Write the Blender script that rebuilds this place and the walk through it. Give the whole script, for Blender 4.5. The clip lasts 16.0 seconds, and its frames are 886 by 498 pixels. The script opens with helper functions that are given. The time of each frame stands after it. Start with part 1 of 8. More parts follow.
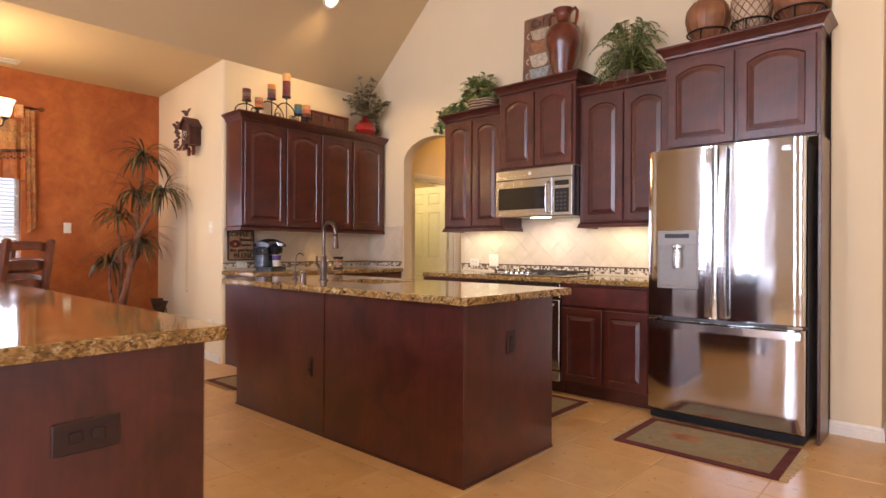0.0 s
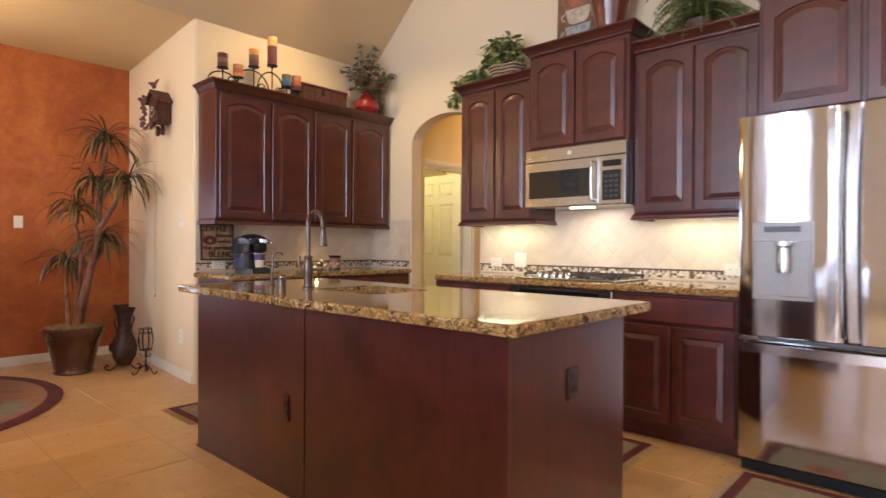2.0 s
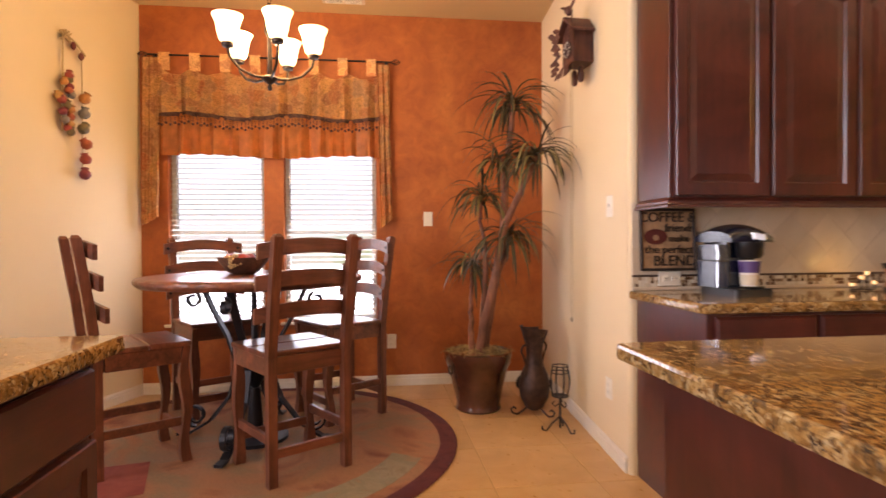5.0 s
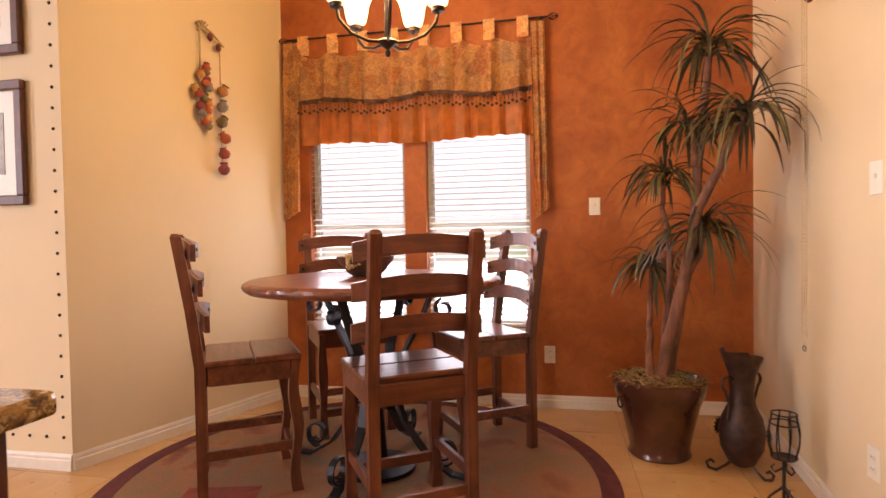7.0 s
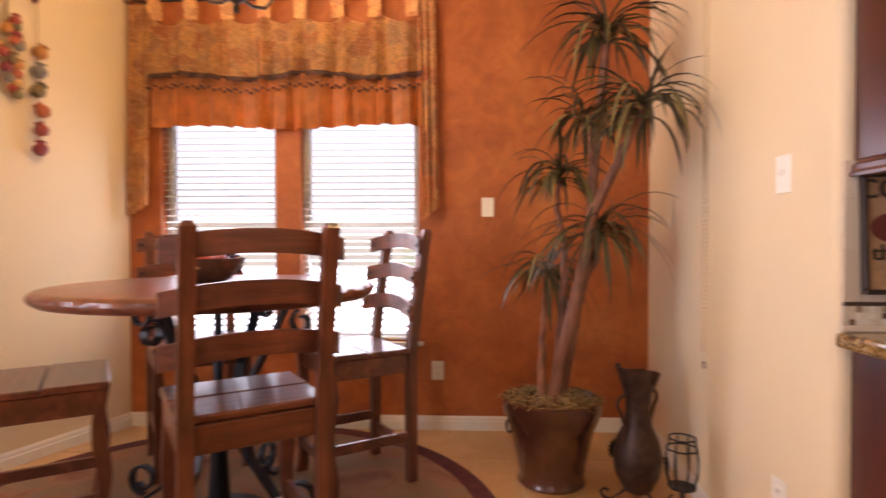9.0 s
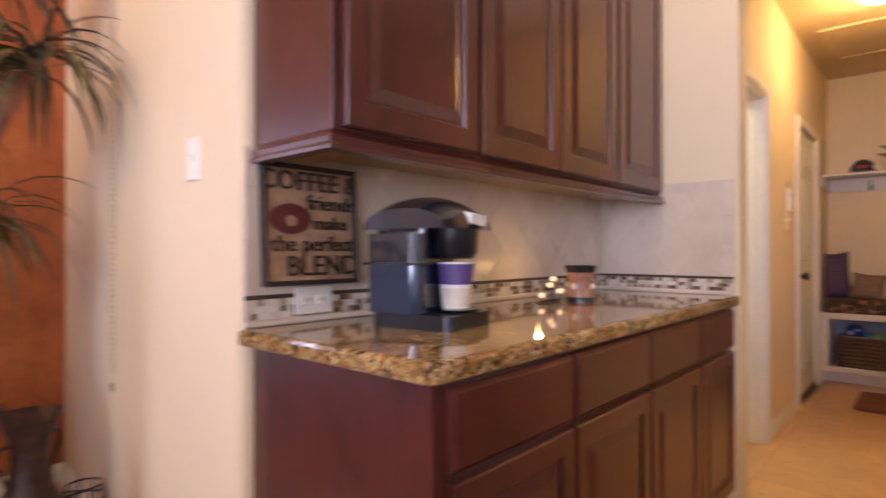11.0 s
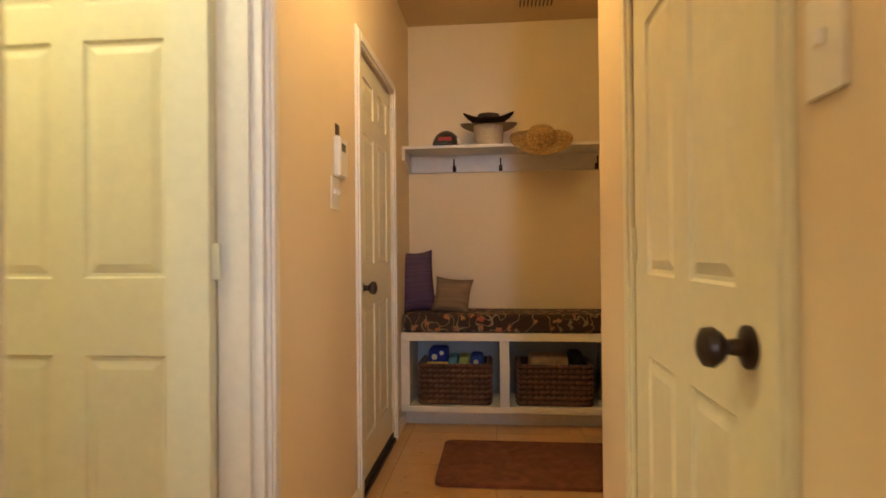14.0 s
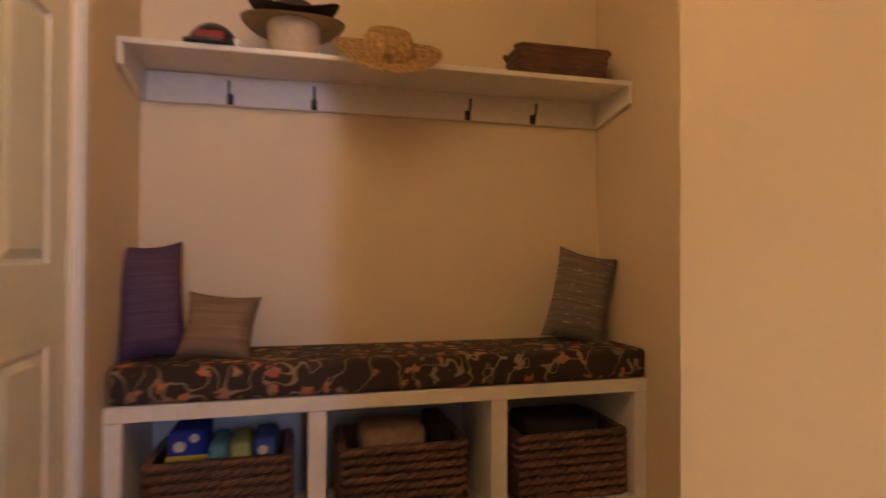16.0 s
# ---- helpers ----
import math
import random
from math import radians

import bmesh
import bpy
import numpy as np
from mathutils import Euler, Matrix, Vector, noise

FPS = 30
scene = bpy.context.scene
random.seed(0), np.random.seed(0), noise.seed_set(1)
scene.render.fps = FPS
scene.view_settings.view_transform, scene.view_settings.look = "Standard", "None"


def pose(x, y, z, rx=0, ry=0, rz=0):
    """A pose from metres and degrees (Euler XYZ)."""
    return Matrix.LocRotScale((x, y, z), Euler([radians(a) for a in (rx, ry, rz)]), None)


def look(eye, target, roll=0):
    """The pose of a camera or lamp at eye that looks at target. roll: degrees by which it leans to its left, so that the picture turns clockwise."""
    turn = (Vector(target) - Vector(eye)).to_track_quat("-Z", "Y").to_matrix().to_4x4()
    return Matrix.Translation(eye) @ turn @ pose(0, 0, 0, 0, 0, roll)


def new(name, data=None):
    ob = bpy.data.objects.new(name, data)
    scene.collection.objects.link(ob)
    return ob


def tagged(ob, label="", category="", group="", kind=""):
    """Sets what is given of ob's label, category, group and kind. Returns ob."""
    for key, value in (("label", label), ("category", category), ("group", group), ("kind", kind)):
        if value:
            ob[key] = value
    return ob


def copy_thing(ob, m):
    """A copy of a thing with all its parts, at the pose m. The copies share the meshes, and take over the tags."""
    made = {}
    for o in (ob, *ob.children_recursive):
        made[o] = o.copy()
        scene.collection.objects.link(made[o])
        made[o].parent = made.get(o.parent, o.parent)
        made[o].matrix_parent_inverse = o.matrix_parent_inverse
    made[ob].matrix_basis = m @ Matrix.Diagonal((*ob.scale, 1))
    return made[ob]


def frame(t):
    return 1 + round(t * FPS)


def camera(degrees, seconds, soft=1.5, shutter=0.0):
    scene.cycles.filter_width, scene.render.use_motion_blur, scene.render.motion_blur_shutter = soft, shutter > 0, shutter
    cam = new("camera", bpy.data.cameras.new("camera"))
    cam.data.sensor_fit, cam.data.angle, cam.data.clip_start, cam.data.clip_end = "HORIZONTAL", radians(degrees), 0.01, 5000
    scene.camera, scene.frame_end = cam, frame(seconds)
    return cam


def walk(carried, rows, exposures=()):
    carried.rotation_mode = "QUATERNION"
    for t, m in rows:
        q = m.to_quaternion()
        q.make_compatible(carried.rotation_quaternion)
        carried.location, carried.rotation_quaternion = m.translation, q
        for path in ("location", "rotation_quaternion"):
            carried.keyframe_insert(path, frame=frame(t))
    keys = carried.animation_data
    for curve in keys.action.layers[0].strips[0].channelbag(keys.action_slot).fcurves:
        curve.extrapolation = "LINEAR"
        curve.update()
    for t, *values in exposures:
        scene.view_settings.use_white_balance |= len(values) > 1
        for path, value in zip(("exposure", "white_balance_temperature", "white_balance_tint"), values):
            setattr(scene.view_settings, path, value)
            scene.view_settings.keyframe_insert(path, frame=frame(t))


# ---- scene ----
cam = camera(76.6, 16.0, shutter=0.5)
PATH = [
    (0, (0.145, 0.083, 1.136), (-1.193, 1.57, 1.136), 0.3),
    (0.5, (0.034, 0.249, 1.134), (-1.29, 1.748, 1.131), 0.4),
    (1, (-0.125, 0.419, 1.132), (-1.445, 1.922, 1.129), 0.5),
    (1.5, (-0.301, 0.576, 1.132), (-1.62, 2.079, 1.125), 0.5),
    (2, (-0.544, 0.721, 1.14), (-1.897, 2.194, 1.129), 0.3),
    (2.5, (-0.818, 0.858, 1.146), (-2.279, 2.223, 1.129), 0.3),
    (3, (-1.163, 0.988, 1.154), (-2.754, 2.199, 1.135), 0.3),
    (3.5, (-1.527, 1.098, 1.161), (-3.287, 2.048, 1.14), 0.1),
    (4, (-1.868, 1.202, 1.16), (-3.742, 1.899, 1.133), 0.2),
    (4.5, (-2.192, 1.326, 1.154), (-4.133, 1.807, 1.125), -0.1),
    (5, (-2.499, 1.464, 1.156), (-4.484, 1.708, 1.132), -0.3),
    (5.2, (-2.595, 1.503, 1.156), (-4.588, 1.663, 1.129), -0.4),
    (7.3, (-3.306, 1.681, 1.178), (-5.255, 1.236, 1.128), -0.9),
    (7.5, (-3.36, 1.693, 1.178), (-5.305, 1.233, 1.129), -0.8),
    (8, (-3.469, 1.717, 1.173), (-5.413, 1.251, 1.123), -0.7),
    (8.2, (-3.506, 1.729, 1.171), (-5.452, 1.272, 1.122), -0.6),
    (10.5, (-3.864, 1.915, 1.097), (-5.473, 3.103, 1.103), -0.0),
    (10.9, (-3.881, 2.007, 1.097), (-5.277, 3.438, 1.103), -0.0),
    (11, (-3.885, 2.039, 1.097), (-5.211, 3.536, 1.105), 0.0),
    (11.5, (-3.92, 2.243, 1.095), (-4.926, 3.972, 1.099), 0.1),
    (12, (-3.973, 2.545, 1.092), (-4.676, 4.417, 1.099), 0.0),
    (12.5, (-3.997, 2.929, 1.1), (-4.496, 4.866, 1.105), -0.0),
    (13, (-4.011, 3.346, 1.097), (-4.364, 5.315, 1.103), -0.1),
    (13.5, (-4.009, 3.805, 1.09), (-4.252, 5.79, 1.095), -0.1),
    (14, (-4.04, 4.26, 1.075), (-4.233, 6.251, 1.088), -0.5),
    (14.5, (-4.071, 4.695, 1.063), (-4.182, 6.692, 1.077), -0.2),
    (15, (-4.091, 5.088, 1.055), (-4.115, 7.088, 1.077), -0.4),
    (15.5, (-4.081, 5.436, 1.053), (-3.917, 7.429, 1.083), -0.1),
    (16, (-4.054, 5.774, 1.05), (-3.568, 7.714, 1.072), 0.2),
]
EXPOSURES = [
    (0.0, -0.36, 6050, 24), (1.2, -0.36, 6000, 24), (2.0, -0.34, 5700, 18), (2.6, -0.38, 5950, 21), (3.1, -0.30, 5950, 22), (3.5, -0.05, 5850, 19), (4.0, -0.1, 5950, 19), (4.5, -0.15, 6400, 25), (5.0, -0.17, 6650, 28), (8.0, -0.32, 7100, 32),
    (10.5, -0.1, 5450, 31), (11.0, -0.08, 5450, 31), (12.0, -0.06, 5500, 25), (13.0, 0.0, 5150, 17), (14.0, -0.05, 5600, 15), (14.6, -0.06, 5500, 17), (15.5, -0.05, 5350, 26), (16.0, -0.06, 5300, 32),
]
walk(cam, [(t, look(eye, target, roll)) for t, eye, target, roll in PATH], EXPOSURES)

# ---- light ----
world = bpy.data.worlds.new("daylight")
scene.world = world
world.use_nodes = True
wn = world.node_tree.nodes
sky = wn.new("ShaderNodeTexSky")
sky.sky_type, sky.sun_disc = "NISHITA", False
sky.sun_elevation, sky.sun_rotation = radians(48), radians(150)
world.node_tree.links.new(sky.outputs[0], wn["Background"].inputs[0])
wn["Background"].inputs[1].default_value = 0.12

sun = new("sun", bpy.data.lights.new("sun", "SUN"))
sun.data.energy, sun.data.angle, sun.data.color = 3.0, radians(0.5), (1.0, 0.95, 0.87)
sun.matrix_world = look((0.0, 0.0, 20.0), (-6.0, 10.4, 6.6))


def area_lamp(name, eye, target, sx, sy, power, colour, spread=180):
    data = bpy.data.lights.new(name, "AREA")
    data.shape, data.size, data.size_y, data.energy, data.color = "RECTANGLE", sx, sy, power, colour
    data.spread = radians(spread)
    ob = new(name, data)
    ob.matrix_world = look(eye, target)
    return ob


def point_lamp(name, eye, power, colour, radius=0.04):
    data = bpy.data.lights.new(name, "POINT")
    data.energy, data.color, data.shadow_soft_size = power, colour, radius
    ob = new(name, data)
    ob.location = eye
    return ob


def spot_lamp(name, eye, target, power, colour, angle, radius=0.05):
    data = bpy.data.lights.new(name, "SPOT")
    data.energy, data.color, data.shadow_soft_size, data.spot_size, data.spot_blend = power, colour, radius, radians(angle), 0.6
    ob = new(name, data)
    ob.matrix_world = look(eye, target)
    return ob


DAY, WARM, AMBER = (0.84, 0.92, 1.0), (1.0, 0.70, 0.30), (1.0, 0.62, 0.165)
# daylight: four panels added in unseen family room openings, two in the nook's window pair
area_lamp("daylight_panel", (-2.95, -4.95, 1.85), (-3.05, 0, 1.85), 0.36, 3.5, 95, DAY, 120)
area_lamp("daylight_panel", (-0.55, -4.95, 2.1), (-0.55, 0, 2.1), 0.5, 3.4, 265, DAY)
area_lamp("daylight_panel", (2.30, -4.95, 2.1), (2.30, 0, 2.1), 0.5, 3.4, 135, DAY)
area_lamp("daylight_panel", (3.42, 0.6, 1.5), (0, 0.6, 1.3), 2.2, 2.2, 28, DAY)
area_lamp("daylight_panel", (-7.10, 0.25, 1.15), (-5, 0.25, 0.7), 0.66, 1.2, 16, DAY)
area_lamp("daylight_panel", (-7.10, 1.12, 1.15), (-5, 1.12, 0.7), 0.66, 1.2, 16, DAY)
point_lamp("hall_bulb", (-4.13, 6.14, 2.43), 26, AMBER, 0.07)
point_lamp("pantry_bulb", (-5.32, 4.95, 2.47), 33, (0.98, 0.92, 0.43), 0.08)
point_lamp("chandelier_glow", (-5.81, 0.88, 2.35), 62, WARM, 0.16)
spot_lamp("vault_downlight", (-4.42, 3.48, 3.57), (-4.3, 3.2, 0), 110, WARM, 130)
area_lamp("cabinet_strip", (-3.24, 4.40, 1.322), (-3.24, 4.43, 0), 0.55, 0.06, 2.5, (1.0, 0.93, 0.50))
area_lamp("cabinet_strip", (-1.72, 4.40, 1.332), (-1.72, 4.43, 0), 0.60, 0.06, 2.5, (1.0, 0.93, 0.50))
area_lamp("cooktop_lamp", (-2.48, 4.30, 1.405), (-2.48, 4.38, 0), 0.16, 0.07, 4, (1.0, 0.85, 0.62))
# two unseen spots added as warm fill from above, without fixtures
spot_lamp("ceiling_fill_spot", (-1.6, 1.2, 4.45), (-1.6, 1.2, 0), 150, WARM, 120)
spot_lamp("ceiling_fill_spot", (0.2, 2.4, 4.45), (0.2, 2.4, 0), 140, WARM, 120)


# ---- materials ----
def mat(name, rough=0.5, metal=0.0, coat=0.0, spec=0.5):
    m = bpy.data.materials.new(name)
    m.use_nodes = True
    b = m.node_tree.nodes["Principled BSDF"]
    b.inputs["Roughness"].default_value, b.inputs["Metallic"].default_value = rough, metal
    b.inputs["Coat Weight"].default_value, b.inputs["Coat Roughness"].default_value = coat, 0.12
    b.inputs["Specular IOR Level"].default_value = spec
    return m


def node(m, kind, **values):
    n = m.node_tree.nodes.new("ShaderNode" + kind)
    for key, value in values.items():
        n.inputs[key.replace("_", " ")].default_value = value
    return n


def link(m, a, b):
    m.node_tree.links.new(a, b)


def base_of(m):
    return m.node_tree.nodes["Principled BSDF"]


def coords(m, scale=(1, 1, 1), space="Object"):
    c, mp = node(m, "TexCoord"), node(m, "Mapping")
    mp.inputs["Scale"].default_value = scale
    link(m, c.outputs[space], mp.inputs[0])
    return mp.outputs[0]


def ramp(m, factor, stops):
    r = node(m, "ValToRGB")
    els = r.color_ramp.elements
    while len(els) < len(stops):
        els.new(0.5)
    for e, (p, c) in zip(els, stops):
        e.position, e.color = p, (*c, 1)
    link(m, factor, r.inputs[0])
    return r.outputs[0]


def noise_of(m, vec, scale, detail=4.0, rough=0.55, distort=0.0):
    n = node(m, "TexNoise", Scale=scale, Detail=detail, Roughness=rough, Distortion=distort)
    link(m, vec, n.inputs["Vector"])
    return n.outputs["Fac"]


def mixed(m, factor, a, b, blend="MIX"):
    n = node(m, "MixRGB")
    n.blend_type = blend
    for socket, value in ((n.inputs[0], factor), (n.inputs[1], a), (n.inputs[2], b)):
        if isinstance(value, (int, float)):
            socket.default_value = value
        elif isinstance(value, tuple):
            socket.default_value = (*value, 1)
        else:
            link(m, value, socket)
    return n.outputs[0]


def bumped(m, height, strength=0.2, distance=0.01):
    b = node(m, "Bump", Strength=strength, Distance=distance)
    link(m, height, b.inputs["Height"])
    link(m, b.outputs[0], base_of(m).inputs["Normal"])


def rough_by(m, factor, lo, hi):
    r = node(m, "MapRange")
    r.inputs["To Min"].default_value, r.inputs["To Max"].default_value = lo, hi
    link(m, factor, r.inputs[0])
    link(m, r.outputs[0], base_of(m).inputs["Roughness"])


def plain(name, colour, rough=0.5, metal=0.0, coat=0.0, vary=0.12, scale=30.0, bump=0.05):
    """Paint, cast metal, cloth: one colour with slight mottling and fine relief."""
    m = mat(name, rough, metal, coat)
    v = coords(m)
    n = noise_of(m, v, scale)
    low = tuple(c * (1 - vary) for c in colour)
    high = tuple(min(1, c * (1 + vary)) for c in colour)
    link(m, ramp(m, n, [(0.3, low), (0.7, high)]), base_of(m).inputs["Base Color"])
    if bump:
        bumped(m, noise_of(m, v, scale * 4), bump, 0.004)
    return m


def wood(name, dark, light, rough=0.35, coat=0.2, along=2, scale=14.0, bump=0.08, coat_rough=0.12):
    """Stained wood with grain along one axis and cloudy stain."""
    m = mat(name, rough, 0, coat)
    base_of(m).inputs["Coat Roughness"].default_value = coat_rough
    stretch = [1.0, 1.0, 1.0]
    stretch[along] = 0.07
    grain = noise_of(m, coords(m, stretch), scale * 3, 6, 0.65, 0.6)
    cloud = noise_of(m, coords(m), 4.5, 5, 0.6, 0.8)
    rnd = node(m, "ObjectInfo").outputs["Random"]
    c = ramp(m, grain, [(0.25, dark), (0.75, light)])
    tint = ramp(m, cloud, [(0.3, (0.52, 0.50, 0.50)), (0.72, (1.32, 1.25, 1.22))])
    c = mixed(m, 1.0, c, tint, "MULTIPLY")
    c = mixed(m, 1.0, c, ramp(m, rnd, [(0, (0.88, 0.88, 0.88)), (1, (1.1, 1.08, 1.06))]), "MULTIPLY")
    link(m, c, base_of(m).inputs["Base Color"])
    rough_by(m, cloud, rough - 0.08, rough + 0.12)
    bumped(m, grain, bump, 0.003)
    return m


def wall_paint(name, low, high, cloud_scale=0.6, rough=0.75, bump=0.12):
    m = mat(name, rough)
    v = coords(m)
    c = ramp(m, noise_of(m, v, cloud_scale, 5, 0.6), [(0.3, low), (0.7, high)])
    link(m, c, base_of(m).inputs["Base Color"])
    bumped(m, noise_of(m, v, 90, 3), bump, 0.004)
    return m


M_CREAM = wall_paint("cream_wall_paint", (0.71, 0.585, 0.385), (0.76, 0.635, 0.43))
M_CEIL = wall_paint("ceiling_paint", (0.62, 0.475, 0.27), (0.66, 0.51, 0.30))
M_WHITE = plain("white_trim_paint", (0.76, 0.72, 0.64), 0.4, vary=0.04)
M_DOOR = plain("door_paint", (0.74, 0.70, 0.50), 0.38, vary=0.03)


def faux_orange():
    m = mat("orange_faux_finish", 0.6)
    v = coords(m)
    big = noise_of(m, v, 1.7, 6, 0.6, 0.8)
    fine = noise_of(m, v, 9, 6, 0.7, 1.2)
    a = ramp(m, big, [(0.28, (0.30, 0.075, 0.018)), (0.5, (0.40, 0.115, 0.025)), (0.75, (0.50, 0.17, 0.04))])
    b = ramp(m, fine, [(0.3, (0.78, 0.72, 0.66)), (0.7, (1.12, 1.12, 1.1))])
    link(m, mixed(m, 1.0, a, b, "MULTIPLY"), base_of(m).inputs["Base Color"])
    rough_by(m, fine, 0.45, 0.75)
    bumped(m, fine, 0.15, 0.006)
    return m


M_ORANGE = faux_orange()
M_CHERRY = wood("cherry_cabinet_wood", (0.061, 0.0125, 0.0092), (0.100, 0.0205, 0.0138), 0.33, 0.55, coat_rough=0.24)
M_CHERRY_H = wood("cherry_cabinet_wood_crosswise", (0.061, 0.0125, 0.0092), (0.100, 0.0205, 0.0138), 0.33, 0.55, along=0, coat_rough=0.24)
M_CABIN = plain("cabinet_underside", (0.46, 0.33, 0.2), 0.5)


def granite():
    m = mat("brown_granite", 0.06, 0, 0.3)
    v = coords(m)
    vo = node(m, "TexVoronoi", Scale=78.0)
    link(m, mixed(m, 0.12, v, node_color(m, v)), vo.inputs["Vector"])
    cell = node(m, "SeparateColor")
    link(m, vo.outputs["Color"], cell.inputs[0])
    c = ramp(m, cell.outputs[0], [(0.0, (0.018, 0.011, 0.008)), (0.24, (0.11, 0.052, 0.017)), (0.47, (0.29, 0.160, 0.050)),
                                  (0.68, (0.45, 0.29, 0.11)), (0.86, (0.58, 0.46, 0.26)), (0.96, (0.035, 0.026, 0.022))])
    n = noise_of(m, v, 16, 6, 0.7, 0.8)
    c = mixed(m, ramp(m, n, [(0.42, (0, 0, 0)), (0.62, (0.62, 0.62, 0.62))]), c, (0.37, 0.205, 0.058))
    speck = noise_of(m, v, 130, 3, 0.7)
    c = mixed(m, ramp(m, speck, [(0.60, (0, 0, 0)), (0.66, (1, 1, 1))]), c, (0.03, 0.02, 0.016))
    link(m, c, base_of(m).inputs["Base Color"])
    return m


def node_color(m, v):
    n = node(m, "TexNoise", Scale=30.0, Detail=3.0)
    link(m, v, n.inputs["Vector"])
    return n.outputs["Color"]


M_GRANITE = granite()


def stainless(name="brushed_stainless", tone=0.62, rough=0.16, wave=0.0):
    m = mat(name, rough, 1.0)
    v = coords(m, (1, 1, 90))
    n = noise_of(m, v, 8, 4, 0.6)
    link(m, ramp(m, n, [(0.3, (tone * 0.92, tone * 0.92, tone * 0.92)), (0.7, (tone, tone, tone))]), base_of(m).inputs["Base Color"])
    rough_by(m, n, rough - 0.03, rough + 0.05)
    if wave:
        # slow dents across, and a fine horizontal brushing that draws reflections out upright
        dents = node(m, "Math")
        dents.operation = "MULTIPLY_ADD"
        link(m, noise_of(m, coords(m, (1.0, 1.0, 450)), 3, 2), dents.inputs[0])
        dents.inputs[1].default_value = 0.007
        link(m, noise_of(m, coords(m, (1.0, 1.0, 0.13)), 7.0, 1.5), dents.inputs[2])
        bumped(m, dents.outputs[0], wave, 0.02)
    return m


M_STEEL = stainless()
M_STEEL_DOOR = stainless("stainless_door_skin", 0.60, 0.075, 0.12)
# darker, rougher copy of the stainless, with shade put into its tone
M_STEEL_D = stainless("stainless_with_shade_in_tone", 0.34, 0.25)
M_BLACK = plain("black_plastic", (0.012, 0.012, 0.014), 0.3)
M_GLASSBLK = plain("dark_oven_glass", (0.010, 0.010, 0.012), 0.06, coat=0.5, bump=0)
M_BRONZE = plain("oil_rubbed_bronze", (0.045, 0.030, 0.022), 0.38, 0.7)
M_PEWTER = plain("aged_pewter_metal", (0.13, 0.095, 0.078), 0.3, 0.9)
M_IRON = plain("wrought_iron", (0.022, 0.020, 0.022), 0.42, 0.6)
M_IVORY = plain("ivory_plastic", (0.78, 0.74, 0.64), 0.35, vary=0.02)
M_GREYPL = plain("silver_grey_plastic", (0.26, 0.25, 0.25), 0.35, 0.2, vary=0.05)
M_GROUT = plain("grout", (0.44, 0.285, 0.14), 0.8)


def tile_floor(name="floor_tile", a=(0.49, 0.285, 0.118), b=(0.64, 0.415, 0.20)):
    m = mat(name, 0.28)
    v = coords(m)
    rnd = node(m, "ObjectInfo").outputs["Random"]
    isl = node(m, "NewGeometry").outputs["Random Per Island"]
    n = noise_of(m, v, 3.0, 6, 0.62, 0.7)
    c = ramp(m, n, [(0.28, a), (0.72, b)])
    c = mixed(m, 1.0, c, ramp(m, rnd, [(0, (0.93, 0.92, 0.90)), (1, (1.06, 1.06, 1.06))]), "MULTIPLY")
    c = mixed(m, 1.0, c, ramp(m, isl, [(0, (0.95, 0.95, 0.95)), (1, (1.05, 1.05, 1.05))]), "MULTIPLY")
    link(m, c, base_of(m).inputs["Base Color"])
    f = noise_of(m, v, 22, 5)
    rough_by(m, f, 0.2, 0.42)
    bumped(m, f, 0.06, 0.004)
    return m


M_SGROUT = plain("pale_grout", (0.60, 0.50, 0.375), 0.8)
M_TILE = tile_floor()
M_SPLASH = tile_floor("travertine_tile", (0.56, 0.46, 0.34), (0.72, 0.62, 0.49))


def mosaic():
    m = mat("stone_mosaic", 0.25)
    isl = node(m, "NewGeometry").outputs["Random Per Island"]
    r = node(m, "ValToRGB")
    r.color_ramp.interpolation = "CONSTANT"
    stops = [(0.0, (0.62, 0.54, 0.41)), (0.34, (0.11, 0.06, 0.035)), (0.52, (0.72, 0.66, 0.55)), (0.74, (0.32, 0.22, 0.14)), (0.88, (0.17, 0.10, 0.06))]
    els = r.color_ramp.elements
    while len(els) < len(stops):
        els.new(0.5)
    for e, (p, c) in zip(els, stops):
        e.position, e.color = p, (*c, 1)
    link(m, isl, r.inputs[0])
    n = noise_of(m, coords(m), 60)
    c = mixed(m, 1.0, r.outputs[0], ramp(m, n, [(0.3, (0.85, 0.85, 0.85)), (0.7, (1.1, 1.1, 1.1))]), "MULTIPLY")
    link(m, c, base_of(m).inputs["Base Color"])
    return m


M_MOSAIC = mosaic()
M_LINER = plain("dark_liner_tile", (0.07, 0.038, 0.022), 0.3)


def glowing(name, colour, strength):
    m = mat(name, 0.4)
    b = base_of(m)
    b.inputs["Base Color"].default_value = (0.9, 0.85, 0.75, 1)
    b.inputs["Emission Color"].default_value, b.inputs["Emission Strength"].default_value = (*colour, 1), strength
    return m


M_LAMP = glowing("lit_lamp_lens", (1.0, 0.86, 0.6), 9.0)
M_SHADE = glowing("lit_frosted_glass", (1.0, 0.74, 0.36), 3.2)


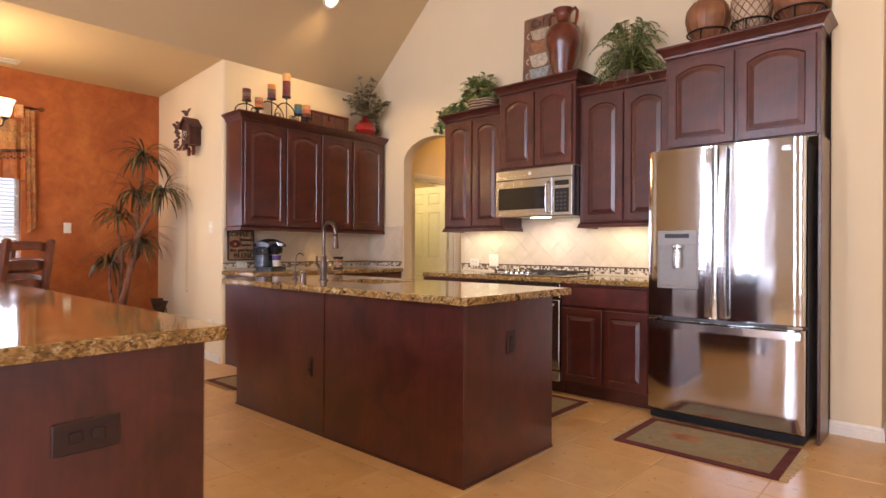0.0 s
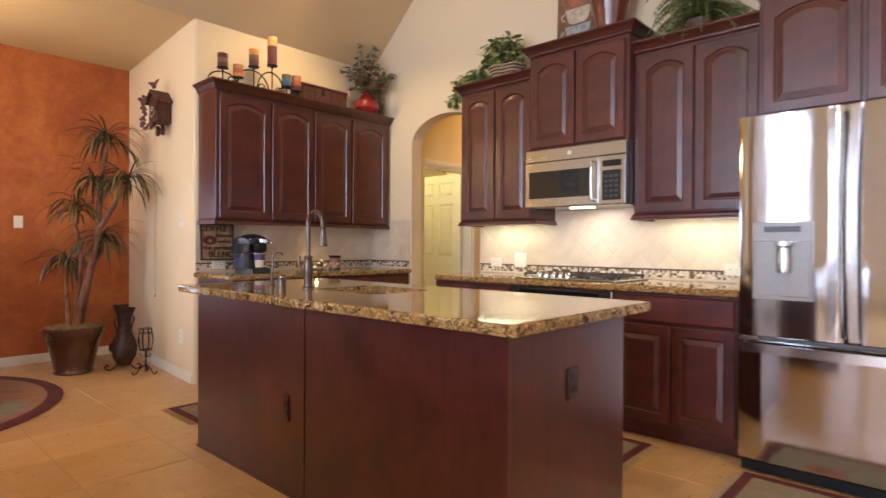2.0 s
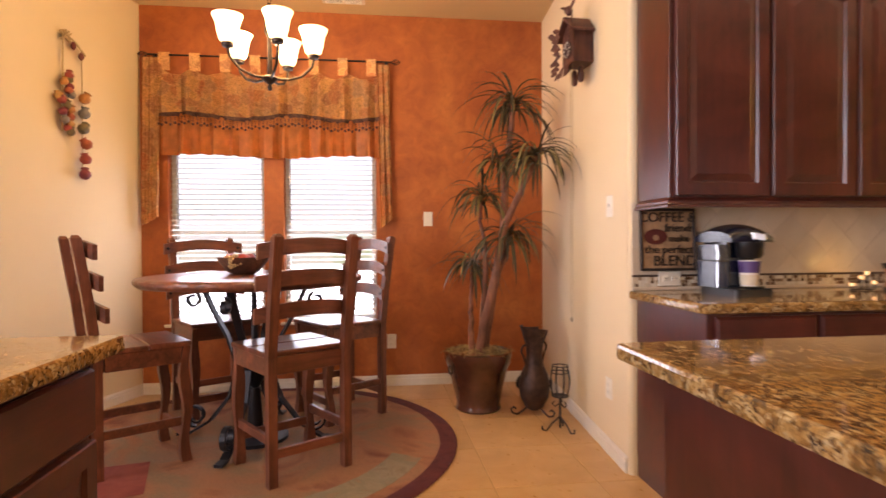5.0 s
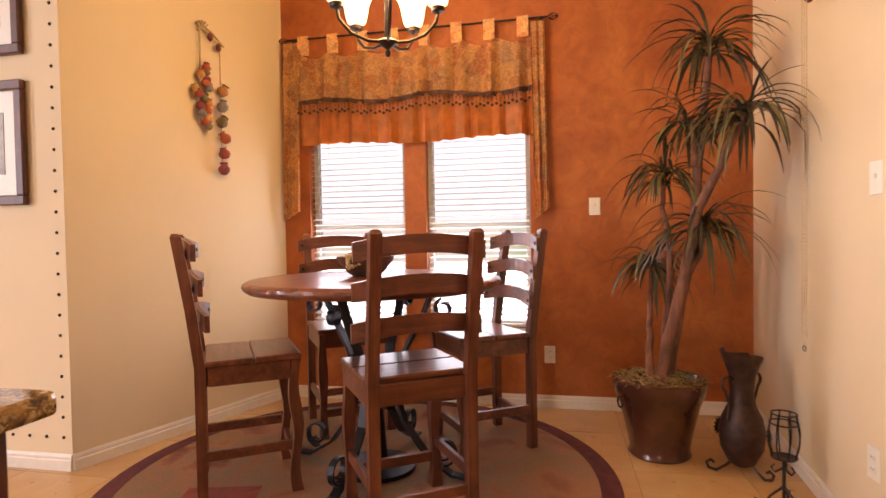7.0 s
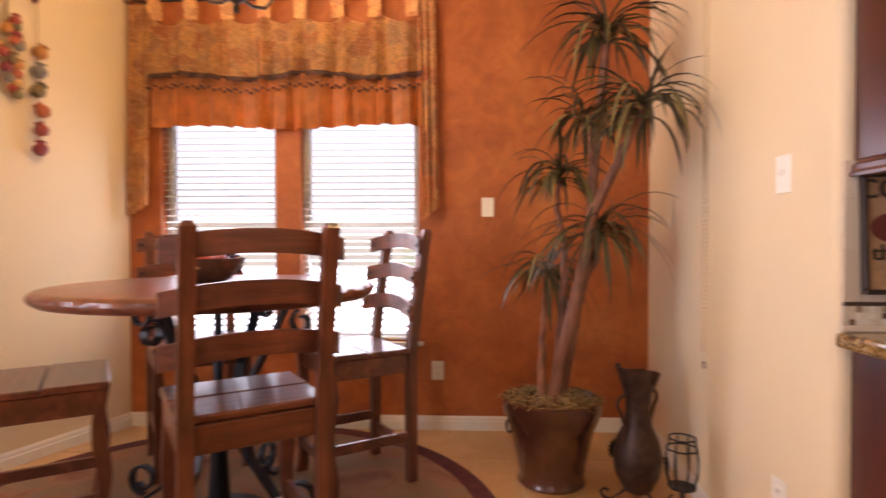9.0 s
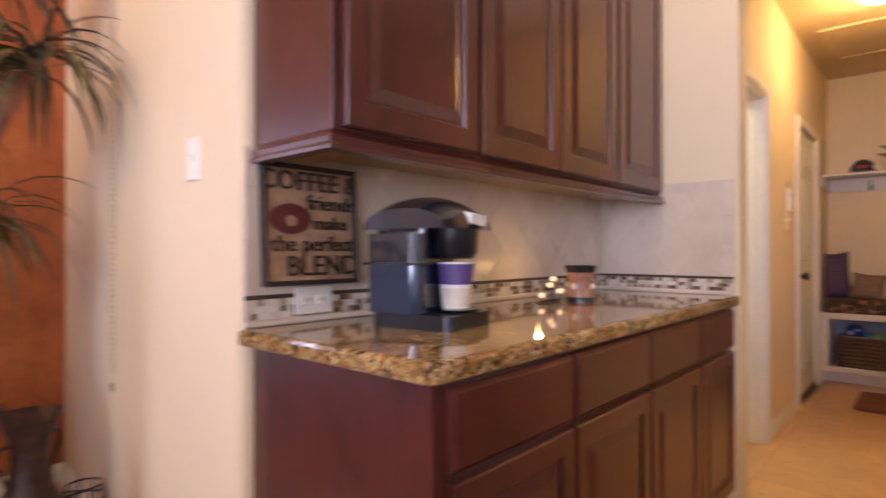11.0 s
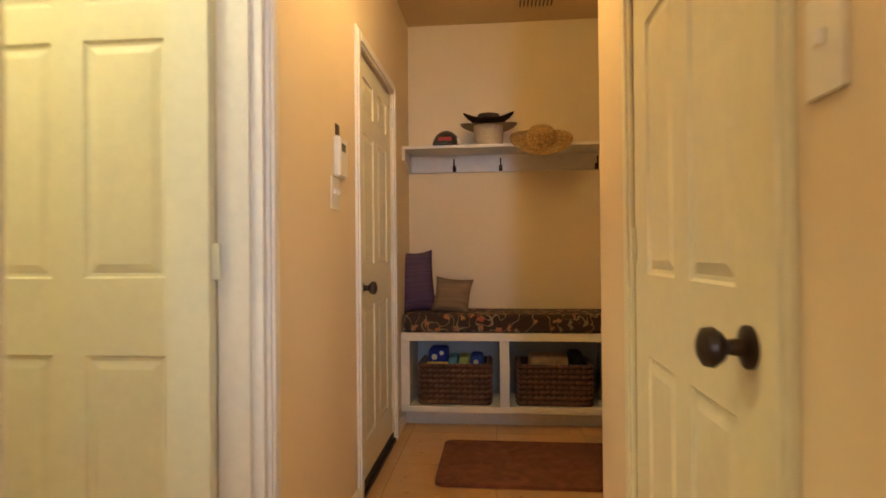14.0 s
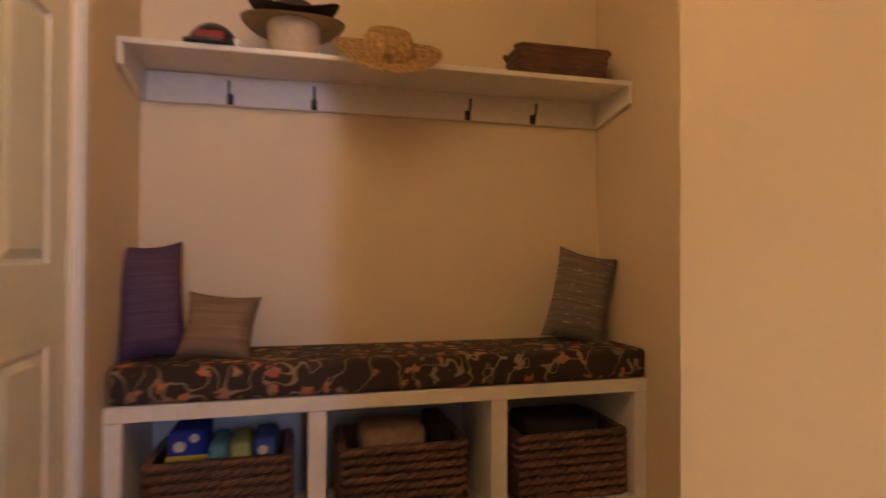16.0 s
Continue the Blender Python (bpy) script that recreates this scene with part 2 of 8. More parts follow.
# ---- mesh helpers ----
def box(bm, x0, x1, y0, y1, z0, z1, bevel=0.0, segs=1):
    v = [bm.verts.new((x, y, z)) for z in (z0, z1) for y in (y0, y1) for x in (x0, x1)]
    fs = [bm.faces.new([v[i] for i in q]) for q in ((0, 2, 3, 1), (4, 5, 7, 6), (0, 1, 5, 4), (2, 6, 7, 3), (0, 4, 6, 2), (1, 3, 7, 5))]
    if bevel:
        es = {e for f in fs for e in f.edges}
        bmesh.ops.bevel(bm, geom=list(es), offset=bevel, segments=segs, profile=0.6, affect="EDGES")
    return bm


def boxes(*items, bevel=0.0):
    bm = bmesh.new()
    for it in items:
        box(bm, *it, bevel=bevel)
    return bm


def prism(bm, outline, axis, a, b):
    """A closed outline of (u, v) drawn out along an axis from a to b."""
    def at(u, v, w):
        return {"x": (w, u, v), "y": (u, w, v), "z": (u, v, w)}[axis]
    lo = [bm.verts.new(at(u, v, a)) for u, v in outline]
    hi = [bm.verts.new(at(u, v, b)) for u, v in outline]
    bm.faces.new(lo)
    bm.faces.new(hi[::-1])
    n = len(outline)
    for i in range(n):
        bm.faces.new((lo[i], hi[i], hi[(i + 1) % n], lo[(i + 1) % n]))
    bmesh.ops.recalc_face_normals(bm, faces=bm.faces)
    return bm


def lathe(bm, profile, segs=24, cx=0.0, cy=0.0, cap=True):
    """A turned body from (radius, height) pairs."""
    rings = []
    for r, z in profile:
        rings.append([bm.verts.new((cx + r * math.cos(2 * math.pi * k / segs), cy + r * math.sin(2 * math.pi * k / segs), z)) for k in range(segs)])
    for a, b in zip(rings, rings[1:]):
        for k in range(segs):
            bm.faces.new((a[k], a[(k + 1) % segs], b[(k + 1) % segs], b[k]))
    if cap:
        if profile[0][0] > 1e-4:
            bm.faces.new(rings[0][::-1])
        if profile[-1][0] > 1e-4:
            bm.faces.new(rings[-1])
    return bm


def tube(bm, pts, radius, segs=8, taper=None, flat=1.0):
    """A round bar along points; taper gives a radius factor along it."""
    pts = [Vector(p) for p in pts]
    n = len(pts)
    rings, side = [], None
    for i, p in enumerate(pts):
        d = (pts[min(i + 1, n - 1)] - pts[max(i - 1, 0)]).normalized()
        if side is None:
            side = d.orthogonal().normalized()
        side = (side - d * side.dot(d)).normalized()
        up = d.cross(side)
        r = radius * (taper(i / max(1, n - 1)) if taper else 1.0)
        rings.append([bm.verts.new(p + (side * math.cos(2 * math.pi * k / segs) + up * flat * math.sin(2 * math.pi * k / segs)) * r) for k in range(segs)])
    for a, b in zip(rings, rings[1:]):
        for k in range(segs):
            bm.faces.new((a[k], a[(k + 1) % segs], b[(k + 1) % segs], b[k]))
    bm.faces.new(rings[0][::-1])
    bm.faces.new(rings[-1])
    return bm


def strip(bm, pts, width, thick, across=(0, 0, 1)):
    """A flat bar along points; width runs along the given direction."""
    pts = [Vector(p) for p in pts]
    n, rings = len(pts), []
    for i, p in enumerate(pts):
        d = (pts[min(i + 1, n - 1)] - pts[max(i - 1, 0)]).normalized()
        a = Vector(across)
        a = (a - d * a.dot(d)).normalized()
        b = d.cross(a)
        rings.append([bm.verts.new(p + a * (width / 2 * s) + b * (thick / 2 * t)) for s, t in ((-1, -1), (1, -1), (1, 1), (-1, 1))])
    for a, b in zip(rings, rings[1:]):
        for k in range(4):
            bm.faces.new((a[k], a[(k + 1) % 4], b[(k + 1) % 4], b[k]))
    bm.faces.new(rings[0][::-1])
    bm.faces.new(rings[-1])
    return bm


def arc(cx, cz, r, a0, a1, n=12):
    return [(cx + r * math.cos(radians(a0 + (a1 - a0) * k / n)), cz + r * math.sin(radians(a0 + (a1 - a0) * k / n))) for k in range(n + 1)]


def mesh_of(bm, name, material, smooth=False):
    bmesh.ops.recalc_face_normals(bm, faces=bm.faces)
    data = bpy.data.meshes.new(name)
    bm.to_mesh(data)
    bm.free()
    data.materials.append(material)
    if smooth:
        for p in data.polygons:
            p.use_smooth = True
        data.set_sharp_from_angle(angle=radians(40))
    return data


def part(name, bm, material, parent, label="", smooth=False, at=None):
    ob = new(name, mesh_of(bm, name, material, smooth))
    ob.parent = parent
    if at is not None:
        ob.matrix_basis = at
    if label:
        ob["label"] = label
    return ob


def thing(name, label, category, at=(0, 0, 0), group="", turn=0.0):
    ob = new(name)
    ob.empty_display_size = 0.1
    ob.matrix_basis = pose(*at, 0, 0, turn)
    return tagged(ob, label, category, group)


def single(name, bm, material, label, category, at=None, smooth=False, group=""):
    ob = new(name, mesh_of(bm, name, material, smooth))
    if at is not None:
        ob.matrix_basis = at
    return tagged(ob, label, category, group)


def setting(name, bm, material, label="", smooth=False):
    ob = new(name, mesh_of(bm, name, material, smooth))
    return tagged(ob, label, "", "", "structure")


# ---- the shell ----
CX, AY, OX = -5.115, 4.57, -7.035          # coffee wall, arch wall, orange wall
NOOK_Z, RIDGE_X, RIDGE_Z = 2.975, -3.44, 4.50
HL, HR, HB, HZ = -4.637, -3.68, 8.05, 2.62   # hall left, right, back, ceiling


def slope_z(x):
    return min(RIDGE_Z, NOOK_Z + 0.91 * (x - CX))


floor_base = setting("floor", boxes((-7.3, 3.8, -5.3, 8.3, -0.12, -0.0018)), M_GROUT, "warm beige ceramic tile floor with pale grout joints")

# arch wall with its arched doorway, under the vault
arch_pts = [(-4.065 + 0.437 * math.cos(radians(a)), 2.13 + 0.245 * math.sin(radians(a))) for a in range(0, 181, 9)]
outline = [(CX - 0.12, 0), (-4.502, 0)] + arch_pts[::-1] + [(-3.628, 0), (-0.40, 0), (-0.40, RIDGE_Z), (RIDGE_X, RIDGE_Z), (CX, NOOK_Z), (CX - 0.12, NOOK_Z)]
setting("wall_north", prism(bmesh.new(), outline, "y", AY, AY + 0.13), M_CREAM, "cream painted wall with an arched doorway")
# pier beside the refrigerator and the wall past it with a second arch
pier = bmesh.new()
box(pier, -0.40, -0.14, 4.30, 4.75, 0, RIDGE_Z, 0.012, 2)
setting("wall_pier", pier, M_CREAM, "cream painted wall end beside the refrigerator")
o2 = [(1.35, 0), (1.35, 2.2)] + [(0.605 + 0.745 * math.cos(radians(a)), 2.2 + 0.35 * math.sin(radians(a))) for a in range(9, 172, 9)] + [(-0.14, 2.2), (-0.14, RIDGE_Z), (3.6, RIDGE_Z), (3.6, 0)]
setting("wall_north_east", prism(bmesh.new(), o2, "y", 4.45, 4.60), M_CREAM, "cream painted wall with a wide arched opening")
setting("wall_passage", boxes((-0.26, -0.14, 4.75, 7.0, 0, 2.7), (-0.14, 3.6, 7.0, 7.12, 0, 2.7), (3.5, 3.6, 4.6, 7.0, 0, 2.7)), M_CREAM, "cream painted passage walls")
setting("ceiling_passage", boxes((-0.26, 3.6, 4.6, 7.1, 2.7, 2.8)), M_CEIL, "painted passage ceiling")

# coffee wall, its rounded end, and the wall with the clock
cw = bmesh.new()
prism(cw, [(CX, 2.80), (CX, AY), (CX - 0.14, AY), (CX - 0.14, 2.80)], "z", 0, NOOK_Z)
setting("wall_coffee", cw, M_CREAM, "cream painted wall behind the coffee counter")
clockw = bmesh.new()
corner = [(CX - 0.03 + 0.03 * math.cos(radians(a)), 2.74 + 0.03 * math.sin(radians(a))) for a in range(0, -91, -15)]
prism(clockw, [(CX, 2.80)] + corner + [(OX, 2.855), (OX, 2.99), (CX - 0.14, 2.99), (CX - 0.14, 2.80)], "z", 0, NOOK_Z)
setting("wall_clock", clockw, M_CREAM, "cream painted wall beside the dining nook")

# orange wall with the two windows
WIN = ((-0.10, 0.612), (0.765, 1.485))
WZ0, WZ1 = 0.535, 2.05
items = [(OX - 0.16, OX, -0.45, WIN[0][0], 0, NOOK_Z), (OX - 0.16, OX, WIN[0][1], WIN[1][0], 0, NOOK_Z), (OX - 0.16, OX, WIN[1][1], 2.99, 0, NOOK_Z)]
for a, b in WIN:
    items += [(OX - 0.16, OX, a, b, 0, WZ0), (OX - 0.16, OX, a, b, WZ1, NOOK_Z)]
setting("wall_west", boxes(*items), M_ORANGE, "burnt orange faux finished accent wall")
# slanted wall of the nook and the wall towards the family room
sl = bmesh.new()
prism(sl, [(OX, -0.30), (-5.62, -0.78), (-5.62, -1.0), (OX, -0.52)], "z", 0, NOOK_Z)
setting("wall_nook", sl, M_CREAM, "cream painted wall of the dining nook")
setting("wall_family_west", boxes((-5.76, -5.62, -5.0, -1.0, 0, NOOK_Z)), M_CREAM, "cream painted wall of the family room")
# unseen closing walls behind the camera, with tall openings added for the daylight panels
GW = ((-3.16, -2.74), (-0.82, -0.28), (2.03, 2.57))
items = [(-5.76, GW[0][0], -5.12, -5.0, 0, RIDGE_Z), (GW[0][1], GW[1][0], -5.12, -5.0, 0, RIDGE_Z), (GW[1][1], GW[2][0], -5.12, -5.0, 0, RIDGE_Z), (GW[2][1], 3.6, -5.12, -5.0, 0, RIDGE_Z)]
for a, b in GW:
    items += [(a, b, -5.12, -5.0, 0, 0.05 if b < -1 else 0.3), (a, b, -5.12, -5.0, 3.9, RIDGE_Z)]
setting("wall_south", boxes(*items), M_CREAM, "unseen cream painted wall with tall openings added for daylight")
setting("wall_east", boxes((3.48, 3.6, -5.0, -0.5, 0, RIDGE_Z), (3.48, 3.6, 1.7, 4.45, 0, RIDGE_Z), (3.48, 3.6, -0.5, 1.7, 0, 0.4), (3.48, 3.6, -0.5, 1.7, 2.6, RIDGE_Z)), M_CREAM, "unseen cream painted wall with a wide opening added for daylight")

# ceilings
vc = bmesh.new()
prism(vc, [(CX, NOOK_Z), (RIDGE_X, RIDGE_Z), (3.6, RIDGE_Z), (3.6, RIDGE_Z + 0.12), (RIDGE_X - 0.05, RIDGE_Z + 0.12), (CX - 0.06, NOOK_Z + 0.12)], "y", -5.12, 4.72)
setting("ceiling", vc, M_CEIL, "tan painted vaulted ceiling")
setting("ceiling_nook", boxes((-7.3, CX - 0.002, -5.12, 3.0, NOOK_Z, NOOK_Z + 0.12)), M_CEIL, "tan painted flat ceiling over the nook")
setting("ceiling_hall", boxes((-5.9, -2.6, 4.70, 8.2, HZ, HZ + 0.1)), M_CEIL, "tan painted hall ceiling")

# hall: left wall with two doors, right wall with one, alcove
LD, GD, RD = (4.87, 5.66), (6.65, 7.435), (5.035, 5.775)
DH = 1.985
setting("wall_hall_west", boxes((HL - 0.12, HL, AY + 0.13, LD[0], 0, HZ), (HL - 0.12, HL, LD[0], LD[1], DH, HZ), (HL - 0.12, HL, LD[1], GD[0], 0, HZ),
                                (HL - 0.12, HL, GD[0], GD[1], DH, HZ), (HL - 0.12, HL, GD[1], HB, 0, HZ)), M_CREAM, "cream painted hall wall with doors")
he = bmesh.new()
box(he, HR, HR + 0.12, AY + 0.13, RD[0], 0, HZ)
box(he, HR, HR + 0.12, RD[0], RD[1], DH, HZ)
box(he, HR, HR + 0.12, RD[1], 6.27, 0, HZ)
setting("wall_hall_east", he, M_CREAM, "cream painted hall wall with a door")
setting("wall_alcove_south", boxes((HR + 0.12, -2.77, 6.15, 6.27, 0, HZ)), M_CREAM, "cream painted alcove wall")
setting("wall_alcove_east", boxes((-2.77, -2.65, 6.14, 8.17, 0, HZ)), M_CREAM, "cream painted alcove wall")
setting("wall_hall_north", boxes((HL - 0.12, -2.65, HB, HB + 0.12, 0, HZ)), M_CREAM, "cream painted wall at the end of the hall")
setting("wall_pantry", boxes((-5.9, -5.78, 4.70, 6.6, 0, HZ), (-5.78, HL - 0.12, 6.48, 6.6, 0, HZ)), M_CREAM, "cream painted pantry walls")
setting("wall_closet", boxes((-2.9, -2.78, 4.70, 6.14, 0, HZ)), M_CREAM, "cream painted closet wall")


# ---- doors, trims ----
def panel_rings(bm, w, h, t, margin, arch, low=None, foot=None):
    """A cabinet or door field in the x-z plane facing -y: stiles and rails, a groove and a raised panel. The back lies at y = 0."""
    low = margin if low is None else low
    n = 9
    x0, x1, z0, z1 = margin, w - margin, low, h - margin

    def ring(inset, y):
        a, b, c, d = x0 + inset, x1 - inset, z0 + inset, z1 - inset
        pts = [(a, c), (b, c)]
        for k in range(n):
            u = k / (n - 1)
            x = b + (a - b) * u
            s = max(0.0, 1 - abs(2 * u - 1) ** 2.2)
            z = (d - arch) + arch * s if arch else d
            pts.append((x, z))
        return [bm.verts.new((x, y, z)) for x, z in pts]

    def outer(inset, y):
        pts = [(inset, inset), (w - inset, inset)]
        for k in range(n):
            pts.append((w - inset + (2 * inset - w) * k / (n - 1), h - inset))
        return [bm.verts.new((x, y, z)) for x, z in pts]

    rings = [outer(0, 0), outer(0, -t + 0.004), outer(0.004, -t), ring(0, -t), ring(0.007, -t + 0.009), ring(0.012, -t + 0.009), ring(0.040, -t + 0.001)]
    for a, b in zip(rings, rings[1:]):
        m = len(a)
        for k in range(m):
            bm.faces.new((a[k], a[(k + 1) % m], b[(k + 1) % m], b[k]))
    bm.faces.new(rings[-1])
    bm.faces.new(rings[0][::-1])
    return bm


def cab_door(parent, x, z, w, h, y, arch=0.0, margin=0.055, name="door", label="", t=0.022):
    bm = panel_rings(bmesh.new(), w, h, t, margin, arch)
    return part(name, bm, M_CHERRY, parent, label, at=pose(x, y, z))


def slab_front(parent, x, z, w, h, y, name="drawer_front", t=0.022):
    bm = bmesh.new()
    rings = []
    for inset, yy in ((0, 0), (0, -t + 0.010), (0.012, -t), ):
        rings.append([bm.verts.new(p) for p in ((inset, yy, inset), (w - inset, yy, inset), (w - inset, yy, h - inset), (inset, yy, h - inset))])
    for a, b in zip(rings, rings[1:]):
        for k in range(4):
            bm.faces.new((a[k], a[(k + 1) % 4], b[(k + 1) % 4], b[k]))
    bm.faces.new(rings[-1])
    bm.faces.new(rings[0][::-1])
    return part(name, bm, M_CHERRY_H, parent, "", at=pose(x, y, z))


def crown(parent, w, d, z, h=0.075, out=0.055, left=True, right=True):
    """Crown moulding round the front (and open ends) of a cabinet w wide, d deep, back at y = 0."""
    prof = [(0.0, 0.0), (0.006, 0.008), (0.012, 0.010), (0.016, h * 0.3), (0.032, h * 0.62), (out - 0.004, h * 0.84), (out, h * 0.86), (out, h)]
    bm = bmesh.new()
    prev = None
    for o, dz in prof:
        a, b = (-o if left else 0), (w + o if right else w)
        cur = [bm.verts.new(p) for p in ((a, 0, z + dz), (a, -d - o, z + dz), (b, -d - o, z + dz), (b, 0, z + dz))]
        if prev:
            for k in range(3):
                bm.faces.new((prev[k], prev[k + 1], cur[k + 1], cur[k]))
        prev = cur
    bm.faces.new(prev)
    return part("crown_moulding", bm, M_CHERRY_H, parent)


def light_rail(parent, w, d, z, left=True, right=True):
    bm = bmesh.new()
    prof = [(0.0, 0.0), (0.004, -0.008), (0.012, -0.014), (0.012, -0.026), (0.018, -0.034), (0.018, -0.042), (-0.018, -0.042), (-0.018, 0.0)]
    prev = None
    for o, dz in prof:
        a, b = (-o if left else 0), (w + o if right else w)
        cur = [bm.verts.new(p) for p in ((a, 0, z + dz), (a, -d - o, z + dz), (b, -d - o, z + dz), (b, 0, z + dz))]
        if prev:
            for k in range(0 if left else 1, 3 if right else 2):
                bm.faces.new((prev[k], prev[k + 1], cur[k + 1], cur[k]))
        prev = cur
    return part("light_rail", bm, M_CHERRY_H, parent)


def upper_cabinet(label, at, turn, w, d, z0, z1, doors, rail=True, left=True, right=True, arch=0.045, crown_h=0.075, rail_right=True):
    """A wall cabinet; its back left foot stands at the given place, and it faces -y before its turn."""
    c = thing("wall_cabinet", label, "cabinet", at, "kitchen wall cabinets", turn)
    bm = boxes((0, w, -d, 0, z0 + 0.012, z1), bevel=0.002)
    part("body", bm, M_CHERRY, c)
    part("bottom_panel", boxes((0.019, w - 0.019, -d + 0.019, -0.002, z0 + 0.004, z0 + 0.0115)), M_CABIN, c, "bare light wood underside")
    for x, dw in doors:
        cab_door(c, x, z0 + 0.02, dw, z1 - z0 - 0.055, -d - 0.001, arch)
    crown(c, w, d + 0.0, z1 - 0.012, crown_h, 0.055, left, right)
    if rail:
        light_rail(c, w, d, z0 + 0.012, left, rail_right)
    return c


def six_panel_leaf(parent, w, h, t=0.04):
    """A six panel door leaf in the x-z plane, centred on y = 0, panels on both faces."""
    bm = bmesh.new()
    rows = [(0.10 * h, 0.413 * h), (0.513 * h, 0.824 * h), (0.872 * h, 0.955 * h)]
    cols = [(0.115, w / 2 - 0.045), (w / 2 + 0.045, w - 0.115)]
    xs = sorted({0.0, w, *[v for c in cols for v in c]})
    zs = sorted({0.0, h, *[v for r in rows for v in r]})
    for side in (-1, 1):
        y = side * t / 2
        for i in range(len(xs) - 1):
            for k in range(len(zs) - 1):
                a, b, c, d = xs[i], xs[i + 1], zs[k], zs[k + 1]
                if (a, b) in cols and (c, d) in rows:
                    rings = []
                    for inset, dy in ((0, 0), (0.006, -0.007), (0.014, -0.008), (0.036, -0.001)):
                        rings.append([bm.verts.new((p, y + side * dy, q)) for p, q in ((a + inset, c + inset), (b - inset, c + inset), (b - inset, d - inset), (a + inset, d - inset))])
                    for r0, r1 in zip(rings, rings[1:]):
                        for j in range(4):
                            bm.faces.new((r0[j], r0[(j + 1) % 4], r1[(j + 1) % 4], r1[j]))
                    bm.faces.new(rings[-1])
                else:
                    bm.faces.new([bm.verts.new(p) for p in ((a, y, c), (b, y, c), (b, y, d), (a, y, d))])
    for a, b in (((0, 0), (0, h)), ((w, 0), (w, h)), ((0, h), (w, h)), ((0, 0), (w, 0))):
        bm.faces.new([bm.verts.new((p[0], y, p[1])) for p, y in ((a, -t / 2), (b, -t / 2), (b, t / 2), (a, t / 2))])
    bmesh.ops.remove_doubles(bm, verts=bm.verts, dist=1e-5)
    return part("leaf", bm, M_DOOR, parent)


def knob(parent, x, z, y, side):
    bm = bmesh.new()
    lathe(bm, [(0.032, 0), (0.032, 0.006), (0.014, 0.012), (0.011, 0.032), (0.022, 0.040), (0.030, 0.052), (0.028, 0.064), (0.016, 0.071), (0.0, 0.073)], 20)
    return part("door_knob", bm, M_BRONZE, parent, "oil-rubbed bronze knob", True, pose(x, y, z, 90 if side < 0 else -90))


def hinge(parent, x, z, y):
    bm = bmesh.new()
    box(bm, -0.015, 0.015, -0.004, 0.004, -0.045, 0.045)
    lathe(bm, [(0.006, -0.048), (0.006, 0.048)], 8, 0, -0.006)
    return part("hinge", bm, M_DOOR, parent, "", False, pose(x, y, z))


def casing(name, wall_x, face, y0, y1, h, material=None):
    """Stepped door casing on a wall that runs along y; face is the way it looks along x."""
    bm = bmesh.new()
    for a, b, c, d in ((y0 - 0.065, y0, 0, h + 0.065), (y1, y1 + 0.065, 0, h + 0.065), (y0, y1, h, h + 0.065)):
        for inset, out in ((0.0, 0.012), (0.014, 0.019)):
            lo, hi = sorted((wall_x + face * 0.0005, wall_x + face * out))
            box(bm, lo, hi, a + (inset if b - a < 0.1 else 0), b - (inset if b - a < 0.1 else 0), c if b - a < 0.1 else c + inset, d - (inset if b - a >= 0.1 else 0.014 if inset else 0), 0.002)
    return setting(name, bm, material or M_WHITE, "cream white painted door casing")


# pantry door standing open into the pantry, leaf square to the hall wall
pd = thing("door_pantry", "cream six-panel interior door standing open into the pantry", "door", (HL - 0.125, 5.625, 0.008), "interior doors", 180)
six_panel_leaf(pd, 0.76, 1.965)
knob(pd, 0.70, 0.93, 0.02, 1), knob(pd, 0.70, 0.93, -0.02, -1)
for z in (0.25, 1.05, 1.80):
    hinge(pd, -0.006, z, 0.0)
casing("trim_pantry_door", HL, 1, *LD, DH)
setting("jamb_pantry_door", boxes((HL - 0.12, HL, LD[0] - 0.001, LD[0] + 0.018, 0, DH), (HL - 0.12, HL, LD[1] - 0.018, LD[1] + 0.001, 0, DH), (HL - 0.12, HL, LD[0], LD[1], DH - 0.018, DH + 0.001),
        (HL - 0.07, HL - 0.03, LD[1] - 0.03, LD[1] - 0.018, 0, DH - 0.02)), M_WHITE, "cream white door jamb")
# garage door, closed, with a dark sweep
gd = thing("door_garage", "closed cream six-panel door with a dark floor sweep", "door", (HL - 0.03, GD[0] + 0.004, 0.02), "interior doors", 90)
six_panel_leaf(gd, GD[1] - GD[0] - 0.008, 1.958)
knob(gd, 0.065, 0.90, -0.02, -1)
part("door_sweep", boxes((0.0, GD[1] - GD[0] - 0.01, -0.028, -0.021, -0.018, 0.03)), M_BLACK, gd, "dark rubber door sweep")
for z in (0.22, 1.0, 1.82):
    hinge(gd, GD[1] - GD[0] - 0.004, z, -0.022)
casing("trim_garage_door", HL, 1, *GD, DH)
setting("threshold_garage", boxes((HL - 0.12, HL + 0.012, GD[0], GD[1], 0.001, 0.018)), M_BRONZE, "dark metal threshold")
# closet door on the other side
rd = thing("door_closet", "closed cream six-panel closet door with a bronze knob", "door", (HR + 0.020, RD[1] - 0.004, 0.01), "interior doors", -90)
six_panel_leaf(rd, RD[1] - RD[0] - 0.008, 1.965)
knob(rd, RD[1] - RD[0] - 0.075, 0.925, -0.02, -1)
for z in (0.36, 1.08, 1.77):
    hinge(rd, 0.0, z, -0.022)
casing("trim_closet_door", HR, -1, *RD, DH, M_DOOR)


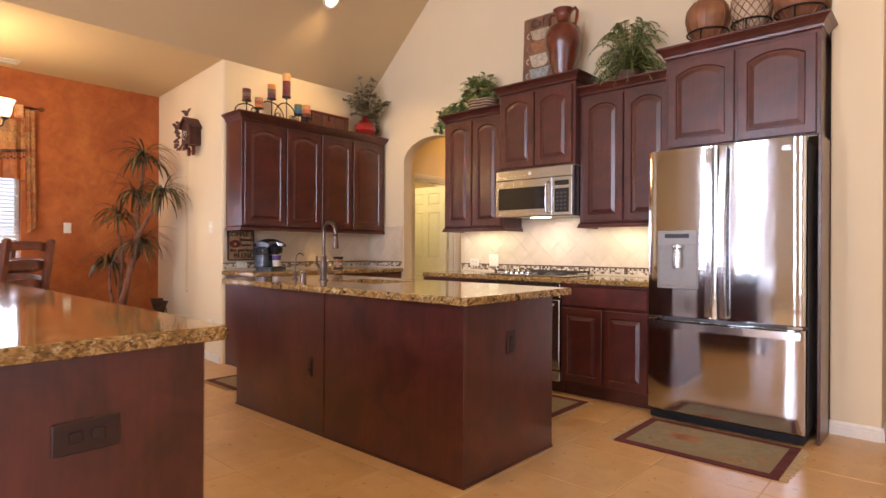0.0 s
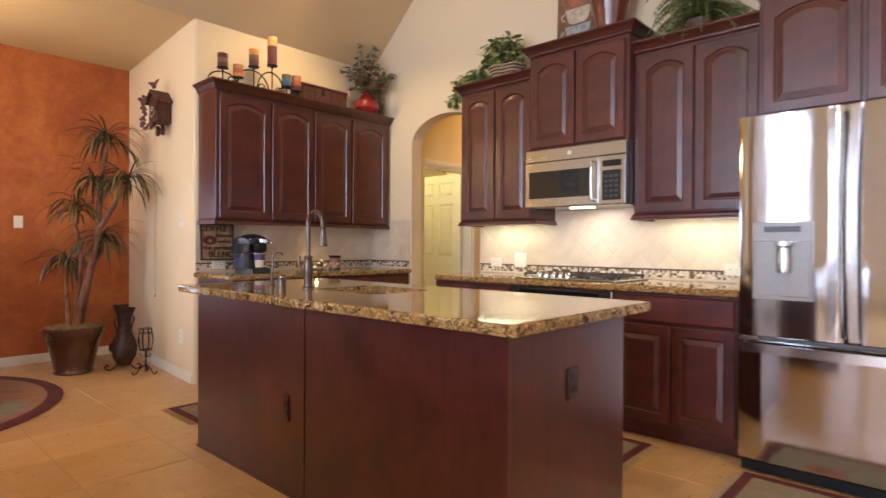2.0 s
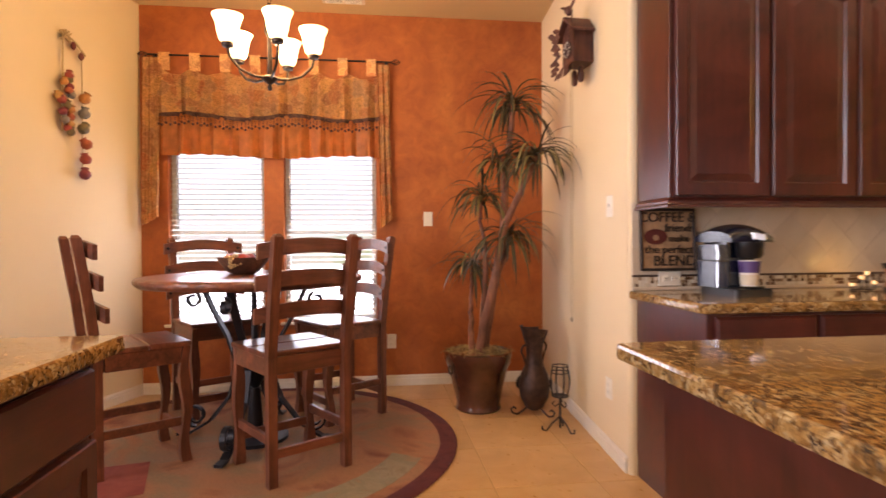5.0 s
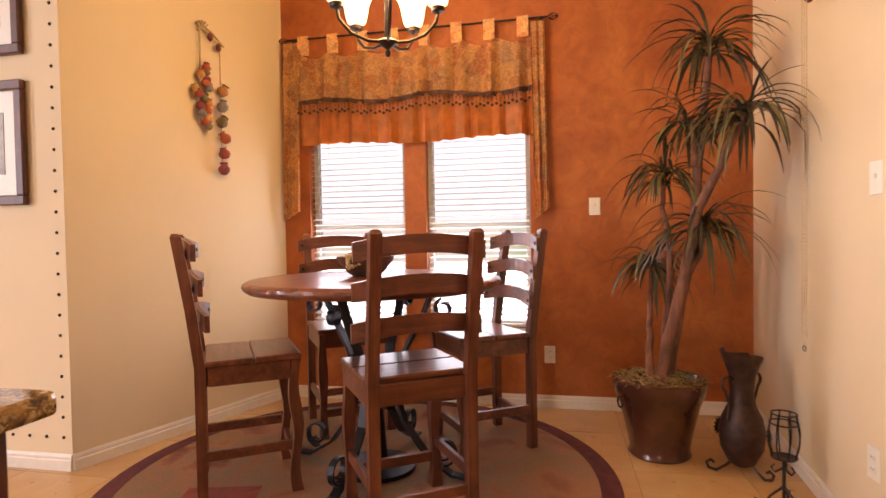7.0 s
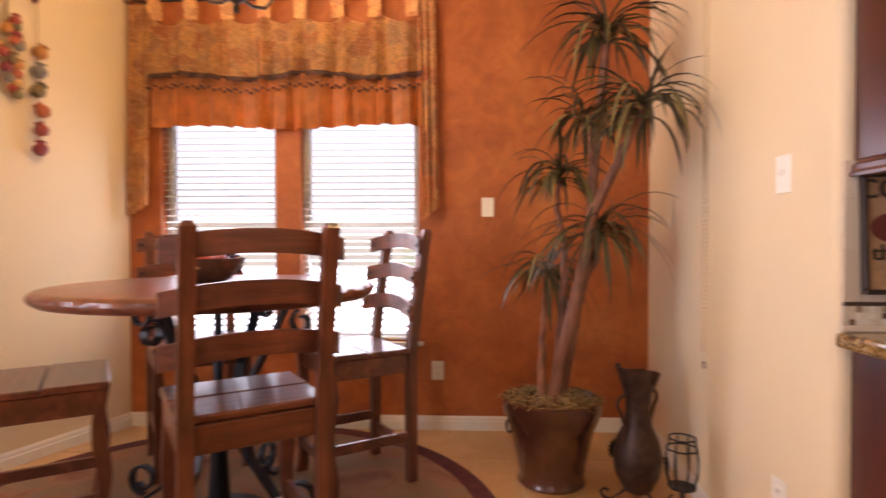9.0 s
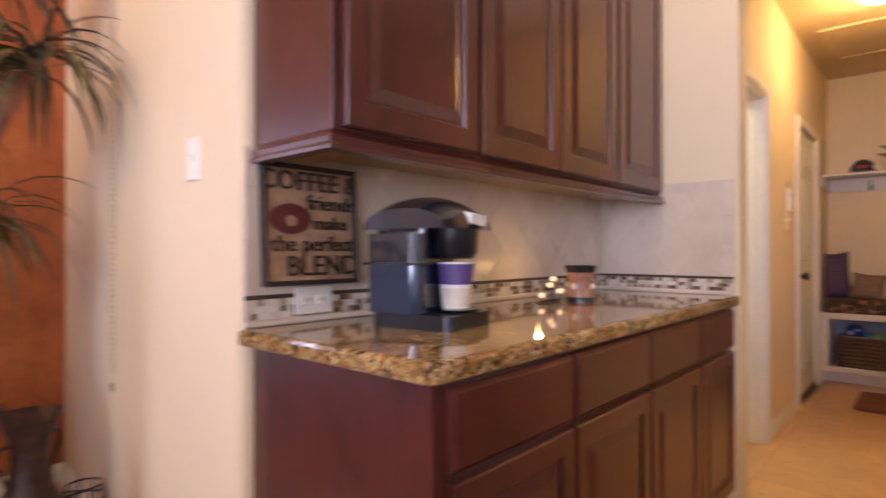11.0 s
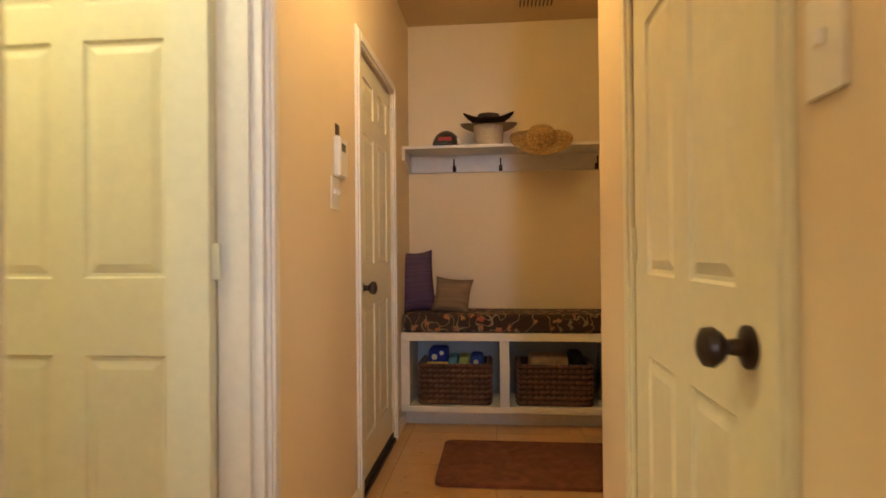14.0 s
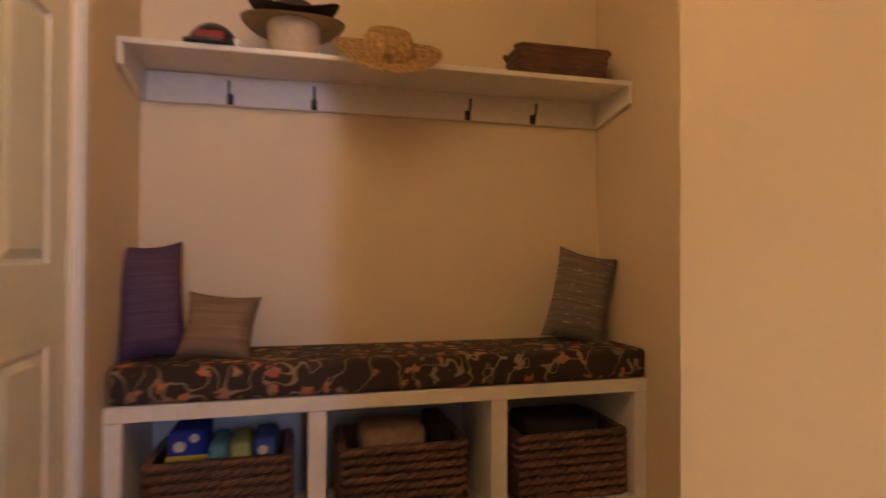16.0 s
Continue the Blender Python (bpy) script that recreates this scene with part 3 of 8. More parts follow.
def baseboard(name, pts, side=1, h=0.085):
    """Moulded baseboard along a plan line; its face stands to the left (1) or right (-1) of the line."""
    bm = bmesh.new()
    for (ax, ay), (bx, by) in zip(pts, pts[1:]):
        d = Vector((bx - ax, by - ay, 0)).normalized()
        nrm = Vector((-d.y, d.x, 0)) * side
        prof = [(0.0005, 0), (0.014, 0), (0.014, h * 0.62), (0.010, h * 0.68), (0.010, h * 0.84), (0.005, h), (0.0005, h)]
        ends = []
        for p in ((ax, ay), (bx, by)):
            ends.append([bm.verts.new(Vector((p[0], p[1], z + 0.001)) + nrm * o) for o, z in prof])
        for k in range(len(prof)):
            bm.faces.new((ends[0][k], ends[1][k], ends[1][(k + 1) % len(prof)], ends[0][(k + 1) % len(prof)]))
        bm.faces.new(ends[0][::-1]), bm.faces.new(ends[1])
    return setting(name, bm, M_WHITE, "cream white moulded baseboard")


baseboard("baseboard_nook", [(-5.62, -5.0), (-5.62, -0.78), (OX, -0.30), (OX, 2.855), (CX - 0.03, 2.712)], -1)
baseboard("baseboard_hall", [(HL, AY + 0.13), (HL, LD[0] - 0.066)], -1)
baseboard("baseboard_hall_far", [(HL, LD[1] + 0.066), (HL, GD[0] - 0.066)], -1)
baseboard("baseboard_hall_end", [(HL, GD[1] + 0.066), (HL, HB), (-2.77, HB)], -1)
baseboard("baseboard_hall_east", [(HR, RD[1] + 0.066), (HR, 6.27)], 1)
baseboard("baseboard_pier", [(-0.40, 4.30), (-0.14, 4.30), (-0.14, 4.45)], -1)

# ---- island ----
IX0, IX1, IY0, IY1 = -3.71, -1.55, 2.118, 2.916
isl = thing("kitchen_island", "dark cherry kitchen island with plain panelled back", "kitchen island", ((IX0 + IX1) / 2, (IY0 + IY1) / 2, 0))
ox, oy = (IX0 + IX1) / 2, (IY0 + IY1) / 2


def isl_part(name, bm, material, label=""):
    return part(name, bm, material, isl, label, at=pose(-ox, -oy, 0))


SX = -2.645
isl_part("body", boxes((IX0 + 0.02, IX1 - 0.02, IY0 + 0.02, IY1 - 0.02, 0.0, 0.872)), M_CHERRY)
isl_part("back_panel", boxes((IX0, SX - 0.002, IY0 + 0.004, IY0 + 0.0198, 0.0, 0.873), bevel=0.002), M_CHERRY, "plain cherry veneer panel")
isl_part("back_panel", boxes((SX + 0.002, IX1, IY0, IY0 + 0.0198, 0.0, 0.873), bevel=0.002), M_CHERRY, "plain cherry veneer panel")
isl_part("end_panel", boxes((IX1 - 0.0198, IX1 - 0.001, IY0 + 0.0205, IY1, 0.0, 0.873), bevel=0.002), M_CHERRY)
isl_part("end_panel", boxes((IX0 + 0.001, IX0 + 0.0198, IY0 + 0.0205, IY1, 0.0, 0.873), bevel=0.002), M_CHERRY)
isl_part("base_strip", boxes((IX0 - 0.006, SX, IY0 - 0.003, IY0 + 0.003, 0.001, 0.012), (SX, IX1 + 0.006, IY0 - 0.007, IY0 - 0.001, 0.001, 0.012), (IX1, IX1 + 0.006, IY0, IY1, 0.001, 0.012)), M_CHERRY_H)
isl_part("seam_strip", boxes((SX - 0.008, SX + 0.001, IY0 - 0.004, IY0 + 0.0035, 0.013, 0.873)), M_CHERRY)
x = IX0 + 0.06
for w in (0.42, 0.42, 0.42, 0.42, 0.28):
    bm = panel_rings(bmesh.new(), w - 0.01, 0.60, 0.02, 0.05, 0.0)
    part("door", bm, M_CHERRY, isl, "", at=pose(x - ox + w - 0.01, IY1 - 0.0195 - oy, 0.11, 0, 0, 180))
    x += w


def slab_edge(outline, z0, z1, r=0.010):
    """A stone slab with eased edges from a plan outline (counter-clockwise)."""
    bm = bmesh.new()
    pts = [Vector((x, y, 0)) for x, y in outline]
    n = len(pts)

    def inset(d):
        out = []
        for i in range(n):
            a, b, c = pts[i - 1], pts[i], pts[(i + 1) % n]
            n1 = Vector((-(b - a).y, (b - a).x, 0)).normalized()
            n2 = Vector((-(c - b).y, (c - b).x, 0)).normalized()
            m = (n1 + n2)
            m = m / max(0.3, m.length_squared / 2)
            out.append(b + m * d)
        return out

    rings = []
    for d, z in ((r, z0), (0.002, z0 + 0.003), (0.0, z0 + r), (0.0, z1 - r), (r * 0.3, z1 - r * 0.3), (r, z1)):
        rings.append([bm.verts.new((p.x, p.y, z)) for p in inset(d)])
    for a, b in zip(rings, rings[1:]):
        for k in range(n):
            bm.faces.new((a[k], a[(k + 1) % n], b[(k + 1) % n], b[k]))
    return bm, rings


def rounded(outline, radii, n=5):
    """Plan outline with rounded corners, radii by corner."""
    out, m = [], len(outline)
    for i, r in enumerate(radii):
        p = Vector(outline[i])
        if r <= 0:
            out.append(tuple(p))
            continue
        a, b = (Vector(outline[i - 1]) - p).normalized(), (Vector(outline[(i + 1) % m]) - p).normalized()
        half = a.angle(b) / 2
        t = r / math.tan(half)
        c = p + (a + b).normalized() * (r / math.sin(half))
        s, e = p + a * t - c, p + b * t - c
        for k in range(n + 1):
            v = s.lerp(e, k / n).normalized() * r
            out.append(tuple(c + v))
    return out


# island slab with the sink's cut-out
TX0, TX1, TY0, TY1 = -3.785, -1.475, 2.035, 3.015
SINK = (-3.01, -2.52, 2.405, 2.80)
oln = rounded([(TX0, TY0), (TX1, TY0), (TX1, TY1), (TX0, TY1)], [0.02] * 4)
bm, rings = slab_edge(oln, 0.874, 0.914)
hole = rounded([(SINK[0], SINK[2]), (SINK[1], SINK[2]), (SINK[1], SINK[3]), (SINK[0], SINK[3])], [0.06] * 4)
for ring, z in ((rings[-1], 0.914), (rings[0], 0.874)):
    hv = [bm.verts.new((x, y, z)) for x, y in hole]
    for a, b in zip(ring, ring[1:] + ring[:1]):
        if not bm.edges.get((a, b)):
            bm.edges.new((a, b))
    es = [bm.edges.get((a, b)) for a, b in zip(ring, ring[1:] + ring[:1])]
    es += [bm.edges.new((a, b)) for a, b in zip(hv, hv[1:] + hv[:1])]
    bmesh.ops.triangle_fill(bm, edges=es, use_beauty=True)
    if z > 0.9:
        top_hole = hv
    else:
        for k in range(len(hv)):
            bm.faces.new((hv[k], hv[(k + 1) % len(hv)], top_hole[(k + 1) % len(hv)], top_hole[k]))
single("island_countertop", bm, M_GRANITE, "polished brown and cream granite top on the island", "countertop", smooth=False)
# sink bowl under it
sink = thing("kitchen_sink", "dark undermount kitchen sink with one deep bowl", "sink", ((SINK[0] + SINK[1]) / 2, (SINK[2] + SINK[3]) / 2, 0.66))
bm = bmesh.new()
hw, hd = (SINK[1] - SINK[0]) / 2 + 0.012, (SINK[3] - SINK[2]) / 2 + 0.012
prev = None
for inset, z in ((0.0, 0.2130), (0.0, 0.05), (0.02, 0.012), (0.06, 0.004)):
    cur = [bm.verts.new((x, y, z)) for x, y in rounded([(-hw + inset, -hd + inset), (hw - inset, -hd + inset), (hw - inset, hd - inset), (-hw + inset, hd - inset)], [0.07] * 4)]
    if prev:
        for k in range(len(cur)):
            bm.faces.new((prev[k], prev[(k + 1) % len(cur)], cur[(k + 1) % len(cur)], cur[k]))
    prev = cur
bm.faces.new(prev)
part("bowl", bm, plain("dark_composite", (0.026, 0.026, 0.034), 0.4), sink, "dark composite bowl")
bm = lathe(bmesh.new(), [(0.045, 0.005), (0.045, 0.008), (0.03, 0.009), (0.0, 0.006)], 20)
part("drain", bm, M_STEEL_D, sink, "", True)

# ---- right run: base cabinets, counter, wall cabinets ----
BF = 3.972


def base_cabinet(label, x0, x1, fronts, y0=BF, y1=AY - 0.001, z1=0.873):
    c = thing("base_cabinet", label, "cabinet", (x0, y0, 0), "kitchen base cabinets")
    part("body", boxes((0, x1 - x0, 0, y1 - y0, 0.10, z1)), M_CHERRY, c)
    part("toe_kick", boxes((0.002, x1 - x0 - 0.002, 0.075, y1 - y0, 0.0, 0.0995)), M_CHERRY_H, c)
    for kind, x, z, w, h in fronts:
        if kind == "door":
            cab_door(c, x, z, w, h, -0.001, 0.0, 0.05)
        else:
            slab_front(c, x, z, w, h, -0.001)
    return c


def fronts_for(w, n):
    """n doors with a drawer front over each."""
    dw = w / n
    out = []
    for k in range(n):
        out += [("drawer", k * dw + 0.008, 0.705, dw - 0.016, 0.155), ("door", k * dw + 0.008, 0.125, dw - 0.016, 0.565)]
    return out


base_cabinet("dark cherry base cabinet with raised panel doors", -3.60, -2.875, fronts_for(0.725, 2))
w = 0.70
base_cabinet("dark cherry base cabinet beside the refrigerator", -2.10, -1.40, [("drawer", 0.008, 0.70, w - 0.016, 0.16), ("door", 0.008, 0.125, w / 2 - 0.012, 0.56), ("door", w / 2 + 0.004, 0.125, w / 2 - 0.012, 0.56)])
# oven under the cooktop
ov = thing("built_in_oven", "stainless built-in oven under the cooktop", "oven", (-2.872, BF - 0.02, 0))
part("body", boxes((0.002, 0.768, 0.022, 0.59, 0.10, 0.872)), M_BLACK, ov)
part("toe_kick", boxes((0.002, 0.768, 0.09, 0.59, 0.0, 0.099)), M_CHERRY_H, ov)
part("control_panel", boxes((0.002, 0.768, -0.006, 0.02, 0.755, 0.868), bevel=0.004), M_STEEL, ov)
part("control_glass", boxes((0.09, 0.68, -0.0095, -0.0065, 0.775, 0.848), bevel=0.001), M_GLASSBLK, ov, "dark glass control strip")
od = part("oven_door", boxes((0.002, 0.768, -0.012, 0.02, 0.19, 0.742), bevel=0.006), M_STEEL, ov)
part("window", boxes((0.10, 0.67, -0.0155, -0.0125, 0.33, 0.60), bevel=0.001), M_GLASSBLK, od, "dark glass window")
bm = tube(bmesh.new(), [(0.06, -0.013, 0.70), (0.06, -0.05, 0.70), (0.385, -0.055, 0.70), (0.71, -0.05, 0.70), (0.71, -0.013, 0.70)], 0.011)
part("handle", bm, M_STEEL, od, "", True)
part("lower_panel", boxes((0.002, 0.768, -0.004, 0.02, 0.105, 0.182), bevel=0.004), M_STEEL, ov)

oln = rounded([(-3.634, 3.935), (-1.392, 3.935), (-1.392, AY - 0.001), (-3.634, AY - 0.001)], [0.09, 0.004, 0.0, 0.0])
bm, rings = slab_edge(oln, 0.874, 0.914)
bm.faces.new(rings[-1]), bm.faces.new(rings[0][::-1])
single("cooktop_countertop", bm, M_GRANITE, "polished brown granite counter with a rounded corner", "countertop")

UB = 1.335
upper_cabinet("tall dark cherry wall cabinet with two arched panel doors", (-3.60, AY - 0.001, 0), 0, 0.725, 0.30, UB, 2.40, [(0.03, 0.325), (0.368, 0.325)], right=False)
upper_cabinet("dark cherry cabinet over the microwave with arched panel doors", (-2.872, AY - 0.001, 0), 0, 0.762, 0.375, 1.83, 2.525, [(0.022, 0.352), (0.384, 0.352)], rail=False)
upper_cabinet("dark cherry wall cabinet beside the refrigerator", (-2.107, AY - 0.001, 0), 0, 0.765, 0.30, UB + 0.01, 2.40, [(0.03, 0.345), (0.385, 0.345)], left=True, right=False, rail_right=False)
upper_cabinet("deep dark cherry cabinet over the refrigerator", (-1.335, AY - 0.001, 0), 0, 0.915, 0.50, 1.825, 2.475, [(0.02, 0.425), (0.465, 0.43)], rail=False, crown_h=0.085)
# dark strip right of the refrigerator, added in place of a shadowed gap
single("refrigerator_side_panel", boxes((-0.418, -0.402, 3.98, AY - 0.002, 0.0, 1.82), bevel=0.001), M_CHERRY, "dark cherry strip standing for the shadowed gap beside the refrigerator", "cabinet panel")

# ---- coffee run ----
cof = thing("base_cabinet", "dark cherry base cabinet under the coffee counter", "cabinet", (-4.535, 2.745, 0), "kitchen base cabinets", 90)
L = 4.568 - 2.745
part("body", boxes((0, L, 0, 0.579, 0.10, 0.873)), M_CHERRY, cof)
part("toe_kick", boxes((0.002, L, 0.075, 0.579, 0.0, 0.0995)), M_CHERRY_H, cof)
xs = [0.03, 0.475, 0.925, 1.385, L - 0.01]
for a, b in zip(xs, xs[1:]):
    slab_front(cof, a, 0.705, b - a - 0.014, 0.155, -0.001)
    cab_door(cof, a, 0.125, b - a - 0.014, 0.565, -0.001, 0.0, 0.05)
oln = rounded([(CX + 0.001, 2.705), (-4.499, 2.705), (-4.499, AY - 0.001), (CX + 0.001, AY - 0.001)], [0.0, 0.025, 0.004, 0.0])
bm, rings = slab_edge(oln, 0.874, 0.914)
bm.faces.new(rings[-1]), bm.faces.new(rings[0][::-1])
single("coffee_countertop", bm, M_GRANITE, "polished brown granite counter against the tiled wall", "countertop")
upper_cabinet("long dark cherry wall cabinet with four arched panel doors", (CX + 0.001, 2.745, 0), 90, 1.80, 0.30, UB, 2.368, [(0.022, 0.44), (0.480, 0.41), (0.905, 0.405), (1.33, 0.43)], rail_right=False)

# ---- breakfast bar ----
BX0, BX1, BY0, BY1 = -4.02, -1.31, 0.05, 0.84
bar = thing("breakfast_bar", "dark cherry breakfast bar with raised panel doors", "kitchen bar", ((BX0 + BX1) / 2, (BY0 + BY1) / 2, 0))
bo = pose(-(BX0 + BX1) / 2, -(BY0 + BY1) / 2, 0)
part("body", boxes((BX0 + 0.07, BX1 - 0.05, BY0 + 0.05, BY1 - 0.065, 0.0, 0.884)), M_CHERRY, bar, at=bo)
part("end_panel", boxes((BX1 - 0.0498, BX1 - 0.032, BY0 + 0.04, BY1 - 0.062, 0.0, 0.884), bevel=0.002), M_CHERRY, bar, at=bo)
part("end_panel", boxes((BX0 + 0.052, BX0 + 0.0698, BY0 + 0.04, BY1 - 0.062, 0.0, 0.884), bevel=0.002), M_CHERRY, bar, at=bo)
n, w = 6, (BX1 - BX0 - 0.14) / 6
for k in range(n):
    xx = BX0 + 0.075 + k * w
    for kind, z, hh in (("drawer", 0.70, 0.16), ("door", 0.12, 0.565)):
        m = pose(xx + w - 0.012 - (BX0 + BX1) / 2, BY1 - 0.0645 - (BY0 + BY1) / 2, z, 0, 0, 180)
        if kind == "door":
            part("door", panel_rings(bmesh.new(), w - 0.016, hh, 0.022, 0.05, 0.0), M_CHERRY, bar, at=m)
        else:
            part("drawer_front", boxes((0, w - 0.016, -0.022, 0, 0, hh), bevel=0.008), M_CHERRY_H, bar, at=m)
oln = rounded([(BX0, BY0), (BX1, BY0), (BX1, BY1), (BX0, BY1)], [0.03] * 4)
bm, rings = slab_edge(oln, 0.885, 0.925)
bm.faces.new(rings[-1]), bm.faces.new(rings[0][::-1])
single("bar_countertop", bm, M_GRANITE, "polished brown granite top of the breakfast bar", "countertop")

# ---- refrigerator ----
FX0, FX1, FY = -1.368, -0.458, 3.85
fr = thing("refrigerator", "tall brushed stainless french-door refrigerator with water dispenser", "refrigerator", ((FX0 + FX1) / 2, FY, 0))
fo = pose(-(FX0 + FX1) / 2, -FY, 0)


def fpart(name, bm, material, parent=fr, label="", smooth=False):
    return part(name, bm, material, parent, label, smooth, fo if parent is fr else None)


fpart("body", boxes((FX0 + 0.006, FX1 - 0.006, FY + 0.075, AY - 0.02, 0.05, 1.785), bevel=0.004), plain("grey_fridge_side", (0.17, 0.16, 0.16), 0.4, vary=0.06), label="grey side walls")
fpart("base_grille", boxes((FX0 + 0.01, FX1 - 0.01, FY + 0.03, FY + 0.2, 0.012, 0.06)), M_BLACK, label="dark base grille")
fpart("leveling_foot", lathe(bmesh.new(), [(0.02, 0), (0.02, 0.012)], 10, FX0 + 0.06, FY + 0.1), M_BLACK)
fpart("leveling_foot", lathe(bmesh.new(), [(0.02, 0), (0.02, 0.012)], 10, FX1 - 0.06, FY + 0.1), M_BLACK)
MX = (FX0 + FX1) / 2 - 0.015


def bowed_door(x0, x1, z0, z1, bow=0.0035, t=0.07):
    """A door skin that bows gently outwards across its width, with rolled edges."""
    bm = bmesh.new()
    n = 14
    rows = []
    for z, inset in ((z0, 0.004), (z0 + 0.004, 0.0), (z1 - 0.004, 0.0), (z1, 0.004)):
        row = []
        for k in range(n + 1):
            u = k / n
            e = min(u, 1 - u) * (x1 - x0)
            roll = 0.012 * max(0.0, 1 - e / 0.014) ** 2
            row.append(bm.verts.new((x0 + (x1 - x0) * u, FY - bow * (1 - (2 * u - 1) ** 2) + roll + inset, z)))
        rows.append(row)
    back = [[bm.verts.new((x, FY + t, z)) for x in (x0, x1)] for z in (z0, z1)]
    for a, b in zip(rows, rows[1:]):
        for k in range(n):
            bm.faces.new((a[k], a[k + 1], b[k + 1], b[k]))
    bm.faces.new((back[0][0], back[1][0], *[r[0] for r in rows[::-1]]))
    bm.faces.new((back[0][1], *[r[-1] for r in rows], back[1][1]))
    bm.faces.new((back[0][0], *rows[0], back[0][1]))
    bm.faces.new((back[1][1], *rows[-1][::-1], back[1][0]))
    bm.faces.new((back[0][0], back[0][1], back[1][1], back[1][0]))
    return bm


DZ = 0.69
ldoor = fpart("fridge_door", bowed_door(FX0, MX - 0.003, DZ + 0.008, 1.80), M_STEEL_DOOR, smooth=True)
rdoor = fpart("fridge_door", bowed_door(MX + 0.003, FX1, DZ + 0.008, 1.80), M_STEEL_DOOR, smooth=True)
fdraw = fpart("freezer_drawer", bowed_door(FX0, FX1, 0.075, DZ - 0.012), M_STEEL_DOOR, smooth=True)


def bow_handle(x, z0, z1, lean):
    pts = [(x, FY - 0.006, z1)]
    for k in range(13):
        u = k / 12
        pts.append((x + lean * (1 - (2 * u - 1) ** 2), FY - 0.042 - 0.016 * (1 - (2 * u - 1) ** 2), z1 + (z0 - z1) * u))
    pts.append((x, FY - 0.006, z0))
    return strip(bmesh.new(), pts, 0.036, 0.016, (1, 0, 0))


part("handle", bow_handle(MX - 0.045, 0.72, 1.775, 0.012), M_STEEL, ldoor, "flat bowed steel handle")
part("handle", bow_handle(MX + 0.045, 0.72, 1.775, -0.012), M_STEEL, rdoor, "flat bowed steel handle")
pts = [(FX0 + 0.02, FY - 0.004, 0.640)] + [(FX0 + 0.02 + (FX1 - FX0 - 0.04) * k / 12, FY - 0.036 - 0.018 * (1 - (k / 6 - 1) ** 2), 0.645) for k in range(13)] + [(FX1 - 0.02, FY - 0.004, 0.640)]
part("handle", strip(bmesh.new(), pts, 0.045, 0.016, (0, 0, 1)), M_STEEL, fdraw, "wide steel drawer handle")
dx0, dx1 = -1.300, -1.045
disp = part("water_dispenser", boxes((dx0, dx1, FY - 0.018, FY + 0.01, 1.17, 1.265), (dx0, dx0 + 0.014, FY - 0.016, FY + 0.01, 0.90, 1.17), (dx1 - 0.014, dx1, FY - 0.016, FY + 0.01, 0.90, 1.17), (dx0, dx1, FY - 0.018, FY + 0.01, 0.885, 0.905), bevel=0.003), M_GREYPL, ldoor, "silver ice and water dispenser")
part("recess", boxes((dx0 + 0.0145, dx1 - 0.0145, FY - 0.0135, FY + 0.008, 0.906, 1.1695)), M_GREYPL, disp, "shaded grey recess")
part("display", boxes((dx0 + 0.05, dx1 - 0.05, FY - 0.020, FY - 0.0175, 1.215, 1.243)), M_BLACK, disp, "small dark display")
bm = lathe(bmesh.new(), [(0.032, 1.02), (0.034, 1.09), (0.030, 1.14), (0.040, 1.15), (0.040, 1.168)], 16, (dx0 + dx1) / 2 + 0.01, FY - 0.028)
part("spout", bm, M_STEEL, disp, "", True)
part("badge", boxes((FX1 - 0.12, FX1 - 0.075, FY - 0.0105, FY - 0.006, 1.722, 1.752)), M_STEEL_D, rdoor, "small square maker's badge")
for x in (FX0 + 0.01, FX1 - 0.09):
    fpart("hinge_cover", boxes((x, x + 0.08, FY - 0.003, FY + 0.06, DZ - 0.010, DZ + 0.006), bevel=0.002), M_STEEL)

# ---- microwave ----
mw = thing("microwave_oven", "stainless over-the-range microwave with dark glass door", "microwave", (-2.872, 4.145, 1.415))
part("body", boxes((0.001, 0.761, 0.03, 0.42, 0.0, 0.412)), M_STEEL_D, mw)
part("vent_panel", boxes((0, 0.762, -0.004, 0.029, 0.325, 0.412), bevel=0.004), M_STEEL, mw)
part("badge", lathe(bmesh.new(), [(0.016, 0), (0.016, 0.004), (0, 0.005)], 16), M_IVORY, mw, "small round badge", at=pose(0.36, -0.004, 0.37, 90))
mdoor = part("door", boxes((0, 0.575, -0.008, 0.029, 0.004, 0.322), bevel=0.005), M_STEEL, mw)
part("window", boxes((0.035, 0.525, -0.0115, -0.0085, 0.065, 0.255), bevel=0.001), M_GLASSBLK, mdoor, "dark glass window")
pts = [(0.548, -0.009, 0.285), (0.548, -0.05, 0.28), (0.548, -0.058, 0.16), (0.548, -0.05, 0.04), (0.548, -0.009, 0.035)]
part("handle", tube(bmesh.new(), pts, 0.011, 10), M_STEEL, mdoor, "", True)
cp = part("control_panel", boxes((0.578, 0.762, -0.008, 0.029, 0.004, 0.322), bevel=0.004), M_STEEL, mw)
part("keypad", boxes((0.605, 0.735, -0.0115, -0.0085, 0.03, 0.225), bevel=0.001), M_BLACK, cp, "black keypad")
bm = bmesh.new()
for r in range(5):
    for c in range(3):
        box(bm, 0.622 + c * 0.036, 0.644 + c * 0.036, -0.0135, -0.012, 0.05 + r * 0.032, 0.066 + r * 0.032)
part("keys", bm, plain("dark_grey_keys", (0.07, 0.07, 0.075), 0.4), cp, "rows of small grey keys")
part("display", boxes((0.605, 0.735, -0.0115, -0.0085, 0.25, 0.29)), M_GLASSBLK, cp)
part("lamp_lens", boxes((0.31, 0.47, 0.09, 0.16, -0.006, -0.001)), M_LAMP, mw, "lit cooktop lamp lens")

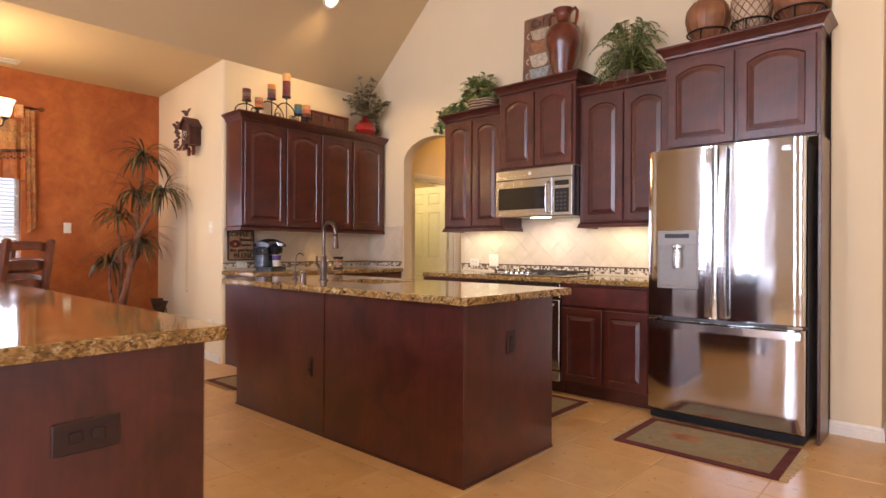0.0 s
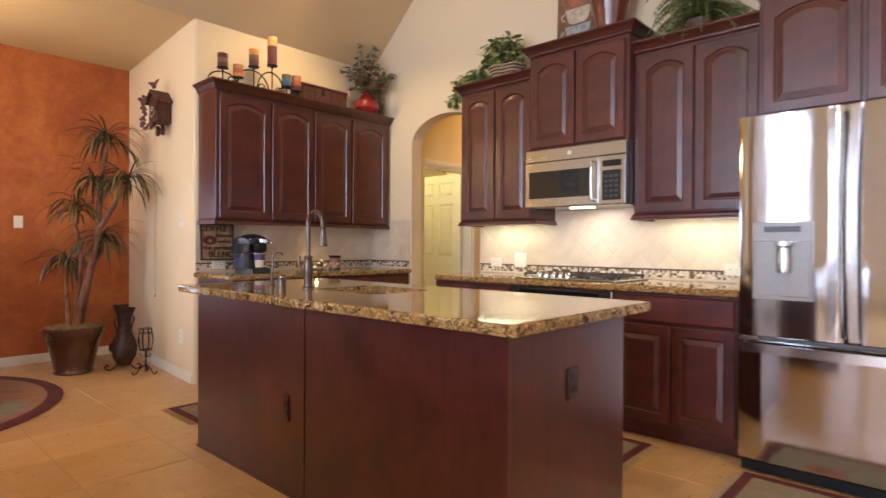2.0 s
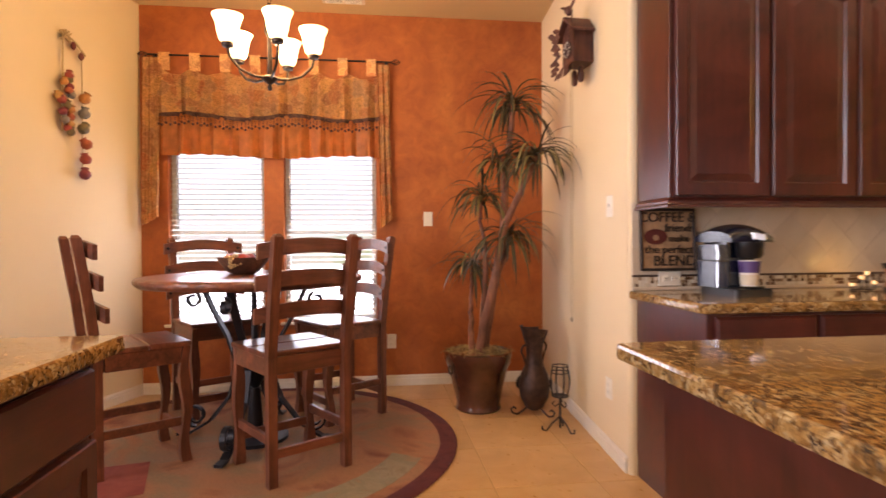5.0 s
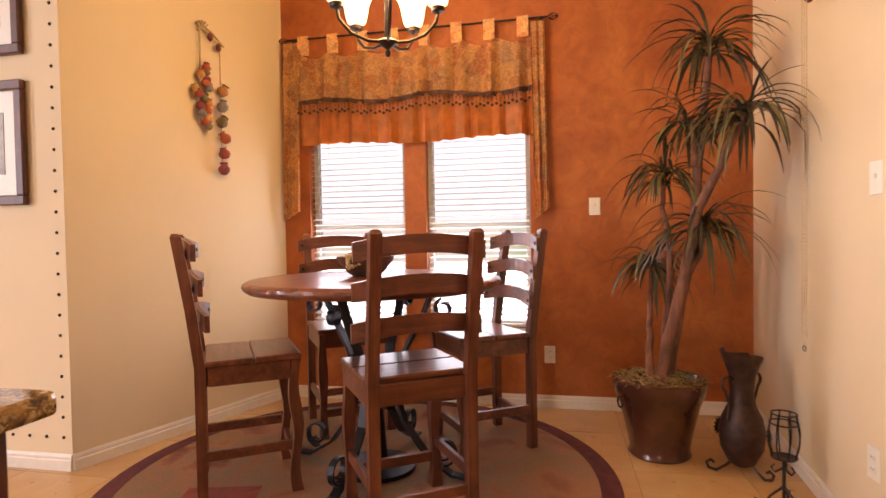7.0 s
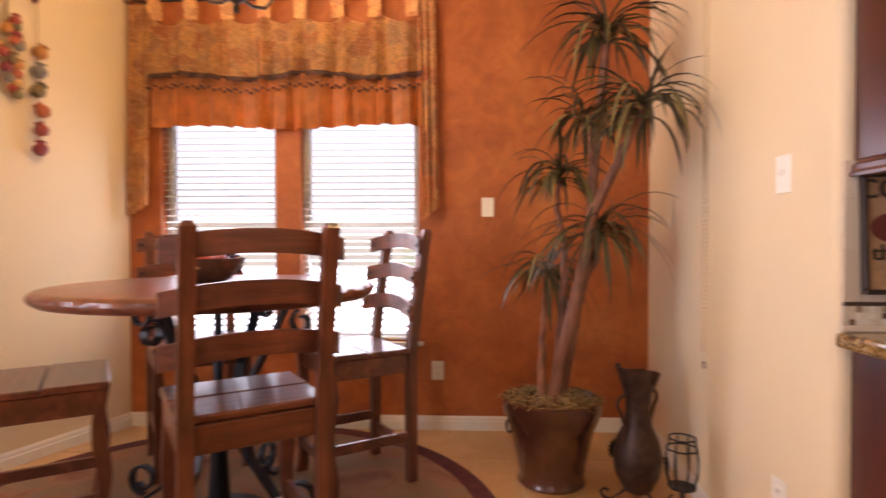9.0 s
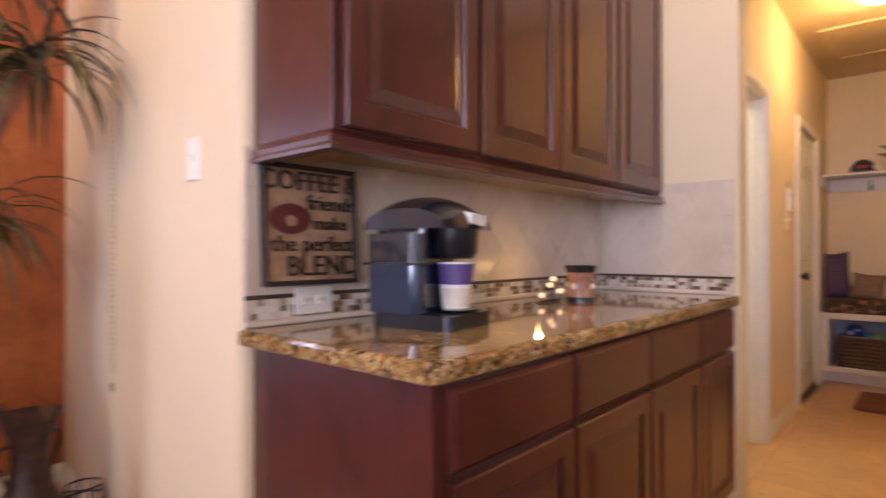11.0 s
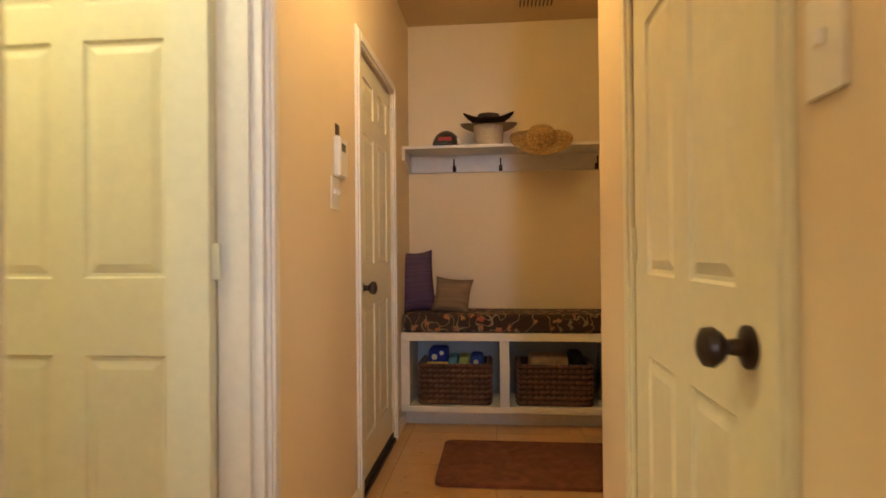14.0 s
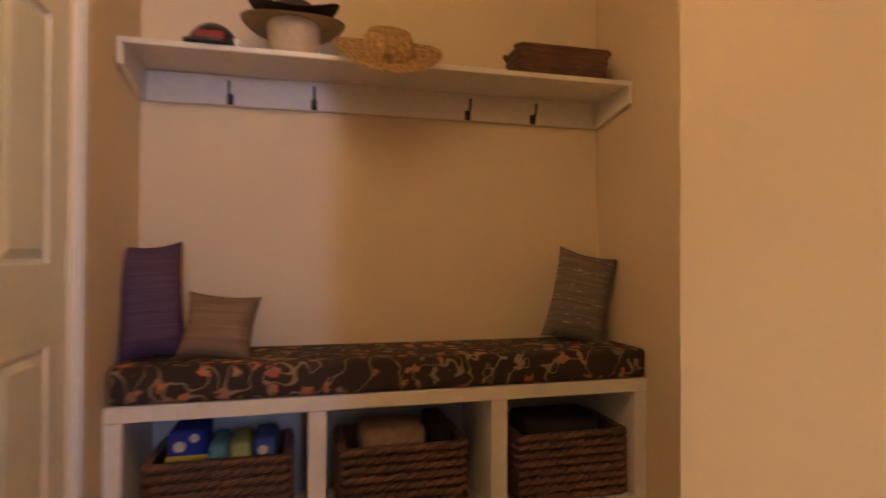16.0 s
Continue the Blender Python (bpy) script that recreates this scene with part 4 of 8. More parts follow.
# ---- fixtures on walls ----
def wall_plate(label, x, y, z, turn, kind="outlet", w=0.072, h=0.115, parent=None, material=None):
    """A switch or outlet plate; it faces -y before its turn."""
    t = thing("wall_outlet" if kind == "outlet" else "light_switch", label, "outlet" if kind == "outlet" else "switch", (x, y, z), "", turn)
    material = material or M_IVORY
    part("plate", boxes((-w / 2, w / 2, -0.006, -0.0005, -h / 2, h / 2), bevel=0.002), material, t)
    n = max(1, round(w / 0.06)) if w > h or kind != "outlet" else 1
    for k in range(n):
        cx = (k - (n - 1) / 2) * 0.046
        if kind == "outlet":
            for s in ((-0.02, 0.02) if h >= w else (0,)):
                part("receptacle", boxes((cx - 0.014, cx + 0.014, -0.009, -0.0055, s - 0.013, s + 0.013), bevel=0.003), material, t)
                part("slot", boxes((cx - 0.007, cx - 0.005, -0.0095, -0.0088, s - 0.004, s + 0.006), (cx + 0.005, cx + 0.007, -0.0095, -0.0088, s - 0.004, s + 0.006)), M_BLACK, t)
        else:
            part("toggle", boxes((cx - 0.005, cx + 0.005, -0.016, -0.0055, -0.004, 0.014), bevel=0.002), material, t)
    return t


M_DARKPL = plain("dark_brown_plastic", (0.030, 0.010, 0.008), 0.35)
TW = AY - 0.012
wall_plate("white outlet plate on the tiled wall", -3.445, TW, 1.005, 0, "outlet", 0.115, 0.075)
wall_plate("white double switch plate on the tiled wall", -3.20, TW, 1.03, 0, "switch", 0.115, 0.115)
wall_plate("white outlet plate on the tiled wall beside the refrigerator", -1.58, TW, 1.00, 0, "outlet", 0.115, 0.075)
wall_plate("white outlet plate under the coffee sign", CX + 0.0125, 2.905, 0.972, 90, "outlet", 0.115, 0.072)
wall_plate("ivory switch plate on the orange wall", OX, 1.90, 1.345, 90, "switch")
wall_plate("ivory outlet plate on the orange wall", OX, 1.60, 0.36, 90)
wall_plate("white blank plate on the clock wall", -5.39, 2.728, 1.345, 4, "switch")
wall_plate("white outlet plate low on the clock wall", -5.40, 2.728, 0.36, 4)
wall_plate("dark outlet plate on the island's back panel", -2.79, IY0 + 0.003, 0.40, 0, "outlet", 0.045, 0.12, material=M_DARKPL)
wall_plate("dark outlet plate on the island's end panel", IX1, 2.50, 0.655, 90, "outlet", 0.075, 0.115, material=M_DARKPL)
wall_plate("dark outlet plate on the bar's end panel", BX1 - 0.032, 0.50, 0.70, 90, "outlet", 0.14, 0.075, material=M_DARKPL)
wall_plate("ivory switch plate in the hall beside the closet door", HR, 4.905, 1.30, -90, "switch")
th = thing("alarm_keypad", "white alarm keypad on the hall wall", "keypad", (HL, 6.325, 1.435), "", 90)
part("body", boxes((-0.055, 0.055, -0.026, -0.0005, -0.075, 0.075), bevel=0.006), M_IVORY, th)
part("display", boxes((-0.035, 0.02, -0.028, -0.0255, 0.02, 0.05)), M_STEEL_D, th)
part("sticker", boxes((-0.03, 0.02, -0.003, -0.0005, 0.085, 0.125)), M_LINER, th, "small printed sticker above it")
wall_plate("ivory switch plate under the alarm keypad", HL, 6.28, 1.297, 90, "switch", 0.10, 0.118)

# ---- tiled splash: field of diagonal tiles, mosaic band, liners ----
SPL = 0.1414


def clip(poly, x0, x1, z0, z1):
    for axis, lim, keep in ((0, x0, 1), (0, x1, -1), (1, z0, 1), (1, z1, -1)):
        out = []
        for i in range(len(poly)):
            a, b = poly[i - 1], poly[i]
            ia, ib = (a[axis] - lim) * keep >= 0, (b[axis] - lim) * keep >= 0
            if ia != ib:
                t = (lim - a[axis]) / (b[axis] - a[axis])
                out.append((a[0] + (b[0] - a[0]) * t, a[1] + (b[1] - a[1]) * t))
            if ib:
                out.append(b)
        poly = out
        if len(poly) < 3:
            return []
    return poly


def splash(name, length, z_top, at, turn, cap=False):
    """Tiling on a wall, drawn in x-z facing -y: bed, diagonal field tiles, mosaic of three rows between dark liners."""
    bed = new(name, mesh_of(boxes((0, length, -0.0088, -0.0005, 0.915, z_top)), name, M_SGROUT))
    bed.matrix_basis = pose(*at, 0, 0, turn)
    tagged(bed, "beige diagonal stone tile splash with a checked mosaic band", "", "", "structure")
    zf = 0.992
    d = SPL * math.sqrt(2) / 2
    zc = zf
    tiles = []
    border = 0.044
    for i in range(-2, int(length / d) + 3):
        for k in range(-2, int((z_top - zf) / d) + 3):
            if (i + k) % 2:
                continue
            cx, cz, r = border + i * d, zc + k * d, d - 0.0016
            p = clip([(cx - r, cz), (cx, cz - r), (cx + r, cz), (cx, cz + r)], border + 0.002, length - border - 0.002 if cap else length, zf + 0.001, z_top - (border if cap else 0.0) - 0.001)
            if len(p) >= 3:
                tiles.append(p)
    sides = [(0.001, border)] + ([(length - border, length - 0.001)] if cap else [])
    for a, b in sides:
        z = zf
        while z < z_top - 0.03:
            tiles.append([(a, z + 0.001), (b, z + 0.001), (b, min(z + 0.128, z_top - 0.001)), (a, min(z + 0.128, z_top - 0.001))])
            z += 0.13
    if cap:
        x = border
        while x < length - border - 0.02:
            e = min(x + 0.148, length - border)
            tiles.append([(x + 0.001, z_top - border + 0.001), (e, z_top - border + 0.001), (e, z_top - 0.001), (x + 0.001, z_top - 0.001)])
            x += 0.15
    for p in tiles:
        bm = bmesh.new()
        prism(bm, p, "y", -0.0105 - random.uniform(0, 0.0012), -0.0055)
        part("tile", bm, M_SPLASH, bed)
    bm = bmesh.new()
    q = 0.01613
    rows, n = 3, int(length / q)
    for r in range(rows):
        for i in range(n):
            x, z = i * q, 0.932 + r * q
            box(bm, x + 0.0007, x + q - 0.0007, -0.0095 - random.uniform(0, 0.001), -0.0055, z + 0.0007, z + q - 0.0007)
    m = part("mosaic_band", bm, M_MOSAIC, bed, "small cream and brown stone mosaic squares")
    m["kind"] = "stuff"
    for z0, z1 in ((0.9155, 0.930), (0.9805, 0.991)):
        part("liner", boxes((0, length, -0.0115, -0.0055, z0, z1), bevel=0.002), M_LINER if z0 > 0.95 else M_SPLASH, bed, "dark brown liner tile" if z0 > 0.95 else "")
    return bed


splash("tile_splash_cooktop", 2.212, 1.42, (-3.630, AY, 0), 0)
splash("tile_splash_coffee", AY - 2.715, 1.345, (CX, 2.715, 0), 90)
splash("tile_splash_corner", 0.585, 1.395, (CX + 0.0115, AY, 0), 0, True)

# ---- floor tiles ----
TS = 0.508


def floor_tiles():
    bm0 = bmesh.new()
    g = 0.0022
    box(bm0, g, TS - g, g, TS - g, -0.0055, 0.0, 0.0015)
    data = mesh_of(bm0, "floor_tile", M_TILE)
    rest, n = bmesh.new(), 0
    x0, y0 = -0.50 - 14 * TS, 4.05 - 19 * TS
    for i in range(21):
        for k in range(27):
            x, y = x0 + i * TS, y0 + k * TS
            cx, cy = x + TS / 2, y + TS / 2
            near = -6.9 < cx < 0.4 and 0.6 < cy < 4.5 or -4.9 < cx < -2.7 and 4.5 <= cy < 8.1 or -6.9 < cx < -3.6 and -1.2 < cy <= 0.6
            if near and n < 300:
                ob = new("floor_tile", data)
                ob.parent = floor_base
                ob.location = (x, y, 0)
                n += 1
            else:
                box(rest, x + g, x + TS - g, y + g, y + TS - g, -0.0055, 0.0)
    r = part("tile_field", rest, M_TILE, floor_base, "warm beige ceramic tiles")
    r["kind"] = "stuff"


# ---- faucet, soap pump, filter tap ----
def faucet():
    f = thing("kitchen_faucet", "aged bronze gooseneck pull-down kitchen faucet", "faucet", (-3.055, 2.41, 0.914))
    bm = lathe(bmesh.new(), [(0.031, 0), (0.031, 0.006), (0.024, 0.012), (0.021, 0.04), (0.025, 0.07), (0.027, 0.095), (0.024, 0.125), (0.018, 0.150), (0.021, 0.158), (0.021, 0.166), (0.015, 0.172), (0.0, 0.172)], 22)
    part("base", bm, M_PEWTER, f, "", True)
    pts = [(0, 0, 0.165), (0, 0, 0.25), (0, 0, 0.335)] + [(0.064 - 0.064 * math.cos(radians(a)), 0, 0.335 + 0.064 * math.sin(radians(a))) for a in range(12, 181, 12)] + [(0.130, 0, 0.318)]
    part("gooseneck", tube(bmesh.new(), pts, 0.0118, 12), M_PEWTER, f, "", True)
    bm = lathe(bmesh.new(), [(0.012, 0.330), (0.0155, 0.326), (0.0155, 0.316), (0.013, 0.312), (0.0155, 0.285), (0.020, 0.250), (0.0225, 0.228), (0.0225, 0.221), (0.017, 0.219), (0.0, 0.219)], 18, 0.131, 0)
    part("spray_head", bm, M_PEWTER, f, "", True)
    part("lever_hub", lathe(bmesh.new(), [(0.015, 0.018), (0.016, 0.045), (0.011, 0.058), (0, 0.060)], 14), M_PEWTER, f, "", True, pose(0, 0, 0.092, 0, -90))
    part("lever", tube(bmesh.new(), [(-0.052, 0, 0.094), (-0.074, 0, 0.105), (-0.084, 0, 0.132), (-0.083, 0, 0.168)], 0.0075, 10), M_PEWTER, f, "", True)


def filter_tap():
    f = thing("filter_tap", "small slim bronze drinking water tap", "faucet", (-3.317, 2.353, 0.914), "", 50)
    part("base", lathe(bmesh.new(), [(0.02, 0), (0.02, 0.006), (0.013, 0.012), (0.012, 0.05), (0, 0.05)], 14), M_PEWTER, f, "", True)
    pts = [(0, 0, 0.045), (0.004, 0, 0.14)] + [(0.034 - 0.03 * math.cos(radians(a)), 0, 0.155 + 0.03 * math.sin(radians(a))) for a in range(0, 151, 25)]
    part("spout", tube(bmesh.new(), pts, 0.005, 8), M_PEWTER, f, "", True)
    part("lever", tube(bmesh.new(), [(0, 0, 0.04), (-0.03, 0, 0.05)], 0.005, 8), M_PEWTER, f, "", True)


def soap_pump():
    f = thing("soap_pump", "squat brushed metal soap pump on the island", "soap dispenser", (-3.222, 2.356, 0.914))
    part("body", lathe(bmesh.new(), [(0.024, 0), (0.024, 0.045), (0.021, 0.05), (0, 0.05)], 16), M_PEWTER, f, "", True)
    part("cap", lathe(bmesh.new(), [(0.019, 0.0505), (0.019, 0.058), (0.006, 0.062), (0, 0.062)], 16), M_STEEL_D, f, "", True)


faucet(), filter_tap(), soap_pump()


# ---- cooktop ----
M_GRATE = plain("brown_black_cast_iron", (0.050, 0.036, 0.030), 0.5, 0.3)


def cooktop():
    c = thing("gas_cooktop", "stainless gas cooktop with black iron grates", "cooktop", (-2.49, 4.27, 0.914))
    part("pan", boxes((-0.38, 0.38, -0.26, 0.25, 0.0, 0.014), bevel=0.005), M_STEEL, c)
    for k in range(5):
        bm = lathe(bmesh.new(), [(0.021, 0.0142), (0.020, 0.03), (0.016, 0.05), (0.012, 0.055), (0, 0.055)], 14, -0.20 + k * 0.055, -0.215)
        part("knob", bm, M_STEEL, c, "silver control knob", True)
    for x0, x1 in ((-0.36, -0.125), (-0.115, 0.115), (0.125, 0.36)):
        bm = bmesh.new()
        for y in (-0.17, 0.03, 0.22):
            box(bm, x0, x1, y - 0.005, y + 0.005, 0.028, 0.038, 0.002)
        for x in (x0 + 0.01, (x0 + x1) / 2, x1 - 0.01):
            box(bm, x - 0.005, x + 0.005, -0.17, 0.22, 0.027, 0.041, 0.002)
        for x in (x0 + 0.01, x1 - 0.01):
            for y in (-0.165, 0.215):
                box(bm, x - 0.008, x + 0.008, y - 0.008, y + 0.008, 0.0142, 0.028)
        part("grate", bm, M_GRATE, c, "dark cast iron grate")
    for x, y in ((-0.24, -0.07), (-0.24, 0.13), (0, 0.03), (0.24, -0.07), (0.24, 0.13)):
        part("burner", lathe(bmesh.new(), [(0.045, 0.0142), (0.045, 0.022), (0.03, 0.028), (0, 0.028)], 16, x, y), M_BLACK, c, "", True)


cooktop()


# ---- coffee maker, sign, warmer ----
def text_mesh(words, size, depth, material, name, parent, at, align="CENTER"):
    cu = bpy.data.curves.new(name, "FONT")
    cu.body, cu.size, cu.extrude, cu.align_x, cu.resolution_u = words, size, depth, align, 3
    ob = bpy.data.objects.new(name, cu)
    scene.collection.objects.link(ob)
    data = bpy.data.meshes.new_from_object(ob.evaluated_get(bpy.context.evaluated_depsgraph_get()))
    bpy.data.objects.remove(ob)
    data.materials.clear()
    data.materials.append(material)
    o = new(name, data)
    o.parent, o.matrix_basis = parent, at
    return o


M_SIGN = plain("tan_sign_board", (0.36, 0.22, 0.115), 0.6, vary=0.3, scale=25)
M_SIGNINK = plain("dark_sign_letters", (0.025, 0.014, 0.010), 0.5)
M_MAROON = plain("maroon_paint", (0.12, 0.022, 0.016), 0.5)
M_NAVYPL = plain("glossy_dark_blue_plastic", (0.010, 0.013, 0.028), 0.14, coat=0.7)
M_TANK = plain("smoky_water_tank", (0.028, 0.040, 0.072), 0.05, coat=0.8)
M_CLEAR = plain("clear_smoky_plastic", (0.14, 0.16, 0.21), 0.04, coat=0.4, vary=0.03, bump=0)
M_CLEAR.node_tree.nodes["Principled BSDF"].inputs["Transmission Weight"].default_value = 0.85
M_SILVER = plain("silver_plastic", (0.62, 0.63, 0.65), 0.22, 0.6)


def coffee_sign():
    s = thing("coffee_sign", "dark framed tan coffee sign leaning on the tiled wall", "sign", (CX + 0.03, 2.745, 1.012), "", 90)
    W, H = 0.285, 0.302
    lean = pose(0, 0, 0, -3)
    part("frame", boxes((0, W, -0.018, 0, 0, 0.012), (0, W, -0.018, 0, H - 0.012, H), (0, 0.012, -0.018, 0, 0.012, H - 0.012), (W - 0.012, W, -0.018, 0, 0.012, H - 0.012), bevel=0.002), M_SIGNINK, s, at=lean)
    part("board", boxes((0.012, W - 0.012, -0.008, -0.002, 0.012, H - 0.012)), M_SIGN, s, at=lean)
    for words, size, x, z in (("COFFEE &", 0.068, W / 2, 0.238), ("friends", 0.056, 0.205, 0.190), ("make", 0.050, 0.20, 0.140), ("the perfect", 0.056, W / 2 + 0.005, 0.085), ("BLEND", 0.072, 0.175, 0.024)):
        text_mesh(words, size, 0.003, M_SIGNINK, "lettering", s, lean @ pose(x, -0.0105, z, 90))
    bm = bmesh.new()
    prism(bm, [(0.02 + 0.06 + 0.058 * math.cos(radians(a)), 0.165 + 0.038 * math.sin(radians(a))) for a in range(0, 360, 20)], "y", -0.0125, -0.0082)
    part("cup_shape", bm, M_MAROON, s, "maroon painted cup", at=lean)
    bm = bmesh.new()
    prism(bm, [(0.08 + 0.016 * math.cos(radians(a)), 0.16 + 0.014 * math.sin(radians(a))) for a in range(0, 360, 30)], "y", -0.0135, -0.0126)
    part("cup_centre", bm, M_SIGN, s, "", at=lean)


def coffee_maker():
    k = thing("coffee_maker", "dark glossy single-cup coffee maker with side water tank", "coffee maker", (-4.85, 3.073, 0.914), "", 8)
    k.scale.x = 0.85
    # faces +x here
    bm = bmesh.new()
    prism(bm, rounded([(-0.14, -0.10), (0.155, -0.10), (0.155, 0.10), (-0.14, 0.10)], [0.05, 0.03, 0.03, 0.05]), "z", 0.0, 0.034)
    part("base", bm, M_BLACK, k)
    bm = bmesh.new()
    prism(bm, rounded([(-0.14, -0.06), (0.035, -0.06), (0.035, 0.10), (-0.14, 0.10)], [0.01, 0.02, 0.03, 0.05]), "z", 0.0345, 0.235)
    part("body", bm, M_NAVYPL, k)
    tank = bmesh.new()
    prism(tank, rounded([(-0.13, -0.118), (0.055, -0.118), (0.055, -0.062), (-0.13, -0.062)], [0.03, 0.03, 0.01, 0.01]), "z", 0.036, 0.150)
    t = part("water_tank", tank, M_TANK, k, "smoky blue water tank")
    tank = bmesh.new()
    prism(tank, rounded([(-0.13, -0.118), (0.055, -0.118), (0.055, -0.062), (-0.13, -0.062)], [0.03, 0.03, 0.01, 0.01]), "z", 0.1562, 0.225)
    part("tank_top", tank, M_CLEAR, k, "clear upper tank above the water line")
    part("tank_band", boxes((-0.132, 0.057, -0.120, -0.0625, 0.150, 0.156)), M_BLACK, t)
    # domed head over the cup bay
    bm = bmesh.new()
    n = 12
    rings = []
    for j in range(9):
        y = -0.118 + 0.218 * j / 8
        sx = math.sqrt(max(0.05, 1 - ((y + 0.009) / 0.135) ** 2))
        ring = []
        for i in range(n + 1):
            a = math.pi * i / n
            ring.append(bm.verts.new((0.005 - 0.15 * math.cos(a) * (0.8 + 0.2 * sx), y, 0.236 + 0.082 * math.sin(a) ** 0.8 * sx)))
        rings.append(ring)
    for a, b in zip(rings, rings[1:]):
        for i in range(n):
            bm.faces.new((a[i], a[i + 1], b[i + 1], b[i]))
    for r in (rings[0], rings[-1]):
        bm.faces.new(r)
    bm.faces.new([r[0] for r in rings] + [r[-1] for r in rings[::-1]])
    part("head", bm, M_NAVYPL, k, smooth=True)
    bm = lathe(bmesh.new(), [(0.045, 0.165), (0.058, 0.18), (0.062, 0.2355), (0, 0.2355)], 20, 0.085, 0.02)
    part("brew_nozzle", bm, M_BLACK, k, "", True)
    pts = [(0.03, -0.055, 0.262), (0.10, -0.045, 0.268), (0.155, -0.01, 0.262), (0.178, 0.02, 0.255), (0.155, 0.05, 0.262), (0.10, 0.085, 0.268), (0.03, 0.095, 0.262)]
    part("lift_handle", strip(bmesh.new(), pts, 0.026, 0.010, (0, 0, 1)), M_SILVER, k, "silver lift handle")
    part("drip_tray", lathe(bmesh.new(), [(0.055, 0.0345), (0.06, 0.042), (0.05, 0.044), (0, 0.042)], 20, 0.09, 0.02), M_STEEL_D, k, "", True)
    # a printed paper cup in the bay
    c = thing("paper_cup", "white paper cup with purple print under the coffee spout", "cup", (-4.87, 3.07, 0.914 + 0.044), "", 8)
    part("cup_body", lathe(bmesh.new(), [(0.034, 0), (0.045, 0.112), (0.043, 0.112), (0.033, 0.004), (0, 0.004)], 18, 0.09, 0.02), plain("white_paper", (0.75, 0.72, 0.68), 0.5), c, "", True)
    part("print_band", lathe(bmesh.new(), [(0.0402, 0.058), (0.0455, 0.108)], 18, 0.09, 0.02, False), plain("purple_print", (0.10, 0.06, 0.20), 0.5), c, "purple printed band", True)
    part("ribbed_sleeve", lathe(bmesh.new(), [(0.0352 + 0.0005 * k2 + (0.0009 if k2 % 2 else 0), 0.004 + 0.005 * k2) for k2 in range(10)], 18, 0.09, 0.02, False), plain("cream_sleeve", (0.66, 0.58, 0.45), 0.6), c, "", True)


M_TEA = glowing("lit_tealight", (1.0, 0.56, 0.18), 1.7)


def wax_warmer():
    w = thing("wax_warmer", "tan ceramic wax warmer with a dark rim, lit", "wax warmer", (-4.88, 3.93, 0.914))
    part("body", lathe(bmesh.new(), [(0.050, 0), (0.052, 0.012), (0.045, 0.04), (0.044, 0.075), (0.052, 0.105), (0, 0.105)], 22), plain("tan_mottled_ceramic", (0.33, 0.16, 0.09), 0.35, vary=0.4, scale=45), w, "", True)
    part("foot", lathe(bmesh.new(), [(0.0535, 0.0), (0.0535, 0.014), (0.0525, 0.016)], 22), M_BLACK, w, "", True)
    part("dish", lathe(bmesh.new(), [(0.053, 0.1055), (0.060, 0.130), (0.056, 0.130), (0.045, 0.112), (0, 0.112)], 22), M_BLACK, w, "dark wax dish", True)
    glaze = plain("cream_glaze", (0.7, 0.58, 0.42), 0.4)
    for a in (0, 90, 180, 270):
        bm = lathe(bmesh.new(), [(0, -0.014), (0.010, -0.007), (0.010, 0.007), (0, 0.014)], 8)
        part("star_cutout", bm, glaze, w, at=pose(0.0475 * math.cos(radians(a)), 0.0475 * math.sin(radians(a)), 0.055))
    g = thing("tealight_holder", "small iron tealight holder with lit glass cups", "candle holder", (-4.93, 3.80, 0.914))
    part("stand", tube(bmesh.new(), [(0, -0.07, 0.004), (0, 0.0, 0.006), (0, 0.05, 0.004)], 0.004, 6), M_IRON, g)
    for x, y, z in ((0.0, -0.06, 0.02), (0.01, -0.02, 0.055), (0.0, 0.02, 0.075), (0.01, 0.05, 0.03)):
        part("stem", tube(bmesh.new(), [(x, y, 0.004), (x, y, z)], 0.003, 6), M_IRON, g)
        part("glass_cup", lathe(bmesh.new(), [(0.005, z), (0.009, z + 0.004), (0.010, z + 0.016), (0, z + 0.013)], 12, x, y), M_TEA, g, "glowing amber glass", True)


coffee_sign(), coffee_maker(), wax_warmer()
point_lamp("tealight_glow", (-4.98, 3.80, 1.04), 0.35, AMBER, 0.012)


# ---- leaves ----
def leafy(name, base, dark, light, rough=0.45):
    m = mat(name, rough)
    isl = node(m, "NewGeometry").outputs["Random Per Island"]
    c = ramp(m, isl, [(0.0, dark), (0.6, base), (1.0, light)])
    n = noise_of(m, coords(m), 40)
    c = mixed(m, 1.0, c, ramp(m, n, [(0.3, (0.8, 0.8, 0.8)), (0.7, (1.15, 1.15, 1.1))]), "MULTIPLY")
    link(m, c, base_of(m).inputs["Base Color"])
    return m


M_IVY = leafy("ivy_leaf", (0.36, 0.42, 0.13), (0.16, 0.22, 0.06), (0.70, 0.68, 0.36))
M_FERN = leafy("fern_leaf", (0.22, 0.26, 0.075), (0.08, 0.11, 0.035), (0.42, 0.44, 0.16))
M_EUCA = leafy("dusty_sage_leaf", (0.30, 0.27, 0.16), (0.14, 0.10, 0.055), (0.54, 0.50, 0.34))
M_DRAC = leafy("dracaena_leaf", (0.062, 0.056, 0.026), (0.030, 0.023, 0.016), (0.21, 0.18, 0.06), 0.42)
M_BARK = wood("brown_bark", (0.13, 0.05, 0.03), (0.32, 0.15, 0.09), 0.8, 0.0, 2, 10, 0.5)
